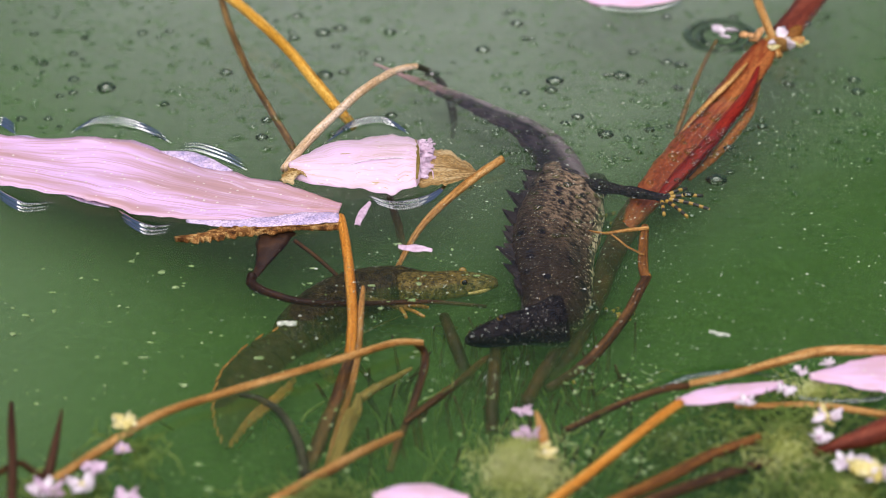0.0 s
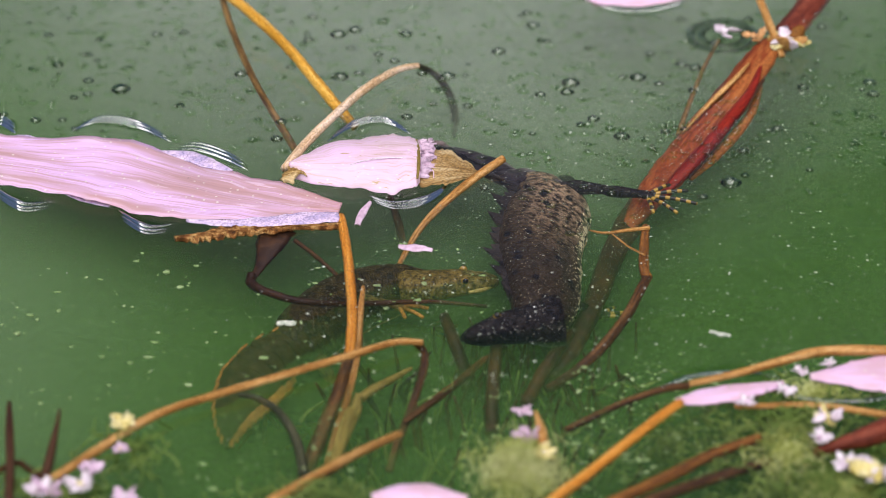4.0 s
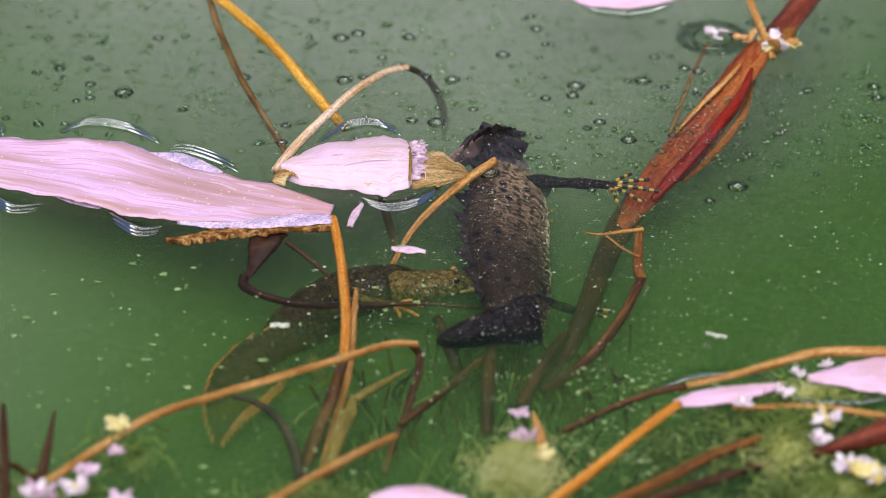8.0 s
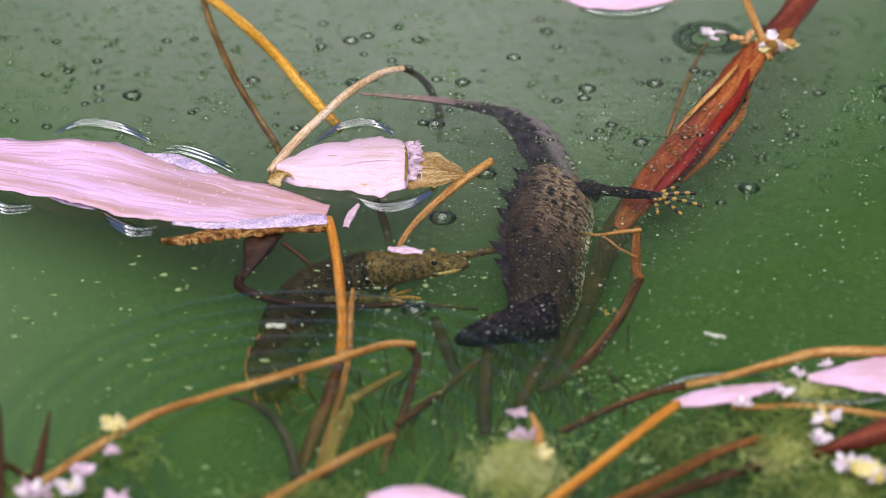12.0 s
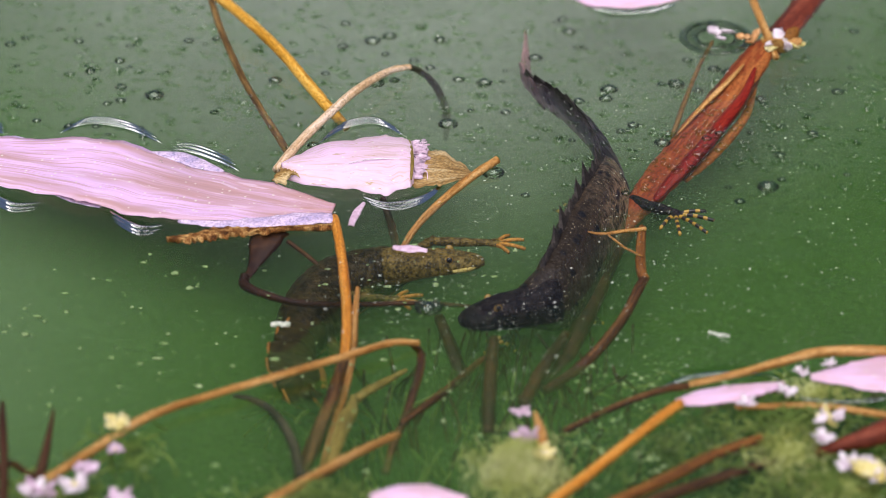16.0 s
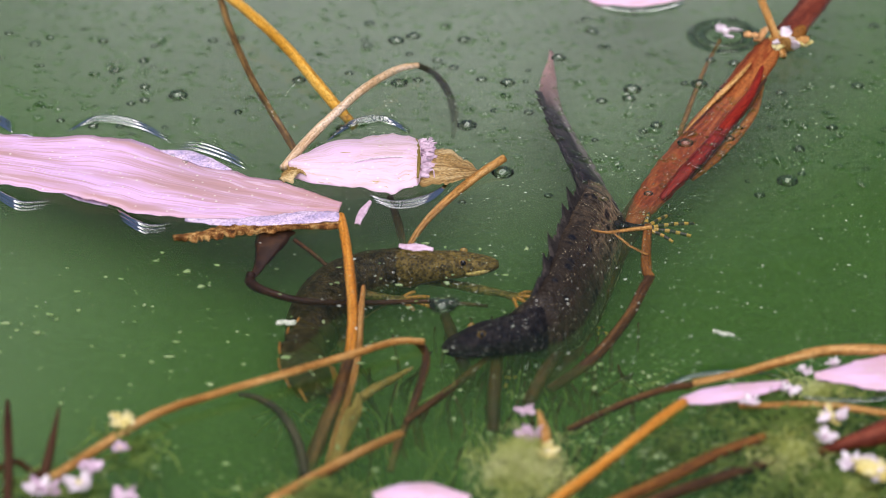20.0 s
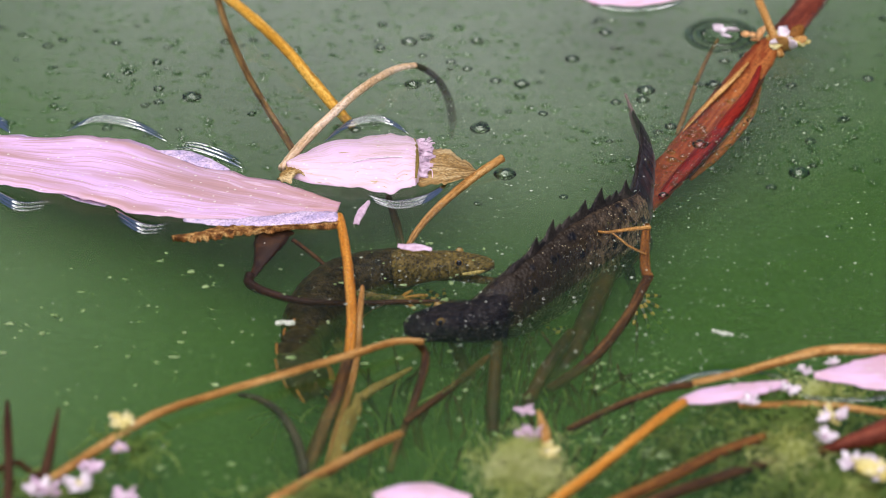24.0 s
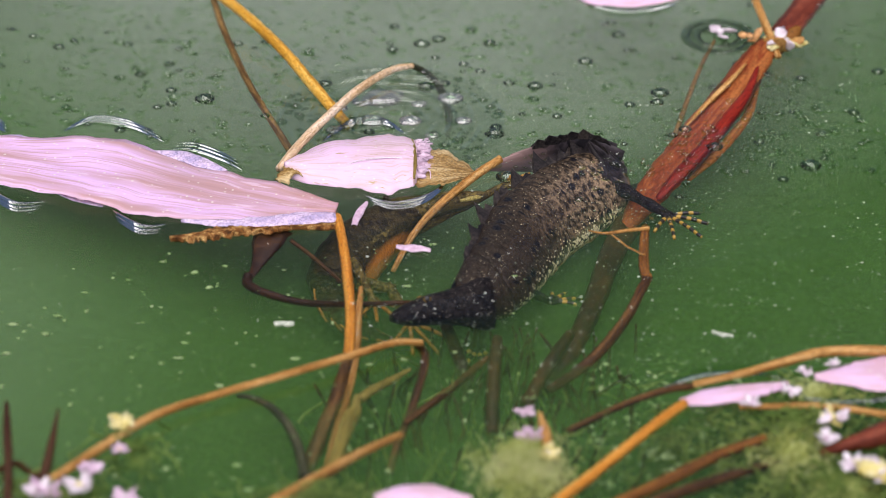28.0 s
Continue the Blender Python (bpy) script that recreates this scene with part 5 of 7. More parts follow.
def specks(name, centre, half, count, sizes, mat, label, seed, depth=0.0, bias=1.0, dome=True):
    """Many tiny bubbles or flakes as one piece of stuff."""
    rnd = random.Random(seed)
    items = []
    for i in range(count):
        x, y = rnd.uniform(-1, 1) * half[0], (rnd.random() ** bias * 2 - 1) * -half[1]
        r = rnd.uniform(*sizes) * (0.6 if rnd.random() < 0.7 else 1.3)
        z = -rnd.random() * depth
        if dome:
            items.append(dome_data(r, (x, y, 0)))
            continue
        items.append(blob_data(r, (rnd.uniform(0.7, 2.0), rnd.uniform(0.7, 1.6), 0.4), 1.2, 4, 7, (x, y, z), rnd))
    v, f = join_data(items)
    ob = thing(name, centre, label, "bubbles" if dome else "specks", "", mesh_of(name, v, f, mat), kind="stuff")
    if dome:
        ob.data.materials.append(M_FOOT)
        ob.data.polygons.foreach_set("material_index", [1 if i % 45 < 18 else 0 for i in range(len(f))])
        ob.visible_shadow = False
    return ob


film_a = specks("tiny_bubbles", (-0.0235, 0.1041, 0), (0.150, 0.060), 3000, (0.00028, 0.00074), M_TINY, "tiny bubbles scattered over the water surface", 61, bias=0.7)
film_c = specks("tiny_bubbles", (0.0865, 0.0751, 0), (0.070, 0.070), 900, (0.00024, 0.00058), M_TINY, "tiny bubbles scattered beside the red stem", 63, bias=0.9)
film_f = specks("tiny_bubbles", (-0.080, 0.1120, 0), (0.060, 0.028), 900, (0.00022, 0.0005), M_TINY, "dense film of tiny bubbles on still water", 66)
film_b = specks("pale_specks", (0.0629, 0.0117, 0), (0.100, 0.075), 2600, (0.00008, 0.00016), M_SPECK, "white dust specks drifting on the water", 62, dome=False)
film_d = specks("pale_specks", (-0.0211, -0.0329, 0), (0.130, 0.10), 600, (0.00006, 0.00014), M_SPECK, "pale specks drifting in the green water", 64, 0.010, dome=False)
film_g = specks("pale_specks", (0.078, -0.078, -0.002), (0.048, 0.034), 700, (0.00022, 0.00050), M_GHOST, "pale green flecks of algae in the water", 67, 0.010, dome=False)
film_h = specks("pale_specks", (-0.060, -0.045, -0.002), (0.075, 0.060), 330, (0.00022, 0.00050), M_GHOST, "pale green flecks of algae in the water", 68, 0.010, dome=False)
film_e = specks("pale_specks", (0.0024, 0.0059, 0), (0.060, 0.05), 160, (0.00008, 0.00016), M_SPECK, "white dust specks near the newts", 65, dome=False)


# ---- a small insect that flies past between the bank and the newts ----
M_WING = organic("insect_wing", (0.45, 0.32, 0.42), (0.60, 0.44, 0.56), (0.70, 0.56, 0.66), 600, 0.5, 0.1, grain=0.12)
M_INSECT = organic("insect_body", (0.06, 0.05, 0.05), (0.12, 0.10, 0.09), (0.20, 0.16, 0.15), 900, 0.5, 0.2)
insect = thing("insect", (0, 0, 0), "tiny grey insect with pinkish wings flying over the pond", "insect")
v, f = blob_data(0.0008, (2.6, 1.0, 1.0), 0.1, 8, 10)
part("body", mesh_of("body", v, f, M_INSECT), insect)
v, f = blob_data(0.0006, (1, 1, 1), 0.1, 6, 8, (0.0024, 0, 0.0001))
part("head", mesh_of("head", v, f, M_INSECT), insect)
for q in (1, -1):
    part("wing", ribbon_mesh("wing", [(0, 0, 0), (-0.0008, 0.0022 * q, 0.0008), (-0.0018, 0.0046 * q, 0.0014)], [0.0005, 0.0015, 0.0008], M_WING, (0, 0, 0), 0.0001, 0.0, 0.0, 6, 5, 4), insect)
FLIGHT = [(0, (-0.1287, -0.3384, 0.03)), (10.8, (-0.1287, -0.3384, 0.03)), (10.9, (-0.0536, -0.2917, 0.1083)), (11.0, (0.0217, -0.245, 0.1866)), (11.1, (0.0965, -0.1982, 0.2649)), (11.2, (0.1716, -0.1515, 0.3432)), (28, (0.1716, -0.1515, 0.3432))]


# ---- spreading ripples: sets of rings that rise one after another ----
WAVES = []


def ripple_set(at, radii, times, label, fade=1.2, half=0.0016, tall=0.0007):
    """Rings of raised water about one spot; each ring stands up at its own time and sinks again."""
    ob = thing("ripple", at, label, "ripple", "ripples")
    for r, t in zip(radii, times):
        v, f = wave_data(r, half, tall)
        ring = part("ring", mesh_of("ring", v, f, M_WAVE), ob)
        ring.visible_shadow = False
        WAVES.append((ring, t, fade))


ripple_set((-0.0135, 0.0675, 0), [0.009, 0.013, 0.0172, 0.0215, 0.0258, 0.0296], [27.4, 27.45, 27.5, 27.6, 27.7, 27.8], "ripples spreading from a splash beside a bent stalk", 3.0, half=0.0019, tall=0.0009)
ripple_set((0.0159, 0.0637, 0), [0.010, 0.0135, 0.017, 0.0205, 0.024, 0.0275], [18.1, 18.2, 18.25, 18.3, 18.4, 18.5], "ripples spreading over open water behind the newts", 0.6, tall=0.0009)
ripple_set((0.0475, 0.096, 0), [0.006, 0.0095, 0.013, 0.0165], [12.1, 12.2, 12.3, 12.4], "ripples spreading beside the red stem", tall=0.0008)
ripple_set((0.1196, 0.115, 0), [0.014, 0.018, 0.022, 0.026, 0.030], [16.5, 16.6, 16.7, 16.8, 16.9], "ripples spreading at the far side of the red stem", tall=0.0007)
ripple_set((-0.0335, -0.0973, 0), [0.034, 0.041, 0.048, 0.055, 0.062, 0.069, 0.076], [11.3, 11.35, 11.4, 11.5, 11.55, 11.6, 11.7], "ripples spreading over open water near the bank", 1.4, half=0.0020, tall=0.00042)
ripple_set((0.0097, 0.1146, 0), [0.010, 0.015, 0.020, 0.025], [17.2, 17.3, 17.45, 17.6], "ripples spreading over far open water", 0.9, half=0.0020, tall=0.0009)
ripple_set((0.0778, 0.1258, 0), [0.026, 0.032, 0.038, 0.044], [9.2, 9.3, 9.4, 9.5], "low ripples crossing the far water", 0.9, half=0.0022, tall=0.0008)
ripple_set((0.0838, 0.1173, 0), [0.014, 0.020, 0.026, 0.032, 0.038], [22.9, 23.0, 23.1, 23.2, 23.3], "low ripples crossing the far water", 0.55, half=0.0022, tall=0.0008)
ripple_set((0.099, 0.0001, 0), [0.010, 0.0145, 0.019, 0.0235], [24.33, 24.38, 24.42, 24.46], "faint ripples beside the red stem", 0.4, tall=0.0006)


LUMPS = []
splash = thing("splash", (-0.0135, 0.0719, 0), "small lumps of disturbed water holding sky reflections beside a bent stalk", "splash", "")
SPRAY = random.Random(3)
# glossy lumps placed where the splash mirrors the bright sky
for x, y, r in ((-0.0027, 0.0082, 3.6), (-0.0082, 0.0063, 2.0), (-0.005, -0.0044, 2.4), (0.0053, -0.0044, 2.2), (0.0078, 0.0051, 1.5), (0.0167, 0.0083, 2.4), (-0.0138, 0.0024, 1.3), (0.0112, -0.0125, 1.3), (0.0012, 0.0108, 1.6), (-0.0158, -0.0095, 1.4), (0.02, -0.0043, 1.6)):
    v, f = blob_data(r * 0.001, (1.5, 1.2, 0.42), 0.16, 10, 16, (0, 0, 0), SPRAY)
    lump = part("lump", mesh_of("lump", v, f, M_SPLASH), splash)
    lump.visible_shadow = False
    LUMPS.append((lump, 27.5 + SPRAY.random() * 0.2, 28, Vector((x, y, 0))))
# more lumps, added for two brief patches of reflected sky
for at, t, end, lumps in (((-0.0199, 0.112, 0), 16.65, 17.15, ((0, 0, 3.2), (-0.0056, -0.0022, 2.6), (0.0056, 0.0027, 2.2))),
                          ((0.0088, 0.1061, 0), 17.5, 17.9, ((0, 0, 2.6), (0.0072, 0.0034, 2.0), (-0.0056, -0.0049, 2.2), (0.004, -0.0082, 1.8), (-0.0104, 0.0017, 1.6)))):
    heap = thing("splash", at, "low lumps of water added to hold bright sky reflections", "splash", "")
    for x, y, r in lumps:
        v, f = blob_data(r * 0.001, (2.0, 1.3, 0.34), 0.2, 10, 16, (0, 0, 0), SPRAY)
        lump = part("lump", mesh_of("lump", v, f, M_SPLASH), heap)
        lump.visible_shadow = False
        LUMPS.append((lump, t, end, Vector((x, y, 0))))

# ---- newts ----
KNOTS = (0.0, 0.13, 0.20, 0.34, 0.48, 0.60, 0.73, 0.87, 1.0)
LENGTH = 0.155
S_TRUNK = [0.15 + 0.36 * i / 9 for i in range(10)]
S_TAIL = [0.50 + 0.50 * i / 13 for i in range(14)]


def along(P, s):
    """The point at share s of a spine through nine knots."""
    j = 0
    while j < 7 and s > KNOTS[j + 1]:
        j += 1
    h = KNOTS[j + 1] - KNOTS[j]
    u = (s - KNOTS[j]) / h

    def slope(i):
        a, b = max(i - 1, 0), min(i + 1, 8)
        return (P[b] - P[a]) / (KNOTS[b] - KNOTS[a])
    return (2 * u ** 3 - 3 * u * u + 1) * P[j] + (u ** 3 - 2 * u * u + u) * h * slope(j) + (3 * u * u - 2 * u ** 3) * P[j + 1] + (u ** 3 - u * u) * h * slope(j + 1)


def spine_pose(P, s, roll):
    a, b = along(P, max(s - 0.02, 0.0)), along(P, min(s + 0.02, 1.0))
    x = Vector(a - b).normalized()
    up = Vector((0, 0, 1))
    z = (up - x * up.dot(x)).normalized()
    right = x.cross(z)
    z = (z * math.cos(roll) + right * math.sin(roll)).normalized()
    y = z.cross(x)
    m = Matrix((x, y, z)).transposed().to_4x4()
    m.translation = Vector(along(P, s))
    return m


def loft(s0, s1, prof, power=1.0, rings=6, sides=18, soft=0.80, warts=0.02, seed=0, short=1.0, lap=0.42):
    """One rigid piece of the body between two shares of its length, rounded off at both ends to overlap its neighbours."""
    rnd = random.Random(seed)
    mid = (s0 + s1) / 2
    over = (s1 - s0) * lap
    verts, faces = [], []
    for i in range(rings + 1):
        u = i / rings
        s = s0 - over + (s1 - s0 + 2 * over) * u
        w, h, c = prof(min(max(s, 0.0), 1.0))
        e = abs(u * 2 - 1)
        k = 1 - (1 - soft) * max(0.0, (e - 0.45) / 0.55) ** 2
        for j in range(sides):
            a = 2 * math.pi * j / sides
            q = k * (1 + warts * (rnd.random() - 0.5) * 2)
            cy = math.copysign(abs(math.cos(a)) ** power, math.cos(a))
            verts.append(((mid - s) * LENGTH * short, w * cy * q, c + h * math.sin(a) * q))
    for i in range(rings):
        for j in range(sides):
            a, b = i * sides + j, i * sides + (j + 1) % sides
            faces.append((a, a + sides, b + sides, b))
    faces.append(tuple(range(sides)))
    faces.append(tuple(reversed(range(rings * sides, (rings + 1) * sides))))
    return verts, faces


def head_loft(prof):
    """Flat, blunt head from snout to nape."""
    verts, faces = [], []
    stations = (0.0, 0.003, 0.010, 0.022, 0.038, 0.055, 0.075, 0.095, 0.115, 0.135, 0.155, 0.172)
    for i, s in enumerate(stations):
        w, h, c = prof(s)
        k = 0.85 if i == 11 else 1.0
        for j in range(22):
            a = 2 * math.pi * j / 22
            lift = 1.12 if math.sin(a) > 0 and 0.04 < s < 0.08 and abs(math.cos(a)) > 0.35 else 1.0
            verts.append(((0.0735 - s) * LENGTH, w * k * math.copysign(abs(math.cos(a)) ** 0.75, math.cos(a)), c + h * k * lift * math.copysign(abs(math.sin(a)) ** 0.9, math.sin(a))))
    for i in range(11):
        for j in range(22):
            a, b = i * 22 + j, i * 22 + (j + 1) % 22
            faces.append((a, a + 22, b + 22, b))
    faces.append(tuple(range(22)))
    faces.append(tuple(reversed(range(242, 264))))
    return verts, faces


def male_prof(s):
    xs = (0.0, 0.012, 0.03, 0.07, 0.11, 0.15, 0.20, 0.30, 0.40, 0.47, 0.51, 0.58, 0.68, 0.80, 0.92, 1.0)
    w = (2.4, 4.6, 5.7, 6.2, 6.2, 5.4, 5.6, 6.1, 6.0, 5.2, 3.9, 2.7, 1.9, 1.3, 0.9, 0.4)
    h = (1.0, 2.1, 3.1, 4.0, 4.8, 6.6, 9.8, 12.0, 12.0, 10.4, 7.6, 8.6, 8.6, 6.2, 3.4, 1.0)
    c = (-1.5, -1.2, -1.0, -0.4, 0, 0, 0, 0, 0, 0, 0, 0, 0, 0, 0, 0)
    return tuple(float(np.interp(s, xs, q)) * 0.001 for q in (w, h, c))


def female_prof(s):
    w, h, c = male_prof(s)
    k = float(np.interp(s, (0, 0.14, 0.22, 0.45, 0.6, 1.0), (0.86, 0.92, 1.28, 1.55, 1.4, 1.25)))
    f = float(np.interp(s, (0, 0.14, 0.3, 0.5, 0.6, 1.0), (0.72, 0.70, 0.70, 0.8, 0.9, 0.9)))
    g = float(np.interp(s, (0, 0.04, 0.10, 0.15), (0.72, 0.80, 0.92, 1.0)))
    return w * k * g, h * f, c


def leg_piece(name, length, r0, r1, mat):
    return rested(tube_mesh(name, [(-length / 2, 0, 0), (-length / 6, 0, 0), (length / 6, 0, 0), (length / 2, 0, 0)], [r0 * 0.6, r0, r1, r1 * 0.8], mat, steps=3, sides=9), length * 7)


class Newt:
    """A newt in rigid pieces strung on a spine, with four jointed legs."""

    def __init__(self, name, label, prof, skin_mat, head_mat, tail_mat, toe_mat, crest, short=(1.0, 1.0)):
        self.root = thing(name, (0, 0, 0), label, "newt", "newts")
        self.prof, self.tuck = prof, (0.009, 0.004) if crest else (0.002, 0.014)
        self.rows, self.pieces = {}, []
        head = part("head", rested(mesh_of("head", *head_loft(prof), head_mat), 0.0735 * LENGTH), self.root)
        mid = 0.0735
        for side in (1, -1):
            v, f = blob_data(0.00115, (1, 0.8, 1), 0, 8, 10)
            socket = Matrix.Translation(((mid - 0.058) * LENGTH, side * prof(0.058)[0] * 0.72, prof(0.058)[1] * 0.62))
            part("eye", mesh_of("eye", v, f, M_IRIS), head, m=socket)
            v, f = blob_data(0.00085, (1, 0.8, 1), 0, 8, 10)
            part("pupil", mesh_of("pupil", v, f, M_EYE), head, m=socket @ Matrix.Translation((0.0001, side * 0.00045, 0.0003)))
        jaw = [((mid - s) * LENGTH, q * prof(s)[0] * (0.93 if crest else 0.95), prof(s)[2] - prof(s)[1] * (0.36 if crest else 0.2)) for s, q in ((0.055, 1), (0.042, 1), (0.028, 0.95), (0.016, 0.75), (0.008, 0), (0.016, -0.75), (0.028, -0.95), (0.042, -1), (0.055, -1))]
        part("lip", rested(tube_mesh("lip", jaw, [r_ * k_ for r_ in ((0.0007,) if not crest else (0.0006,)) for k_ in (0.6, 1, 1, 1, 1, 1, 1, 1, 0.6)], M_JAW if not crest else M_MHEAD, steps=3, sides=6)), head, "pale speckled lip")
        self.pieces.append((head, mid))
        for i in range(9):
            a, b = S_TRUNK[i], S_TRUNK[i + 1]
            seg = part("body_segment", rested(mesh_of("body_segment", *loft(a, b, prof, 0.85, 9, 28, 0.93, 0.02, 10 + i, short[0]), skin_mat), (a + b) / 2 * LENGTH, short[0]), self.root)
            self.pieces.append((seg, (a + b) / 2))
            if crest and i >= 1:
                for q in (0.25, 0.75):
                    s = a + (b - a) * q
                    top = prof(s)[1]
                    tall = 0.0044 * (1.15 if q < 0.5 else 0.55) * (0.85 + 0.3 * math.sin(i * 2.1 + q * 9)) * min(1, 0.5 + 0.25 * i)
                    base = 0.0036
                    v = [(-base, 0.0007, top * 0.9), (base, 0.0007, top * 0.9), (-base, -0.0007, top * 0.9), (base, -0.0007, top * 0.9),
                         (-0.0022, 0.0004, top + tall * 0.45), (0.0004, 0.0004, top + tall * 0.5), (-0.0022, -0.0004, top + tall * 0.45), (0.0004, -0.0004, top + tall * 0.5), (-0.0022, 0, top + tall)]
                    f = [(0, 1, 5, 4), (2, 6, 7, 3), (1, 3, 7, 5), (0, 4, 6, 2), (4, 5, 8), (6, 8, 7), (5, 7, 8), (4, 8, 6), (0, 2, 3, 1)]
                    part("crest_spike", mesh_of("crest_spike", v, f, M_CREST, False), seg, m=Matrix.Translation((((a + b) / 2 - s) * LENGTH, 0, 0)))
        if crest:
            v, f = blob_data(0.0036, (1.3, 0.8, 0.9), 0.12, 8, 12)
            part("vent", rested(mesh_of("vent", v, f, head_mat), 0.08), seg, "swollen black vent under the tail base", Matrix.Translation((-0.0055, 0, -prof(0.5)[1] * 1.22)))
        for i in range(13):
            a, b = S_TAIL[i], S_TAIL[i + 1]
            seg = part("tail_segment", rested(mesh_of("tail_segment", *loft(a, b, prof, 1.5, 5, 16, 0.94, 0.02, 40 + i, short[1], 0.7), tail_mat), (a + b) / 2 * LENGTH, short[1]), self.root)
            self.pieces.append((seg, (a + b) / 2))
            if crest and i < 9:
                h = prof((a + b) / 2)[1]
                half = (b - a) * LENGTH * 0.75
                v = [(-half, 0.0006, h * 0.8), (half, 0.0006, h * 0.8), (half, -0.0006, h * 0.8), (-half, -0.0006, h * 0.8), (-half * 0.7, 0, h + 0.0015 + 0.0008 * math.sin(i * 1.9)), (0.0, 0, h + 0.0007), (half * 0.4, 0, h + 0.0012 + 0.0006 * math.cos(i * 2.7))]
                f = [(0, 1, 6, 5, 4), (3, 4, 5, 6, 2), (1, 2, 6), (0, 4, 3), (0, 3, 2, 1)]
                part("tail_fin", mesh_of("tail_fin", v, f, M_CREST, False), seg)
            if not crest:
                h = prof((a + b) / 2)[1]
                half = (b - a) * LENGTH * 0.8 * short[1]
                tall = 0.0008 * float(np.interp(i, (0, 2, 7, 12), (0.8, 1.25, 1.0, 0.5)))
                part("fin_edge", tube_mesh("fin_edge", [(-half, 0, -h + tall), (0, 0, -h + tall), (half, 0, -h + tall)], [tall, tall * 1.1, tall], M_FEDGE, sides=8, flat=2.6), seg, "orange lower tail edge")
                part("fin_edge", tube_mesh("fin_edge", [(-half, 0, h), (0, 0, h * 1.02), (half, 0, h)], [0.0003, 0.0004, 0.0003], M_FEDGE, sides=6), seg, "thin orange upper tail edge")
        self.legs = []
        for front in (True, False):
            for side in (1, -1):
                lu = (0.0085 if crest else 0.0160) if front else 0.0100
                up_ = part("upper_leg", leg_piece("upper_leg", lu + 0.003, 0.0016 if front else 0.0021, 0.0014 if front else 0.0016, head_mat), self.root)
                lo = part("lower_leg", leg_piece("lower_leg", lu + 0.003, 0.0014 if front else 0.0017, 0.0011 if front else 0.0013, head_mat), self.root)
                v, f = blob_data(0.0019, (1.3, 0.95, 0.45), 0.1, 6, 10)
                foot = part("foot", rested(mesh_of("foot", v, f, head_mat)), self.root)
                n = 4 if front else 5
                for k in range(n):
                    ang = (k / (n - 1) - 0.5) * (1.7 if front else 2.1)
                    ln = (0.0080 if front else 0.0135) * (1 - 0.45 * abs(k / (n - 1) - 0.45) * 2)
                    toe = tube_mesh("toe", [(0, 0, 0), (ln * 0.5, 0, 0.0004), (ln, 0, 0)], [0.00065, 0.00055, 0.00045], toe_mat, steps=4, sides=7)
                    part("toe", toe, foot, m=Matrix.Translation((0.0016 * math.cos(ang), 0.0016 * math.sin(ang), 0)) @ Euler((0, 0, ang)).to_matrix().to_4x4())
                self.legs.append((front, side, up_, lo, foot, lu))

    def key(self, t, roll, tail_roll, spine, feet):
        """Row at t: roll of trunk and tail in degrees, nine spine points, and where the four feet are (front left, front right, hind left, hind right)."""
        P = [np.array(p) for p in spine]
        base = Vector(P[3])
        back = Matrix.Translation(-base)
        put = lambda ob, m: self.rows.setdefault(ob, []).append((t, m))
        put(self.root, Matrix.Translation(base))
        turn = lambda s: radians(float(np.interp(s, (0.05, 0.2, 0.46, 0.62), (roll * 0.55, roll, roll, tail_roll))))
        for ob, s in self.pieces:
            put(ob, back @ spine_pose(P, s, turn(s)))
        for (front, side, up_, lo, foot, ln), target in zip(self.legs, feet):
            s = 0.20 if front else 0.478
            m = spine_pose(P, s, turn(s))
            w, h, _ = self.prof(s)
            hip = m @ Vector((0, side * w * 0.75, -h * 0.35))
            goal = Vector(target) if target else m @ Vector((-0.007 if not front else 0.004, side * (w + self.tuck[0]), -h * 0.6 - self.tuck[1]))
            d = goal - hip
            reach = 2 * ln
            if d.length > reach * 1.12:
                d = d.normalized() * reach * 1.12
                goal = hip + d
            fwd = m.to_3x3() @ Vector((-1.0 if front else 1.0, 0, 0.5))
            off = fwd - d.normalized() * fwd.dot(d.normalized())
            knee = (hip + goal) / 2 + off.normalized() * math.sqrt(max(0.0, ln * ln - d.length_squared / 4))
            for ob, a, b in ((up_, hip, knee), (lo, knee, goal)):
                x = (b - a).normalized()
                z = m.to_3x3() @ Vector((0, 0, 1))
                z = (z - x * z.dot(x)).normalized()
                q = Matrix((x, z.cross(x), z)).transposed().to_4x4()
                q.translation = (a + b) / 2
                put(ob, back @ q)
            x = (goal - knee)
            x = Vector((x.x, x.y, x.z * 0.3)).normalized()
            z = Vector((0, 0, 1))
            z = (z - x * z.dot(x)).normalized()
            q = Matrix((x, z.cross(x), z)).transposed().to_4x4()
            q.translation = goal + x * 0.001
            put(foot, back @ q)


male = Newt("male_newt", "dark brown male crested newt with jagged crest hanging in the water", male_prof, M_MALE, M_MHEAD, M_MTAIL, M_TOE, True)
female = Newt("female_newt", "olive-brown female newt with yellow lip half hidden in murky water", female_prof, M_FEMALE, M_FHEAD, M_FTAIL, M_FTOE, False, (0.75, 0.48))


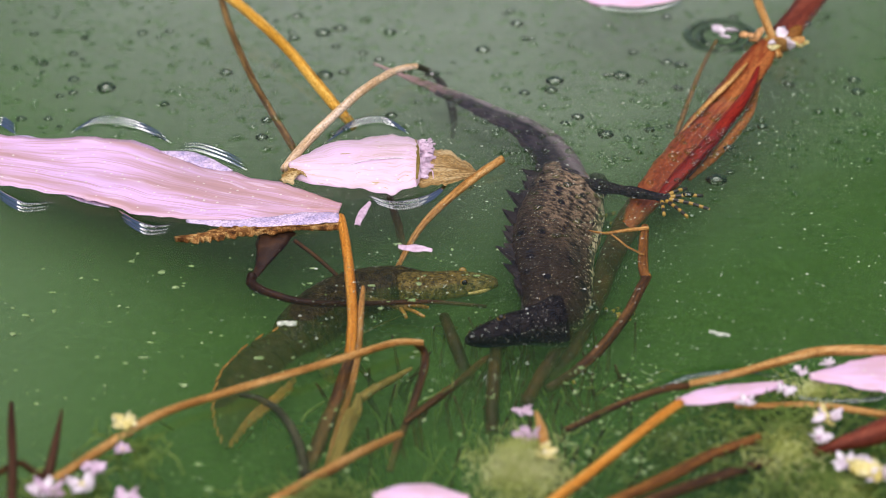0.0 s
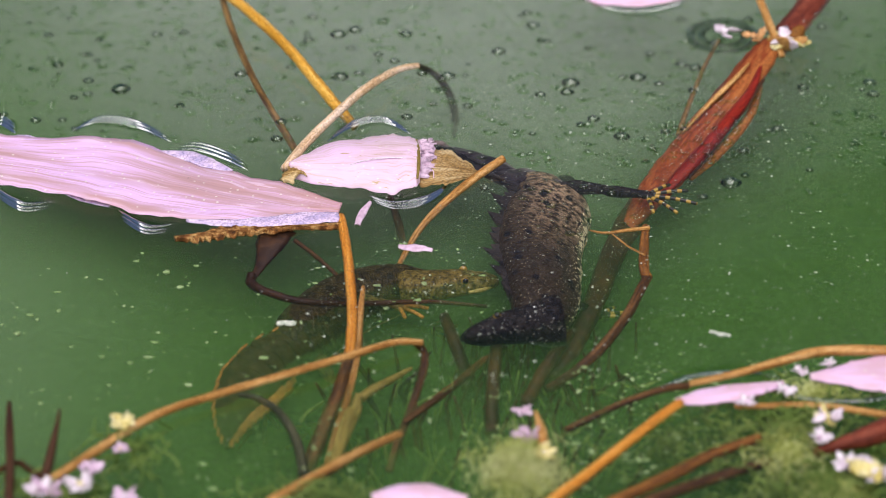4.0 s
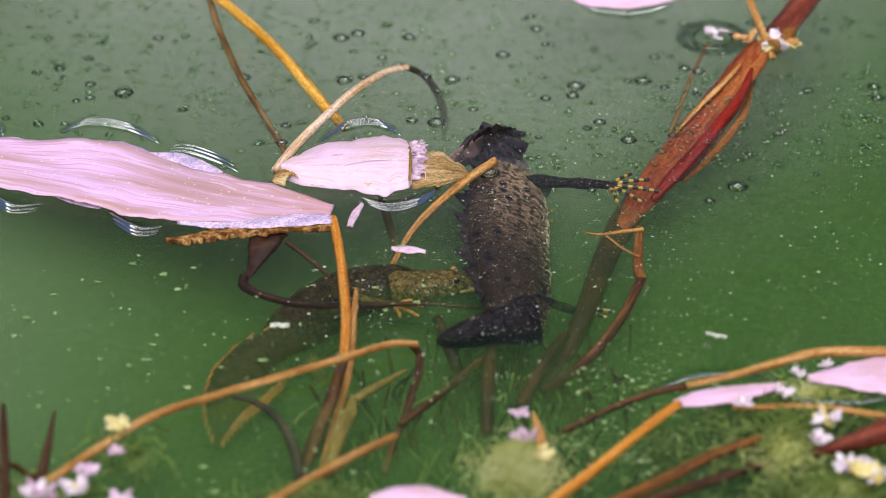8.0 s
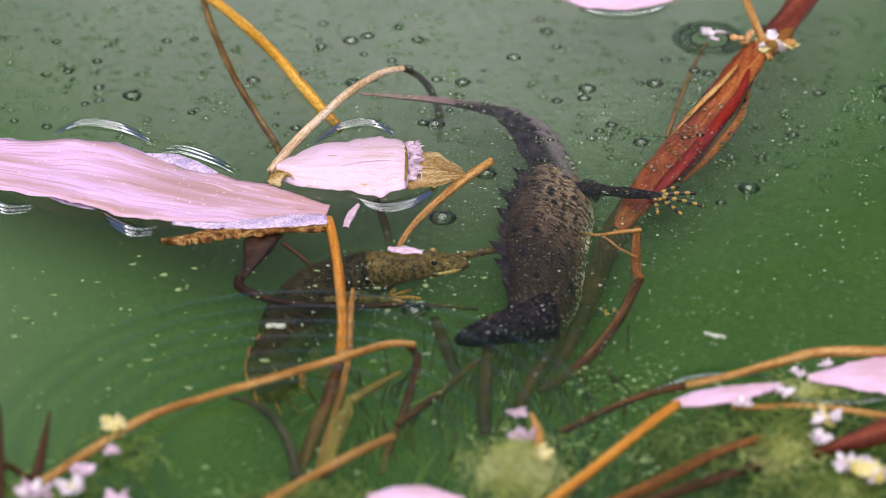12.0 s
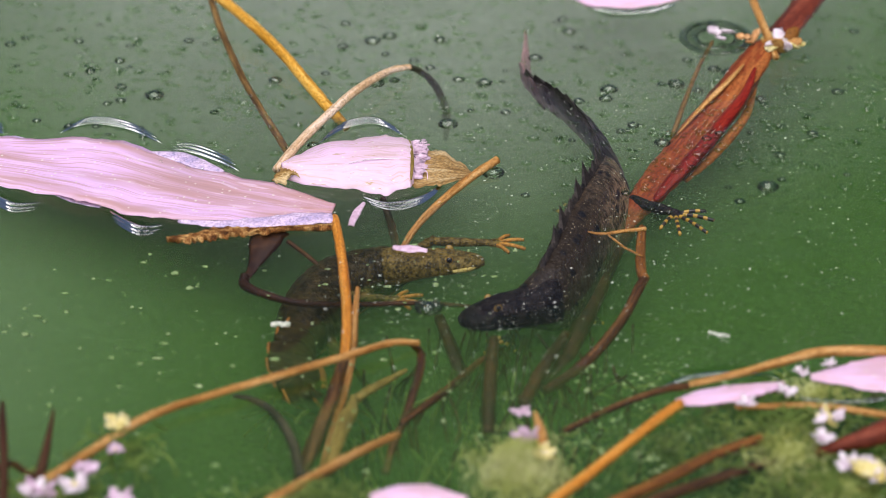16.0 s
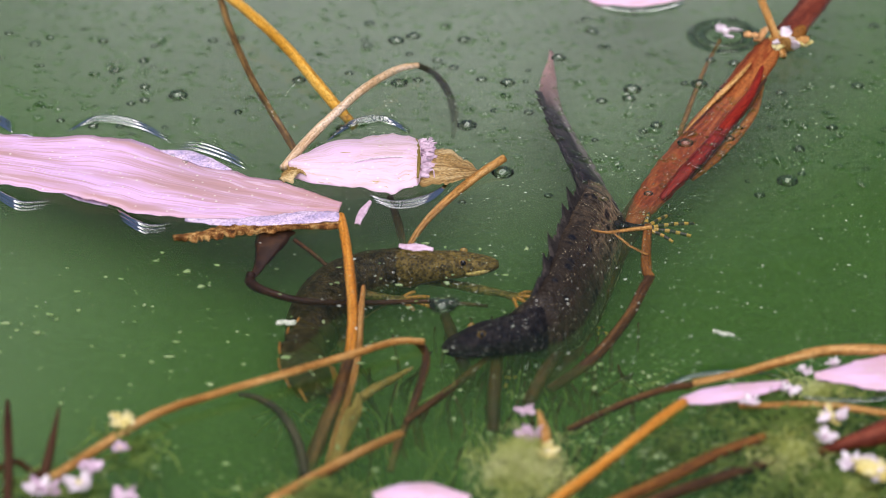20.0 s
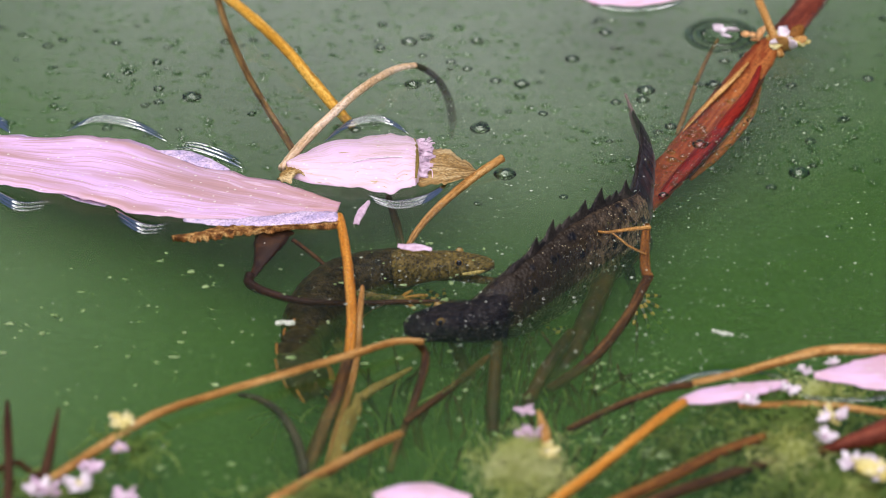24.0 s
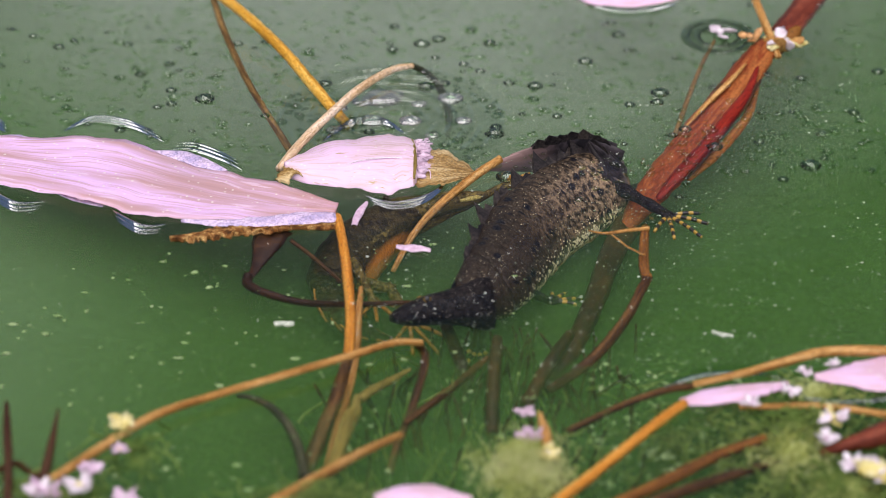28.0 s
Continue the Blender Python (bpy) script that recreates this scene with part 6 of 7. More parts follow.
def male_rows():
    k = male.key
    k(0, 66, 68, ((0.007, -0.0301, -0.0071), (0.0238, -0.0244, -0.0076), (0.0289, -0.0128, -0.0086), (0.0295, 0.0158, -0.0097), (0.0344, 0.0464, -0.0095), (0.0278, 0.0699, -0.008), (0.0136, 0.0823, -0.006), (-0.0008, 0.0934, -0.005), (-0.0162, 0.104, -0.004)),
      ((0.044, -0.0026, -0.02), None, (0.0618, 0.0339, -0.005), None))
    k(1, 66, 68, ((0.0067, -0.0302, -0.0071), (0.0237, -0.0245, -0.0076), (0.0291, -0.0128, -0.0086), (0.03, 0.0157, -0.0097), (0.0353, 0.0463, -0.0095), (0.0284, 0.0673, -0.008), (0.015, 0.0805, -0.006), (0.0006, 0.0916, -0.005), (-0.0181, 0.1051, -0.004)),
      ((0.0443, -0.0026, -0.02), None, (0.0624, 0.0336, -0.005), None))
    k(2, 66, 68, ((0.0069, -0.0302, -0.0071), (0.0236, -0.0246, -0.0076), (0.0287, -0.0129, -0.0086), (0.0296, 0.0156, -0.0097), (0.0345, 0.0453, -0.0095), (0.0249, 0.0629, -0.008), (0.0132, 0.0763, -0.006), (0.0012, 0.0872, -0.005), (-0.0119, 0.1109, -0.004)),
      ((0.0437, -0.0026, -0.02), None, (0.0615, 0.0344, -0.005), None))
    k(2.5, 67, 68, ((0.0074, -0.0299, -0.0071), (0.0236, -0.0243, -0.0076), (0.0283, -0.0129, -0.0086), (0.0286, 0.0156, -0.0097), (0.0325, 0.0441, -0.0095), (0.0299, 0.0525, -0.008), (0.0185, 0.0601, -0.006), (0.0018, 0.0771, -0.005), (-0.0115, 0.0991, -0.004)),
      ((0.0437, -0.0026, -0.02), None, (0.0603, 0.0347, -0.005), None))
    k(3, 68, 68, ((0.0078, -0.0297, -0.0071), (0.0236, -0.024, -0.0076), (0.0278, -0.0128, -0.0086), (0.0277, 0.0157, -0.0097), (0.0308, 0.0432, -0.0095), (0.0184, 0.0528, -0.008), (0.0043, 0.0626, -0.006), (-0.0084, 0.0778, -0.005), (-0.0151, 0.0995, -0.004)),
      ((0.0437, -0.0026, -0.02), None, (0.0591, 0.035, -0.005), None))
    k(3.3, 68, 68, ((0.0075, -0.0294, -0.0071), (0.0232, -0.024, -0.0076), (0.0272, -0.0128, -0.0086), (0.0271, 0.0157, -0.0097), (0.0298, 0.0424, -0.0095), (0.0254, 0.0498, -0.008), (0.0134, 0.0516, -0.006), (-0.006, 0.0659, -0.005), (-0.015, 0.0901, -0.004)),
      ((0.0434, -0.0026, -0.02), None, (0.0586, 0.035, -0.005), None))
    k(3.5, 68, 68, ((0.0074, -0.0291, -0.0071), (0.0229, -0.024, -0.0076), (0.0267, -0.0128, -0.0086), (0.0267, 0.0157, -0.0097), (0.0292, 0.0418, -0.0095), (0.016, 0.0489, -0.008), (0.0019, 0.0606, -0.009), (-0.0077, 0.0728, -0.012), (-0.0158, 0.0831, -0.014)),
      ((0.0432, -0.0026, -0.02), None, (0.0583, 0.035, -0.005), None))
    k(5.5, 66, 26, ((0.0058, -0.0285, -0.0071), (0.0199, -0.024, -0.0076), (0.0246, -0.0131, -0.0086), (0.0237, 0.0163, -0.0097), (0.0289, 0.0485, -0.0095), (0.0268, 0.0606, -0.008), (0.0198, 0.0646, -0.006), (0.0111, 0.0598, -0.005), (0.0033, 0.0581, -0.008)),
      ((0.0415, -0.0019, -0.02), None, (0.0556, 0.0374, -0.005), None))
    k(6, 66, 26, ((0.0053, -0.0296, -0.0071), (0.0193, -0.0244, -0.0076), (0.0236, -0.0136, -0.0086), (0.0227, 0.0164, -0.0097), (0.0252, 0.0485, -0.0095), (0.0231, 0.0637, -0.008), (0.0137, 0.0672, -0.006), (0.0035, 0.0636, -0.005), (-0.0036, 0.06, -0.004)),
      ((0.0427, -0.0018, -0.02), None, (0.0557, 0.0375, -0.005), None))
    k(7, 66, 26, ((0.0034, -0.0293, -0.0071), (0.0167, -0.0242, -0.0076), (0.0206, -0.0134, -0.0086), (0.0192, 0.0166, -0.0097), (0.0207, 0.0494, -0.0095), (0.0182, 0.0652, -0.008), (0.0111, 0.0649, -0.006), (0.004, 0.0601, -0.005), (-0.002, 0.0553, -0.004)),
      ((0.0412, -0.0016, -0.02), None, (0.0508, 0.0402, -0.004), None))
    k(8, 66, 26, ((0.0034, -0.0291, -0.0071), (0.0163, -0.024, -0.0076), (0.02, -0.0132, -0.0086), (0.0191, 0.0168, -0.0097), (0.0204, 0.0496, -0.0095), (0.0192, 0.0648, -0.008), (0.0125, 0.0639, -0.006), (0.0065, 0.0566, -0.005), (0.0015, 0.0555, -0.008)),
      ((0.0425, -0.0014, -0.02), None, (0.0534, 0.0398, -0.004), None))
    k(9, 66, 26, ((0.0053, -0.0289, -0.0071), (0.0181, -0.0239, -0.0076), (0.0232, -0.013, -0.0086), (0.0225, 0.0155, -0.0097), (0.0244, 0.0461, -0.0095), (0.0216, 0.0619, -0.008), (0.0138, 0.0634, -0.006), (0.0079, 0.0556, -0.005), (0.0035, 0.0527, -0.008)),
      ((0.0435, -0.0012, -0.02), None, (0.0533, 0.0399, -0.004), None))
    k(10, 64, 30, ((0.0065, -0.0283, -0.0071), (0.0205, -0.0237, -0.0076), (0.0255, -0.0123, -0.0086), (0.0253, 0.0172, -0.0097), (0.0288, 0.0479, -0.0095), (0.0255, 0.0637, -0.008), (0.018, 0.0671, -0.006), (0.0109, 0.0619, -0.005), (0.0019, 0.0568, -0.004)),
      ((0.0426, -0.0004, -0.02), None, (0.0541, 0.0357, -0.004), None))
    k(11, 62, 66, ((0.0062, -0.0283, -0.0071), (0.0206, -0.0232, -0.0076), (0.0253, -0.0123, -0.0086), (0.0267, 0.0172, -0.0097), (0.0321, 0.048, -0.0095), (0.0305, 0.0669, -0.008), (0.0235, 0.0763, -0.006), (0.0129, 0.0752, -0.005), (0.0002, 0.0647, -0.004)),
      ((0.0427, 0.0002, -0.02), None, (0.0606, 0.0357, -0.004), None))
    k(11.5, 62, 66, ((0.0071, -0.0283, -0.0071), (0.0214, -0.0229, -0.0076), (0.0265, -0.0118, -0.0086), (0.0283, 0.0172, -0.0097), (0.0333, 0.047, -0.0095), (0.03, 0.0679, -0.008), (0.0216, 0.0782, -0.006), (0.004, 0.0825, -0.005), (-0.0111, 0.0747, -0.004)),
      ((0.0429, -0.0001, -0.02), None, (0.0605, 0.0354, -0.004), None))
    k(12, 62, 66, ((0.0081, -0.0284, -0.0071), (0.0221, -0.0227, -0.0076), (0.0276, -0.0115, -0.0086), (0.03, 0.0172, -0.0097), (0.0345, 0.0464, -0.0095), (0.0315, 0.0654, -0.008), (0.0241, 0.0802, -0.006), (0.006, 0.088, -0.005), (-0.0162, 0.0907, -0.004)),
      ((0.0431, -0.0004, -0.02), None, (0.0605, 0.035, -0.004), None))
    k(12.5, 56, 66, ((0.0091, -0.0262, -0.0071), (0.0221, -0.0222, -0.0076), (0.0276, -0.0115, -0.0086), (0.03, 0.0172, -0.0097), (0.0356, 0.048, -0.0095), (0.0326, 0.0701, -0.008), (0.021, 0.0856, -0.006), (0.0085, 0.0968, -0.005), (-0.0042, 0.1065, -0.004)),
      ((0.0431, -0.0004, -0.02), None, (0.0604, 0.0341, -0.004), None))
    k(14.5, 22, 22, ((0.012, -0.0212, -0.0071), (0.0226, -0.0177, -0.0076), (0.0273, -0.0092, -0.0086), (0.0353, 0.0167, -0.0097), (0.0422, 0.049, -0.0095), (0.0454, 0.0727, -0.008), (0.0419, 0.0899, -0.006), (0.0328, 0.1045, -0.005), (0.0187, 0.1227, -0.004)),
      ((0.0427, -0.0008, -0.02), None, (0.0612, 0.0324, -0.005), (0.0294, 0.0346, -0.012)))
    k(15, 20, 22, ((0.01, -0.0213, -0.0071), (0.0225, -0.0172, -0.0076), (0.0294, -0.0084, -0.0086), (0.0371, 0.0196, -0.0097), (0.0436, 0.049, -0.0095), (0.0461, 0.0742, -0.008), (0.0444, 0.0931, -0.006), (0.0377, 0.1077, -0.005), (0.0277, 0.1244, -0.004)),
      ((0.0426, -0.0009, -0.02), None, (0.0612, 0.0288, -0.005), (0.0259, 0.0329, -0.011)))
    k(15.5, 20, 22, ((0.0102, -0.0208, -0.0071), (0.0223, -0.0167, -0.0076), (0.0304, -0.0079, -0.0086), (0.0386, 0.0195, -0.0097), (0.0455, 0.0473, -0.0095), (0.0456, 0.0709, -0.008), (0.0399, 0.0881, -0.006), (0.0308, 0.1042, -0.005), (0.0223, 0.1191, -0.004)),
      ((0.0409, 0, -0.022), None, (0.0621, 0.0285, -0.005), (0.0299, 0.0377, -0.014)))
    k(16, 20, 22, ((0.0101, -0.0202, -0.0071), (0.0219, -0.0161, -0.0076), (0.031, -0.0075, -0.0086), (0.0401, 0.0193, -0.0097), (0.0472, 0.0456, -0.0095), (0.0449, 0.0676, -0.008), (0.036, 0.0847, -0.006), (0.0265, 0.099, -0.005), (0.0257, 0.1229, -0.004)),
      ((0.0383, 0.001, -0.024), None, (0.0631, 0.0275, -0.005), None))
    k(16.5, 15, 22, ((0.0097, -0.019, -0.007), (0.0216, -0.0146, -0.0075), (0.0307, -0.0049, -0.0085), (0.0397, 0.0206, -0.0096), (0.0467, 0.0469, -0.0094), (0.0411, 0.0659, -0.0079), (0.0289, 0.0781, -0.0059), (0.0172, 0.0859, -0.0049), (0.0086, 0.1086, -0.0039)),
      ((0.0318, -0.0005, -0.024), None, (0.0625, 0.0261, -0.005), (0.0303, 0.0375, -0.014)))
    k(17, 10, 48, ((0.0095, -0.0177, -0.007), (0.0213, -0.0122, -0.0075), (0.0305, -0.0022, -0.0085), (0.0394, 0.0219, -0.0096), (0.0464, 0.0483, -0.0094), (0.0425, 0.0704, -0.0079), (0.0326, 0.0827, -0.0059), (0.016, 0.0864, -0.0049), (-0.0205, 0.0919, -0.0039)),
      ((0.0269, -0.0037, -0.022), (0.0105, 0.0009, -0.02), (0.0621, 0.024, -0.005), (0.0252, 0.0295, -0.01)))
    k(17.2, 10, 48, ((0.01, -0.0178, -0.007), (0.0216, -0.0125, -0.0075), (0.0298, -0.0031, -0.0085), (0.0389, 0.0224, -0.0096), (0.0458, 0.0495, -0.0094), (0.0422, 0.0647, -0.0079), (0.0318, 0.0852, -0.0059), (0.0105, 0.0963, -0.0049), (-0.0198, 0.0935, -0.0039)),
      ((0.0265, -0.0043, -0.022), (0.0102, 0.0009, -0.02), (0.0621, 0.0236, -0.005), (0.0257, 0.0295, -0.01)))
    k(17.4, 10, 48, ((0.0106, -0.0175, -0.007), (0.0218, -0.0129, -0.0075), (0.0291, -0.004, -0.0085), (0.0384, 0.023, -0.0096), (0.0451, 0.0506, -0.0094), (0.0397, 0.0616, -0.0079), (0.0267, 0.0756, -0.0059), (0.0141, 0.0995, -0.0049), (-0.0012, 0.1133, -0.0039)),
      ((0.0262, -0.0049, -0.022), (0.0098, 0.0008, -0.02), (0.0622, 0.0232, -0.005), (0.0263, 0.0295, -0.01)))
    k(17.5, 10, 48, ((0.0108, -0.0176, -0.007), (0.0219, -0.0129, -0.0075), (0.0288, -0.0043, -0.0085), (0.0381, 0.0232, -0.0096), (0.0448, 0.0512, -0.0094), (0.0389, 0.0665, -0.0079), (0.0252, 0.0762, -0.0059), (0.0119, 0.092, -0.0049), (0.0145, 0.12, -0.0039)),
      ((0.026, -0.0052, -0.022), (0.0096, 0.0008, -0.02), (0.0622, 0.023, -0.005), (0.0266, 0.0295, -0.01)))
    k(17.6, 10, 48, ((0.0099, -0.0181, -0.007), (0.0212, -0.0132, -0.0075), (0.0289, -0.0046, -0.0085), (0.0387, 0.0223, -0.0096), (0.046, 0.0494, -0.0094), (0.0449, 0.0624, -0.0079), (0.0329, 0.0705, -0.0059), (0.011, 0.0791, -0.0049), (0.0016, 0.1042, -0.0039)),
      ((0.0258, -0.0056, -0.022), (0.0085, 0.0008, -0.02), (0.0624, 0.0223, -0.0052), (0.0263, 0.0294, -0.0096)))
    k(17.7, 10, 48, ((0.009, -0.0187, -0.007), (0.0204, -0.0135, -0.0075), (0.029, -0.0046, -0.0085), (0.0392, 0.0214, -0.0096), (0.0472, 0.0478, -0.0094), (0.0473, 0.0578, -0.0079), (0.0392, 0.0742, -0.0059), (0.011, 0.0775, -0.0049), (-0.0088, 0.1042, -0.0039)),
      ((0.0255, -0.006, -0.022), (0.0074, 0.0008, -0.02), (0.0626, 0.0215, -0.0054), (0.0261, 0.0294, -0.0092)))
    k(17.8, 10, 48, ((0.0081, -0.019, -0.007), (0.0197, -0.0138, -0.0075), (0.0292, -0.0049, -0.0085), (0.0398, 0.0205, -0.0096), (0.0483, 0.046, -0.0094), (0.0515, 0.0578, -0.0079), (0.0476, 0.0755, -0.0059), (0.0235, 0.0769, -0.0049), (-0.0124, 0.0827, -0.0039)),
      ((0.0253, -0.0064, -0.022), (0.0063, 0.0007, -0.02), (0.0628, 0.0208, -0.0056), (0.0259, 0.0293, -0.0088)))
    k(17.9, 10, 48, ((0.0072, -0.0196, -0.007), (0.0189, -0.0141, -0.0075), (0.0293, -0.005, -0.0085), (0.0404, 0.0196, -0.0096), (0.0495, 0.0444, -0.0094), (0.0535, 0.0577, -0.0079), (0.05, 0.0777, -0.0059), (0.0249, 0.0819, -0.0049), (-0.0051, 0.0737, -0.0039)),
      ((0.0251, -0.0068, -0.022), (0.0051, 0.0007, -0.02), (0.063, 0.0201, -0.0058), (0.0256, 0.0293, -0.0084)))
    k(18, 10, 48, ((0.0063, -0.0202, -0.007), (0.0182, -0.0144, -0.0075), (0.0294, -0.0053, -0.0085), (0.0409, 0.0187, -0.0096), (0.0506, 0.0426, -0.0094), (0.0538, 0.0654, -0.0079), (0.0491, 0.0856, -0.0059), (0.0325, 0.0903, -0.0049), (0.0038, 0.0646, -0.0039)),
      ((0.0248, -0.0072, -0.022), (0.004, 0.0007, -0.02), (0.0632, 0.0193, -0.006), (0.0254, 0.0293, -0.008)))
    k(18.1, 10.4, 48, ((0.0067, -0.0202, -0.007), (0.0183, -0.0147, -0.0075), (0.0291, -0.0059, -0.0085), (0.0412, 0.0181, -0.0096), (0.0513, 0.042, -0.0094), (0.0552, 0.0645, -0.0079), (0.0474, 0.0856, -0.0059), (0.0301, 0.0892, -0.0049), (0.0148, 0.0744, -0.0039)),
      ((0.0258, -0.007, -0.022), (0.0039, 0.0002, -0.02), (0.0633, 0.0181, -0.0062), (0.0254, 0.0293, -0.008)))
    k(18.2, 10.8, 48, ((0.007, -0.0202, -0.0069), (0.0184, -0.015, -0.0074), (0.0289, -0.0067, -0.0084), (0.0413, 0.0175, -0.0095), (0.052, 0.0411, -0.0093), (0.0542, 0.0644, -0.0078), (0.0442, 0.0856, -0.0058), (0.0315, 0.098, -0.0048), (0.0176, 0.0868, -0.0038)),
      ((0.0267, -0.0068, -0.022), (0.0038, -0.0003, -0.02), (0.0634, 0.0168, -0.0064), (0.0253, 0.0292, -0.008)))
    k(18.3, 11.2, 48, ((0.0074, -0.02, -0.0069), (0.0185, -0.0153, -0.0074), (0.0286, -0.0073, -0.0084), (0.0415, 0.0169, -0.0095), (0.0528, 0.0404, -0.0093), (0.0546, 0.0607, -0.0078), (0.0469, 0.0811, -0.0058), (0.0386, 0.1012, -0.0048), (0.0276, 0.1047, -0.0038)),
      ((0.0276, -0.0066, -0.022), (0.0036, -0.0007, -0.02), (0.0634, 0.0156, -0.0066), None))
    k(18.4, 11.6, 44, ((0.0077, -0.02, -0.0069), (0.0186, -0.0156, -0.0074), (0.0284, -0.0082, -0.0084), (0.0416, 0.0163, -0.0095), (0.0535, 0.0395, -0.0093), (0.0525, 0.0613, -0.0078), (0.0442, 0.0753, -0.0058), (0.037, 0.095, -0.0048), (0.0407, 0.112, -0.0038)),
      ((0.0286, -0.0064, -0.022), (0.0035, -0.0012, -0.02), (0.0635, 0.0143, -0.0068), None))
    k(18.5, 12, 44, ((0.0081, -0.02, -0.0069), (0.0187, -0.0159, -0.0074), (0.028, -0.0087, -0.0084), (0.0419, 0.0157, -0.0095), (0.0542, 0.0389, -0.0093), (0.0541, 0.056, -0.0078), (0.0475, 0.0696, -0.0058), (0.0359, 0.0869, -0.0048), (0.0427, 0.1163, -0.0038)),
      ((0.0295, -0.0062, -0.022), (0.0034, -0.0017, -0.02), (0.0636, 0.0131, -0.007), None))
    k(18.7, 12.8, 44, ((0.007, -0.0222, -0.0069), (0.0183, -0.0184, -0.0074), (0.0287, -0.011, -0.0084), (0.0422, 0.0134, -0.0095), (0.0537, 0.0362, -0.0093), (0.056, 0.0499, -0.0078), (0.0506, 0.0702, -0.0058), (0.0365, 0.0907, -0.0048), (0.028, 0.1075, -0.0038)),
      ((0.0312, -0.0056, -0.022), (0.0033, -0.0017, -0.02), (0.0636, 0.0114, -0.0074), None))
    k(19, 14, 44, ((0.0053, -0.0256, -0.0069), (0.0177, -0.022, -0.0074), (0.0296, -0.0144, -0.0084), (0.0427, 0.0098, -0.0095), (0.0529, 0.0322, -0.0093), (0.0532, 0.0483, -0.0078), (0.0439, 0.0639, -0.0058), (0.0346, 0.0787, -0.0048), (0.0395, 0.1012, -0.0038)),
      ((0.0338, -0.0047, -0.022), None, (0.0636, 0.0089, -0.008), None))
    k(19.5, 20, 44, ((0.0021, -0.0306, -0.0069), (0.0146, -0.0265, -0.0074), (0.0271, -0.0187, -0.0084), (0.0398, 0.0097, -0.0095), (0.0489, 0.0341, -0.0093), (0.0464, 0.0511, -0.0078), (0.0367, 0.0677, -0.0058), (0.0276, 0.0834, -0.0048), (0.0256, 0.1043, -0.0038)),
      ((0.0367, -0.0044, -0.024), None, (0.0589, 0.0174, -0.008), None))
    k(20, 28, 44, ((0.0042, -0.0347, -0.0069), (0.0166, -0.0304, -0.0074), (0.0281, -0.0223, -0.0084), (0.0369, 0.0067, -0.0095), (0.0422, 0.0325, -0.0093), (0.0388, 0.051, -0.0078), (0.0338, 0.0692, -0.0058), (0.0299, 0.088, -0.0048), (0.0304, 0.1091, -0.0038)),
      ((0.0383, -0.0067, -0.024), None, (0.0531, 0.0264, -0.01), None))
    k(20.3, 18.4, 20, ((0.0019, -0.0299, -0.0068), (0.014, -0.0264, -0.0073), (0.0256, -0.0178, -0.0083), (0.0372, 0.0084, -0.0094), (0.0475, 0.031, -0.0092), (0.0445, 0.0449, -0.0077), (0.0392, 0.0613, -0.0057), (0.025, 0.0761, -0.0047), (0.0131, 0.106, -0.0037)),
      ((0.0345, -0.006, -0.024), (-0.007, 0.0049, -0.02), (0.0536, 0.0261, -0.0136), None))
    k(20.5, 12, 12, ((0.0002, -0.0268, -0.0068), (0.0123, -0.0238, -0.0073), (0.0239, -0.0148, -0.0083), (0.0374, 0.0094, -0.0094), (0.0509, 0.03, -0.0092), (0.0532, 0.0509, -0.0077), (0.0483, 0.0659, -0.0057), (0.0336, 0.0751, -0.0047), (0.0076, 0.0781, -0.0037)),
      ((0.032, -0.0055, -0.024), (-0.007, 0.0049, -0.02), (0.054, 0.0259, -0.016), None))
    k(20.7, 8.8, 12.8, ((-0.0028, -0.0249, -0.0068), (0.0099, -0.023, -0.0073), (0.0214, -0.014, -0.0083), (0.036, 0.0088, -0.0094), (0.0506, 0.0285, -0.0092), (0.0547, 0.0484, -0.0077), (0.0511, 0.069, -0.0057), (0.0344, 0.0741, -0.0047), (0.0164, 0.0586, -0.0037)),
      ((0.0296, -0.0052, -0.024), (-0.0071, 0.0052, -0.02), (0.0534, 0.0218, -0.0184), None))
    k(21, 4, 14, ((-0.0075, -0.0223, -0.0068), (0.0064, -0.022, -0.0073), (0.0176, -0.0127, -0.0083), (0.0339, 0.0079, -0.0094), (0.0501, 0.0264, -0.0092), (0.0563, 0.0477, -0.0077), (0.0538, 0.0642, -0.0057), (0.0415, 0.0728, -0.0047), (0.0178, 0.0679, -0.0037)),
      ((0.0261, -0.0047, -0.024), (-0.0073, 0.0057, -0.02), (0.0526, 0.0158, -0.022), None))
    k(21.5, 4, 14, ((-0.0053, -0.025, -0.0068), (0.0076, -0.0226, -0.0073), (0.018, -0.0131, -0.0083), (0.0344, 0.0078, -0.0094), (0.0506, 0.0263, -0.0092), (0.0552, 0.0491, -0.0077), (0.053, 0.0632, -0.0057), (0.0447, 0.0717, -0.0047), (0.029, 0.0763, -0.0037)),
      ((0.0264, -0.0048, -0.024), (-0.0066, 0.0056, -0.02), (0.0523, 0.0146, -0.022), None))
    k(23.5, 4, 14, ((-0.0068, -0.0256, -0.0067), (0.0081, -0.0234, -0.0072), (0.0182, -0.0136, -0.0082), (0.0336, 0.0078, -0.0093), (0.0489, 0.0262, -0.0091), (0.0558, 0.0445, -0.0076), (0.0571, 0.0594, -0.0056), (0.0557, 0.0717, -0.0046), (0.0533, 0.0826, -0.0036)),
      ((0.0269, -0.0046, -0.024), (-0.0063, 0.0064, -0.02), (0.0519, 0.013, -0.022), None))
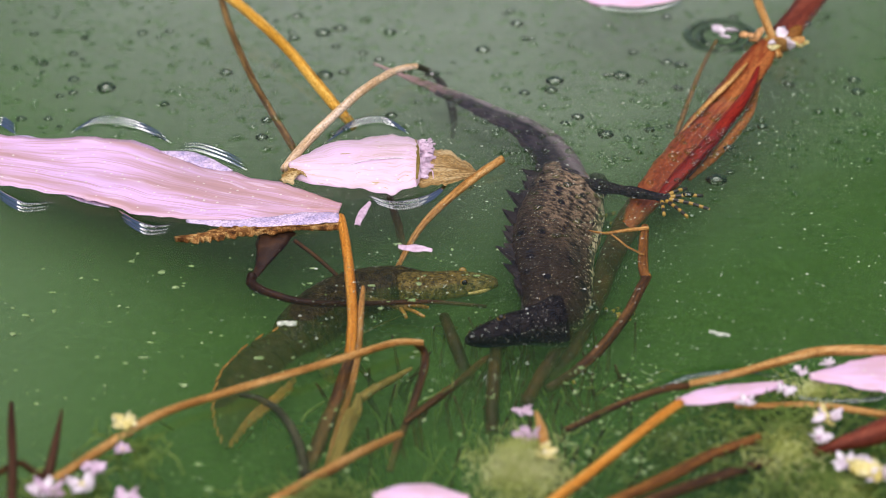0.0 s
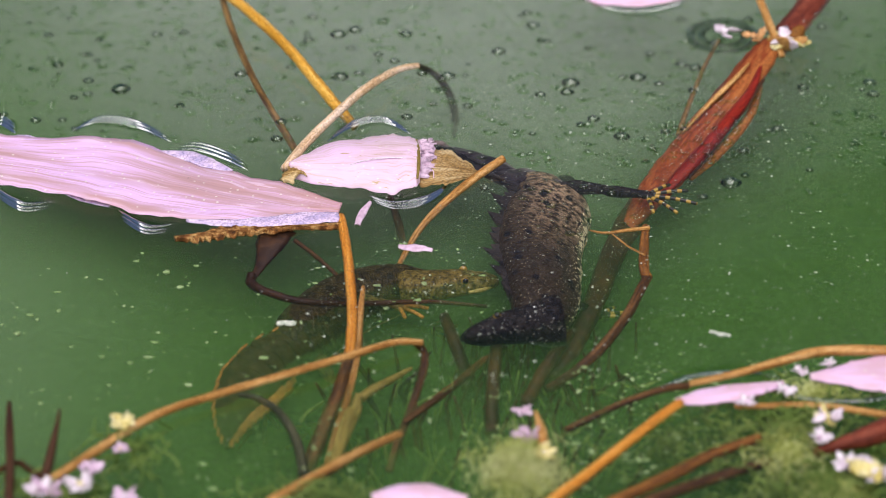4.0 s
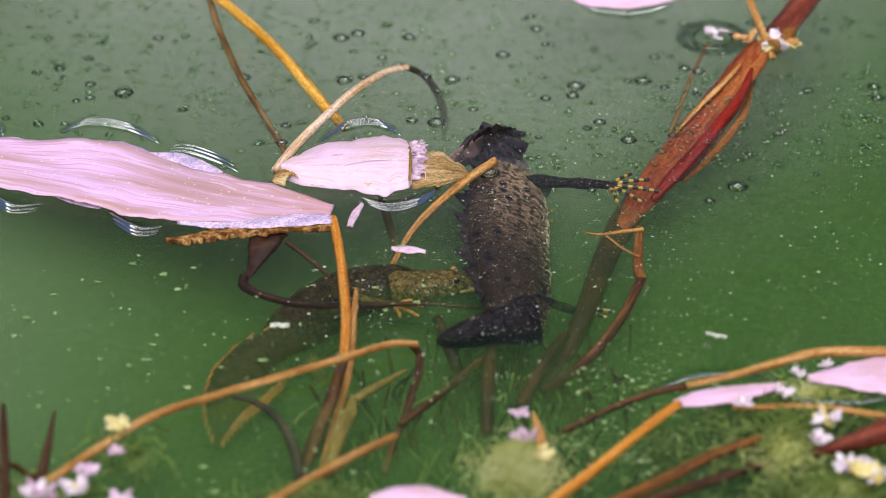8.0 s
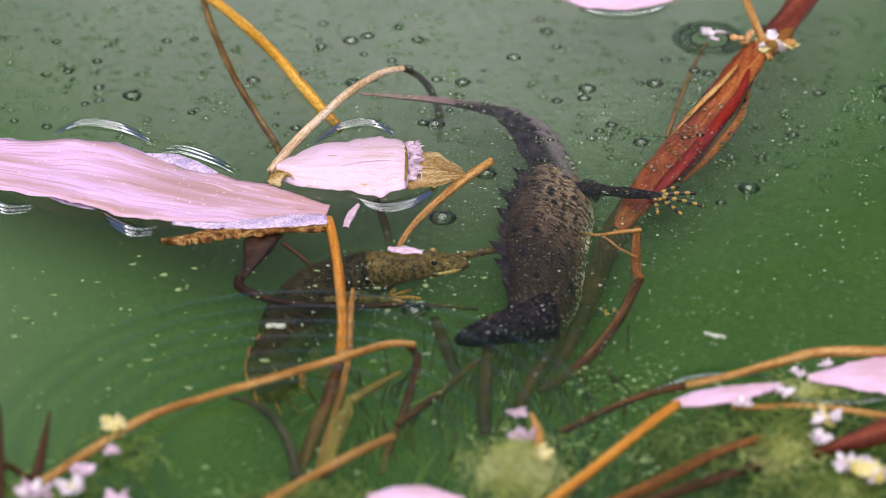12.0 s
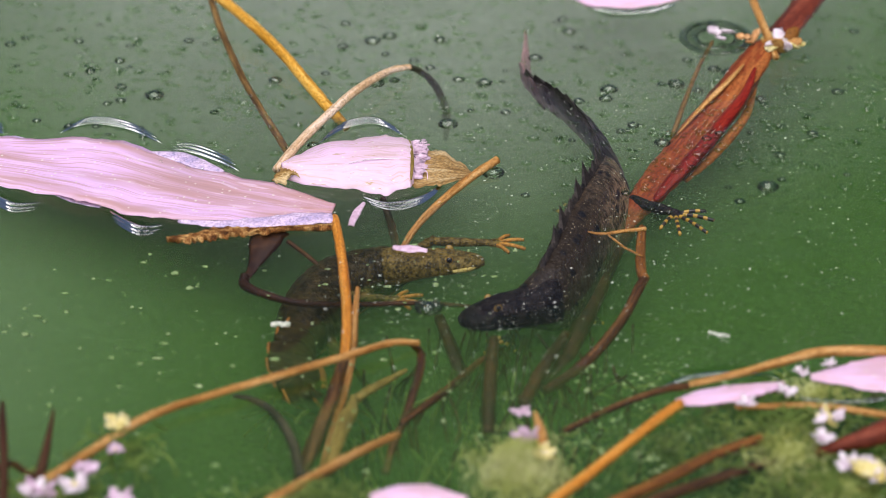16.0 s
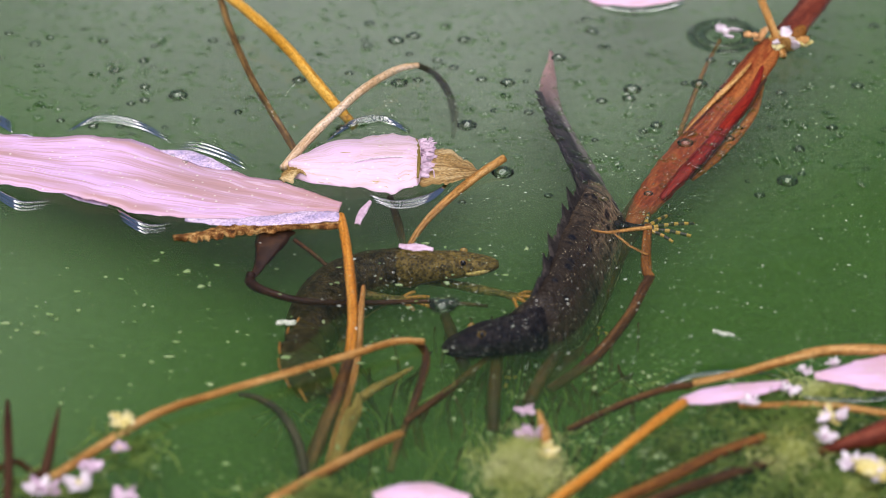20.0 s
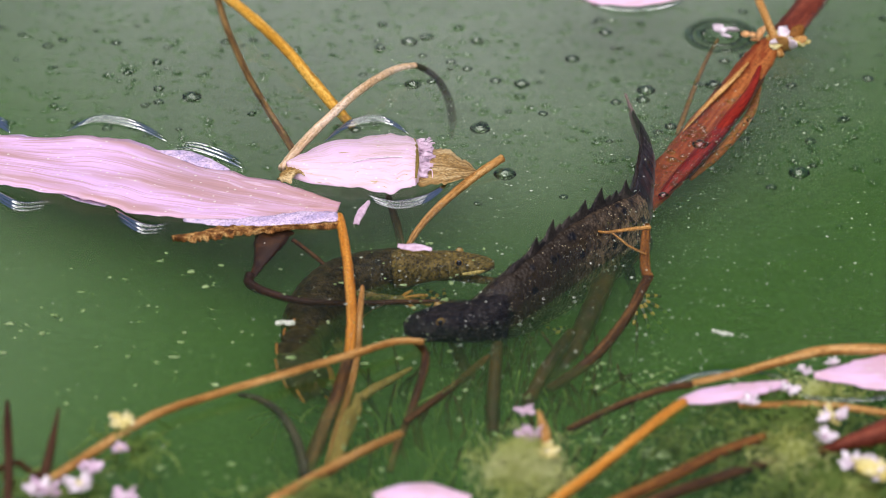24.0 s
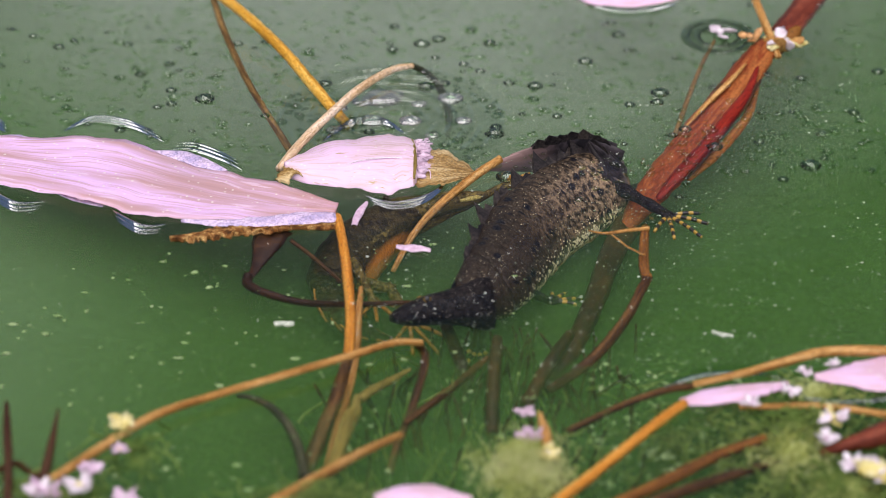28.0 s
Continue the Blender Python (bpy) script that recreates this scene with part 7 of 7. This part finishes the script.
    k(24, 4, 14, ((-0.0072, -0.0255, -0.0067), (0.0081, -0.0234, -0.0072), (0.0186, -0.0136, -0.0082), (0.0347, 0.0078, -0.0093), (0.0497, 0.0254, -0.0091), (0.055, 0.043, -0.0076), (0.0563, 0.0579, -0.0056), (0.0542, 0.0708, -0.0046), (0.0525, 0.0811, -0.0036)),
      ((0.027, -0.0046, -0.024), (-0.0063, 0.0065, -0.02), (0.0516, 0.0125, -0.022), None))
    k(25, 4, 14, ((-0.0074, -0.0244, -0.0066), (0.008, -0.0225, -0.0071), (0.0184, -0.0122, -0.0081), (0.0346, 0.0079, -0.0092), (0.0496, 0.0263, -0.009), (0.0541, 0.044, -0.0075), (0.0546, 0.058, -0.0055), (0.0508, 0.0671, -0.0045), (0.0461, 0.0805, -0.0035)),
      ((0.0269, -0.0044, -0.024), (-0.0064, 0.0065, -0.02), (0.0515, 0.0127, -0.022), None))
    k(25.5, 4, 14, ((-0.008, -0.0228, -0.0066), (0.0079, -0.022, -0.0071), (0.0183, -0.0121, -0.0081), (0.0337, 0.0079, -0.0092), (0.0491, 0.0258, -0.009), (0.0499, 0.0401, -0.0075), (0.0465, 0.0534, -0.0055), (0.0398, 0.0624, -0.0045), (0.0337, 0.0685, -0.0035)),
      ((0.027, -0.0044, -0.024), (-0.0066, 0.0066, -0.02), (0.0516, 0.0121, -0.022), None))
    k(25.8, 10, 17.6, ((-0.0082, -0.021, -0.0065), (0.0074, -0.0213, -0.007), (0.0183, -0.0117, -0.008), (0.0327, 0.0078, -0.0091), (0.0464, 0.0242, -0.0089), (0.0411, 0.0326, -0.0074), (0.0379, 0.0384, -0.0054), (0.0275, 0.0491, -0.0044), (0.02, 0.0599, -0.0034)),
      ((0.0277, -0.0043, -0.024), None, (0.0531, 0.0089, -0.0208), None))
    k(26, 14, 20, ((-0.0083, -0.0197, -0.0064), (0.0071, -0.0208, -0.0069), (0.0183, -0.0112, -0.0079), (0.0321, 0.0077, -0.009), (0.0446, 0.0232, -0.0088), (0.0372, 0.0301, -0.0073), (0.0274, 0.0366, -0.0053), (0.0183, 0.0454, -0.0043), (0.0122, 0.0503, -0.0033)),
      ((0.0281, -0.0043, -0.024), None, (0.0541, 0.0068, -0.02), None))
    k(26.3, 27.2, 41, ((-0.0105, -0.0193, -0.0063), (0.0045, -0.0198, -0.0068), (0.0157, -0.0091, -0.0078), (0.0282, 0.0133, -0.0089), (0.0423, 0.0337, -0.0087), (0.0344, 0.0368, -0.0072), (0.0261, 0.0409, -0.0052), (0.0169, 0.0434, -0.0042), (0.0092, 0.0411, -0.0032)),
      ((0.0256, -0.0025, -0.0228), None, (0.0524, 0.0215, -0.0152), None))
    k(26.5, 36, 55, ((-0.0119, -0.0191, -0.0063), (0.0028, -0.0191, -0.0068), (0.014, -0.0075, -0.0078), (0.0257, 0.0169, -0.0089), (0.0408, 0.0407, -0.0087), (0.0356, 0.0478, -0.0072), (0.0256, 0.0499, -0.0052), (0.0147, 0.0458, -0.0042), (0.0054, 0.0389, -0.0032)),
      ((0.024, -0.0012, -0.022), None, (0.0513, 0.0315, -0.012), None))
    k(26.6, 38.8, 51, ((-0.0121, -0.0191, -0.0062), (0.0024, -0.0183, -0.0067), (0.0133, -0.0067, -0.0077), (0.0253, 0.0178, -0.0088), (0.0403, 0.0413, -0.0086), (0.0433, 0.0582, -0.0071), (0.0331, 0.0631, -0.0051), (0.0203, 0.0579, -0.0041), (0.0177, 0.0404, -0.0031)),
      ((0.0237, -0.0007, -0.022), None, (0.0516, 0.0315, -0.0112), None))
    k(26.8, 44.4, 43, ((-0.0126, -0.0192, -0.0062), (0.0016, -0.017, -0.0067), (0.0119, -0.0048, -0.0077), (0.0244, 0.0197, -0.0088), (0.0392, 0.0421, -0.0086), (0.0394, 0.0643, -0.0071), (0.0347, 0.0771, -0.0051), (0.0201, 0.0769, -0.0041), (0.0113, 0.0592, -0.0031)),
      ((0.0232, 0.0002, -0.022), None, (0.0523, 0.0315, -0.0096), None))
    k(27, 50, 35, ((-0.0131, -0.0192, -0.0061), (0.0008, -0.0154, -0.0066), (0.0106, -0.003, -0.0076), (0.0235, 0.0217, -0.0087), (0.0381, 0.0429, -0.0085), (0.0355, 0.0599, -0.007), (0.0271, 0.0697, -0.005), (0.0178, 0.0765, -0.004), (0.0036, 0.0646, -0.003)),
      ((0.0228, 0.0011, -0.022), None, (0.053, 0.0314, -0.008), None))
    k(27.2, 50.8, 29, ((-0.012, -0.0202, -0.0058), (0.0021, -0.0164, -0.0063), (0.0112, -0.0048, -0.0073), (0.0236, 0.0218, -0.0084), (0.0383, 0.0446, -0.0082), (0.0342, 0.0538, -0.0067), (0.0271, 0.0578, -0.0047), (0.0193, 0.0613, -0.0037), (0.011, 0.0626, -0.0027)),
      ((0.0271, 0.0026, -0.0212), None, (0.0525, 0.0292, -0.0076), None))
    k(27.5, 52, 20, ((-0.0104, -0.0217, -0.0053), (0.0039, -0.0181, -0.0059), (0.0122, -0.0077, -0.0069), (0.0237, 0.022, -0.008), (0.0385, 0.0469, -0.0078), (0.0377, 0.0611, -0.0062), (0.0297, 0.0654, -0.0042), (0.0211, 0.0643, -0.0032), (0.0131, 0.0542, -0.0022)),
      ((0.0336, 0.0048, -0.02), None, (0.0517, 0.0258, -0.007), None))
    k(27.8, 52, 17.6, ((-0.0101, -0.0224, -0.0049), (0.004, -0.0186, -0.0054), (0.0129, -0.007, -0.0064), (0.0247, 0.0227, -0.0075), (0.0415, 0.0467, -0.0073), (0.039, 0.0579, -0.0058), (0.031, 0.0523, -0.0038), (0.0196, 0.0644, -0.0028), (0.0101, 0.0559, -0.0018)),
      ((0.0325, 0.0042, -0.02), None, (0.058, 0.0239, -0.0052), None))
    k(28, 52, 16, ((-0.0099, -0.0229, -0.0046), (0.004, -0.0188, -0.0051), (0.0134, -0.0066, -0.0061), (0.0254, 0.0231, -0.0072), (0.0436, 0.0466, -0.007), (0.0438, 0.0537, -0.0055), (0.0355, 0.0545, -0.0035), (0.0248, 0.0509, -0.0025), (0.0142, 0.0449, -0.0015)),
      ((0.0317, 0.0037, -0.02), None, (0.0622, 0.0226, -0.004), None))


def female_rows():
    k = female.key
    k(0, -5, -65, ((0.0107, 0.0039, -0.0121), (-0.0029, 0.0031, -0.0139), (-0.0128, 0.0051, -0.0165), (-0.0271, -0, -0.0186), (-0.0388, -0.016, -0.019), (-0.0472, -0.0294, -0.0191), (-0.0528, -0.04, -0.0199), (-0.0554, -0.0503, -0.021), (-0.0556, -0.0597, -0.0215)),
      (None, (-0.0127, -0.0073, -0.0131), None, None))
    k(3.5, -5, -65, ((0.0109, 0.0046, -0.0121), (-0.0028, 0.0038, -0.0139), (-0.0127, 0.0059, -0.0165), (-0.0271, -0.0001, -0.0186), (-0.0386, -0.0161, -0.019), (-0.0471, -0.0294, -0.0191), (-0.0524, -0.0402, -0.0199), (-0.055, -0.0504, -0.021), (-0.0552, -0.0598, -0.0215)),
      (None, (-0.0128, -0.0074, -0.0131), None, None))
    k(7, -5, -65, ((0.0097, 0.0056, -0.0121), (-0.0036, 0.0045, -0.0139), (-0.0129, 0.0066, -0.0165), (-0.0272, 0.0009, -0.0186), (-0.0396, -0.0151, -0.019), (-0.0479, -0.0284, -0.0191), (-0.0534, -0.0391, -0.0199), (-0.0561, -0.0494, -0.021), (-0.0563, -0.0587, -0.0215)),
      (None, (-0.0128, -0.0064, -0.0131), None, None))
    k(9, -5, -65, ((0.0102, 0.0052, -0.0121), (-0.0026, 0.0044, -0.0139), (-0.012, 0.0065, -0.0165), (-0.0263, 0.0013, -0.0186), (-0.0386, -0.0146, -0.019), (-0.0473, -0.0279, -0.0191), (-0.0527, -0.0386, -0.0199), (-0.0554, -0.0488, -0.021), (-0.0557, -0.0581, -0.0215)),
      (None, (-0.012, -0.006, -0.0131), None, None))
    k(10, -5, -65, ((0.0095, 0.0024, -0.0108), (-0.0031, 0.002, -0.0127), (-0.012, 0.0054, -0.0157), (-0.0266, 0.0009, -0.0188), (-0.0384, -0.0133, -0.0202), (-0.0457, -0.0204, -0.024), (-0.0485, -0.031, -0.0258), (-0.0482, -0.038, -0.0281), (-0.0467, -0.0453, -0.0303)),
      (None, (-0.0117, -0.0029, -0.0149), None, None))
    k(10.5, -5, -65, ((0.0071, 0.0042, -0.0096), (-0.0064, 0.0036, -0.0114), (-0.0154, 0.0052, -0.0143), (-0.0295, 0.0004, -0.0179), (-0.0397, -0.0137, -0.0199), (-0.0446, -0.0275, -0.0193), (-0.0452, -0.0342, -0.0236), (-0.0431, -0.0357, -0.0296), (-0.0411, -0.0342, -0.0368)),
      (None, (-0.0116, -0.0023, -0.0135), None, None))
    k(11, -5, -65, ((0.0052, 0.0054, -0.007), (-0.0088, 0.0045, -0.0089), (-0.0183, 0.0061, -0.013), (-0.0322, -0.0008, -0.0163), (-0.0408, -0.0167, -0.0178), (-0.0434, -0.0306, -0.0173), (-0.0428, -0.0372, -0.0216), (-0.0392, -0.0367, -0.0281), (-0.0372, -0.0331, -0.0358)),
      (None, (-0.013, -0.0023, -0.0135), None, None))
    k(12, -5, -65, ((0.0054, 0.0051, -0.006), (-0.0082, 0.005, -0.0082), (-0.0177, 0.0081, -0.013), (-0.0309, 0.0003, -0.0155), (-0.0386, -0.0174, -0.0161), (-0.0412, -0.0323, -0.0153), (-0.0405, -0.0389, -0.0196), (-0.037, -0.0376, -0.0266), (-0.0349, -0.0333, -0.0348)),
      ((0.0162, 0.0089, -0.005), (-0.0129, -0.0023, -0.0135), None, None))
    k(14.5, -5, -65, ((0.0064, 0.0055, -0.006), (-0.0074, 0.0056, -0.0082), (-0.0171, 0.009, -0.013), (-0.0298, 0.0017, -0.0155), (-0.0371, -0.0153, -0.0161), (-0.0395, -0.0316, -0.0153), (-0.0382, -0.0382, -0.0196), (-0.0344, -0.0354, -0.0266), (-0.0316, -0.0312, -0.0348)),
      ((0.0154, 0.0113, -0.005), (-0.0127, -0.0031, -0.0135), None, None))
    k(16, -5, -65, ((0.0085, 0.0055, -0.006), (-0.0056, 0.0059, -0.0082), (-0.0155, 0.0095, -0.013), (-0.028, 0.0033, -0.0155), (-0.0351, -0.0142, -0.0161), (-0.0374, -0.0305, -0.0153), (-0.0351, -0.0385, -0.0196), (-0.0309, -0.0345, -0.0266), (-0.0273, -0.0289, -0.0348)),
      ((0.0139, 0.0116, -0.005), (-0.0127, -0.0031, -0.0135), None, None))
    k(17, -5, -65, ((0.0105, 0.0067, -0.006), (-0.0042, 0.0065, -0.0082), (-0.0143, 0.0105, -0.013), (-0.0272, 0.004, -0.0155), (-0.0343, -0.0136, -0.0161), (-0.0362, -0.0307, -0.0153), (-0.0335, -0.0379, -0.0196), (-0.0285, -0.0333, -0.0266), (-0.0251, -0.0276, -0.0348)),
      ((0.0105, 0.0091, -0.005), (-0.0127, -0.0031, -0.0135), None, None))
    k(20, -5, -65, ((0.0106, 0.0033, -0.006), (-0.0036, 0.004, -0.0082), (-0.0143, 0.0079, -0.013), (-0.0271, 0.0019, -0.0155), (-0.0341, -0.0149, -0.0161), (-0.036, -0.0312, -0.0153), (-0.0332, -0.0384, -0.0196), (-0.0283, -0.034, -0.0266), (-0.0247, -0.0283, -0.0348)),
      ((0.0225, -0.0093, -0.01), (-0.0128, -0.0039, -0.0135), None, None))
    k(25, -5, -65, ((0.0099, 0.0032, -0.006), (-0.0045, 0.0039, -0.0082), (-0.0149, 0.0077, -0.013), (-0.028, 0.0016, -0.0155), (-0.0351, -0.0156, -0.0161), (-0.0366, -0.0315, -0.0153), (-0.0338, -0.0386, -0.0196), (-0.0289, -0.0342, -0.0266), (-0.0255, -0.0282, -0.0348)),
      ((0.0151, 0.0014, -0.01), (-0.0127, -0.0038, -0.0135), None, None))
    k(26, -5, -65, ((0.0119, 0.0013, -0.006), (-0.0025, 0.0026, -0.0082), (-0.0131, 0.0067, -0.013), (-0.0261, 0.0009, -0.0155), (-0.0332, -0.016, -0.0161), (-0.0349, -0.0314, -0.0153), (-0.0323, -0.0386, -0.0196), (-0.0274, -0.0341, -0.0266), (-0.0238, -0.0281, -0.0348)),
      ((0.0134, 0.0015, -0.01), (-0.0129, -0.0037, -0.0135), None, None))
    k(27, -5, -65, ((0.007, 0.01, -0.006), (-0.0068, 0.0069, -0.008), (-0.0168, 0.0096, -0.012), (-0.0274, 0.0008, -0.0141), (-0.0332, -0.0154, -0.0149), (-0.0342, -0.0308, -0.0144), (-0.0313, -0.0361, -0.0187), (-0.0271, -0.0318, -0.0251), (-0.0235, -0.0242, -0.0328)),
      (None, (-0.0125, -0.0035, -0.0135), None, None))
    k(28, -62, -65, ((0.0084, 0.0345, -0.004), (-0.0043, 0.0305, -0.0061), (-0.0137, 0.0257, -0.0089), (-0.0227, 0.0188, -0.0132), (-0.028, 0.0097, -0.0182), (-0.0264, 0.003, -0.022), (-0.0218, 0.0002, -0.0255), (-0.0165, -0.0042, -0.0254), (-0.0121, 0.0015, -0.0308)),
      ((0.0168, 0.0373, -0.003), (-0.0181, -0.0034, -0.0135), None, None))


def eased(rows):
    """Rows with one more between any two that turn far."""
    out = [rows[0]]
    for (t0, a), (t1, b) in zip(rows, rows[1:]):
        qa, qb = a.to_quaternion(), b.to_quaternion()
        if qa.dot(qb) < 0:
            qb.negate()
        turn = math.degrees(qa.rotation_difference(qb).angle)
        n = 1 + int(turn / 62)
        for i in range(1, n):
            u = i / n
            out.append((t0 + (t1 - t0) * u, Matrix.LocRotScale(a.translation.lerp(b.translation, u), qa.slerp(qb, u), None)))
        out.append((t1, b))
    return out


def motions():
    for newt in (male, female):
        for ob, rows in newt.rows.items():
            walk(ob, eased(rows))
    for ob, t, p, q in RISERS:
        deep = Vector((0, 0, -0.05))
        end = 28 if t < 9 else 21.4 if 11 < t < 12 else t + 3.6 if t < 20 else 21.8
        rows = [(0, Matrix.Translation(p + deep)), (t - 0.9, Matrix.Translation(p + deep)), (t, Matrix.Translation(p)), (15.5 if end == 28 else end - 0.6, Matrix.Translation(p.lerp(q, 0.15) if end == 28 else q)), (end - 0.5 if end < 28 else 28, Matrix.Translation(q))]
        if end < 28:
            rows += [(end, Matrix.Translation(q + deep)), (28, Matrix.Translation(q + deep))]
        walk(ob, rows)
    for ring, t, fade in WAVES:
        low, high = Matrix.Translation((0, 0, -0.045)), Matrix.Translation((0, 0, 0.0))
        rows = [(0, low), (t - 0.25, low), (t, high), (min(t + fade * 0.6, 27.95), high)]
        if t + fade < 28:
            rows.append((t + fade, low))
        rows.append((28, rows[-1][1]))
        walk(ring, rows)
    for lump, t, end, p in LUMPS:
        low, high = Matrix.Translation(p + Vector((0, 0, -0.045))), Matrix.Translation(p)
        walk(lump, [(0, low), (t - 0.3, low), (t, high), (end, high)] + ([(end + 0.3, low), (28, low)] if end < 28 else []))
    walk(insect, [(t, Matrix.Translation(p) @ Euler((0.5, -0.9, 0.9)).to_matrix().to_4x4()) for t, p in FLIGHT])
    # the surface film drifts slowly to the side
    for ob in DRIFTERS:
        p = ob.location.copy()
        far = 0.030 if p.x < 0.06 else 0.026
        walk(ob, [(0, Matrix.Translation(p)), (14, Matrix.Translation(p + Vector((far * 0.48, -0.0035, 0)))), (28, Matrix.Translation(p + Vector((far, -0.0065 if p.x < 0.06 else 0.008, 0))))])
    for ob, dx, dy in ((film_a, 0.032, -0.006), (film_f, 0.032, -0.006), (film_c, 0.024, 0.006), (film_b, 0.014, 0.006), (film_d, 0.016, 0.0), (film_e, 0.010, 0.0), (film_g, 0.006, 0.002), (film_h, 0.010, 0.0)):
        p = ob.location.copy()
        walk(ob, [(0, Matrix.Translation(p)), (28, Matrix.Translation(p + Vector((dx, dy, 0))))])


male_rows()
female_rows()
motions()
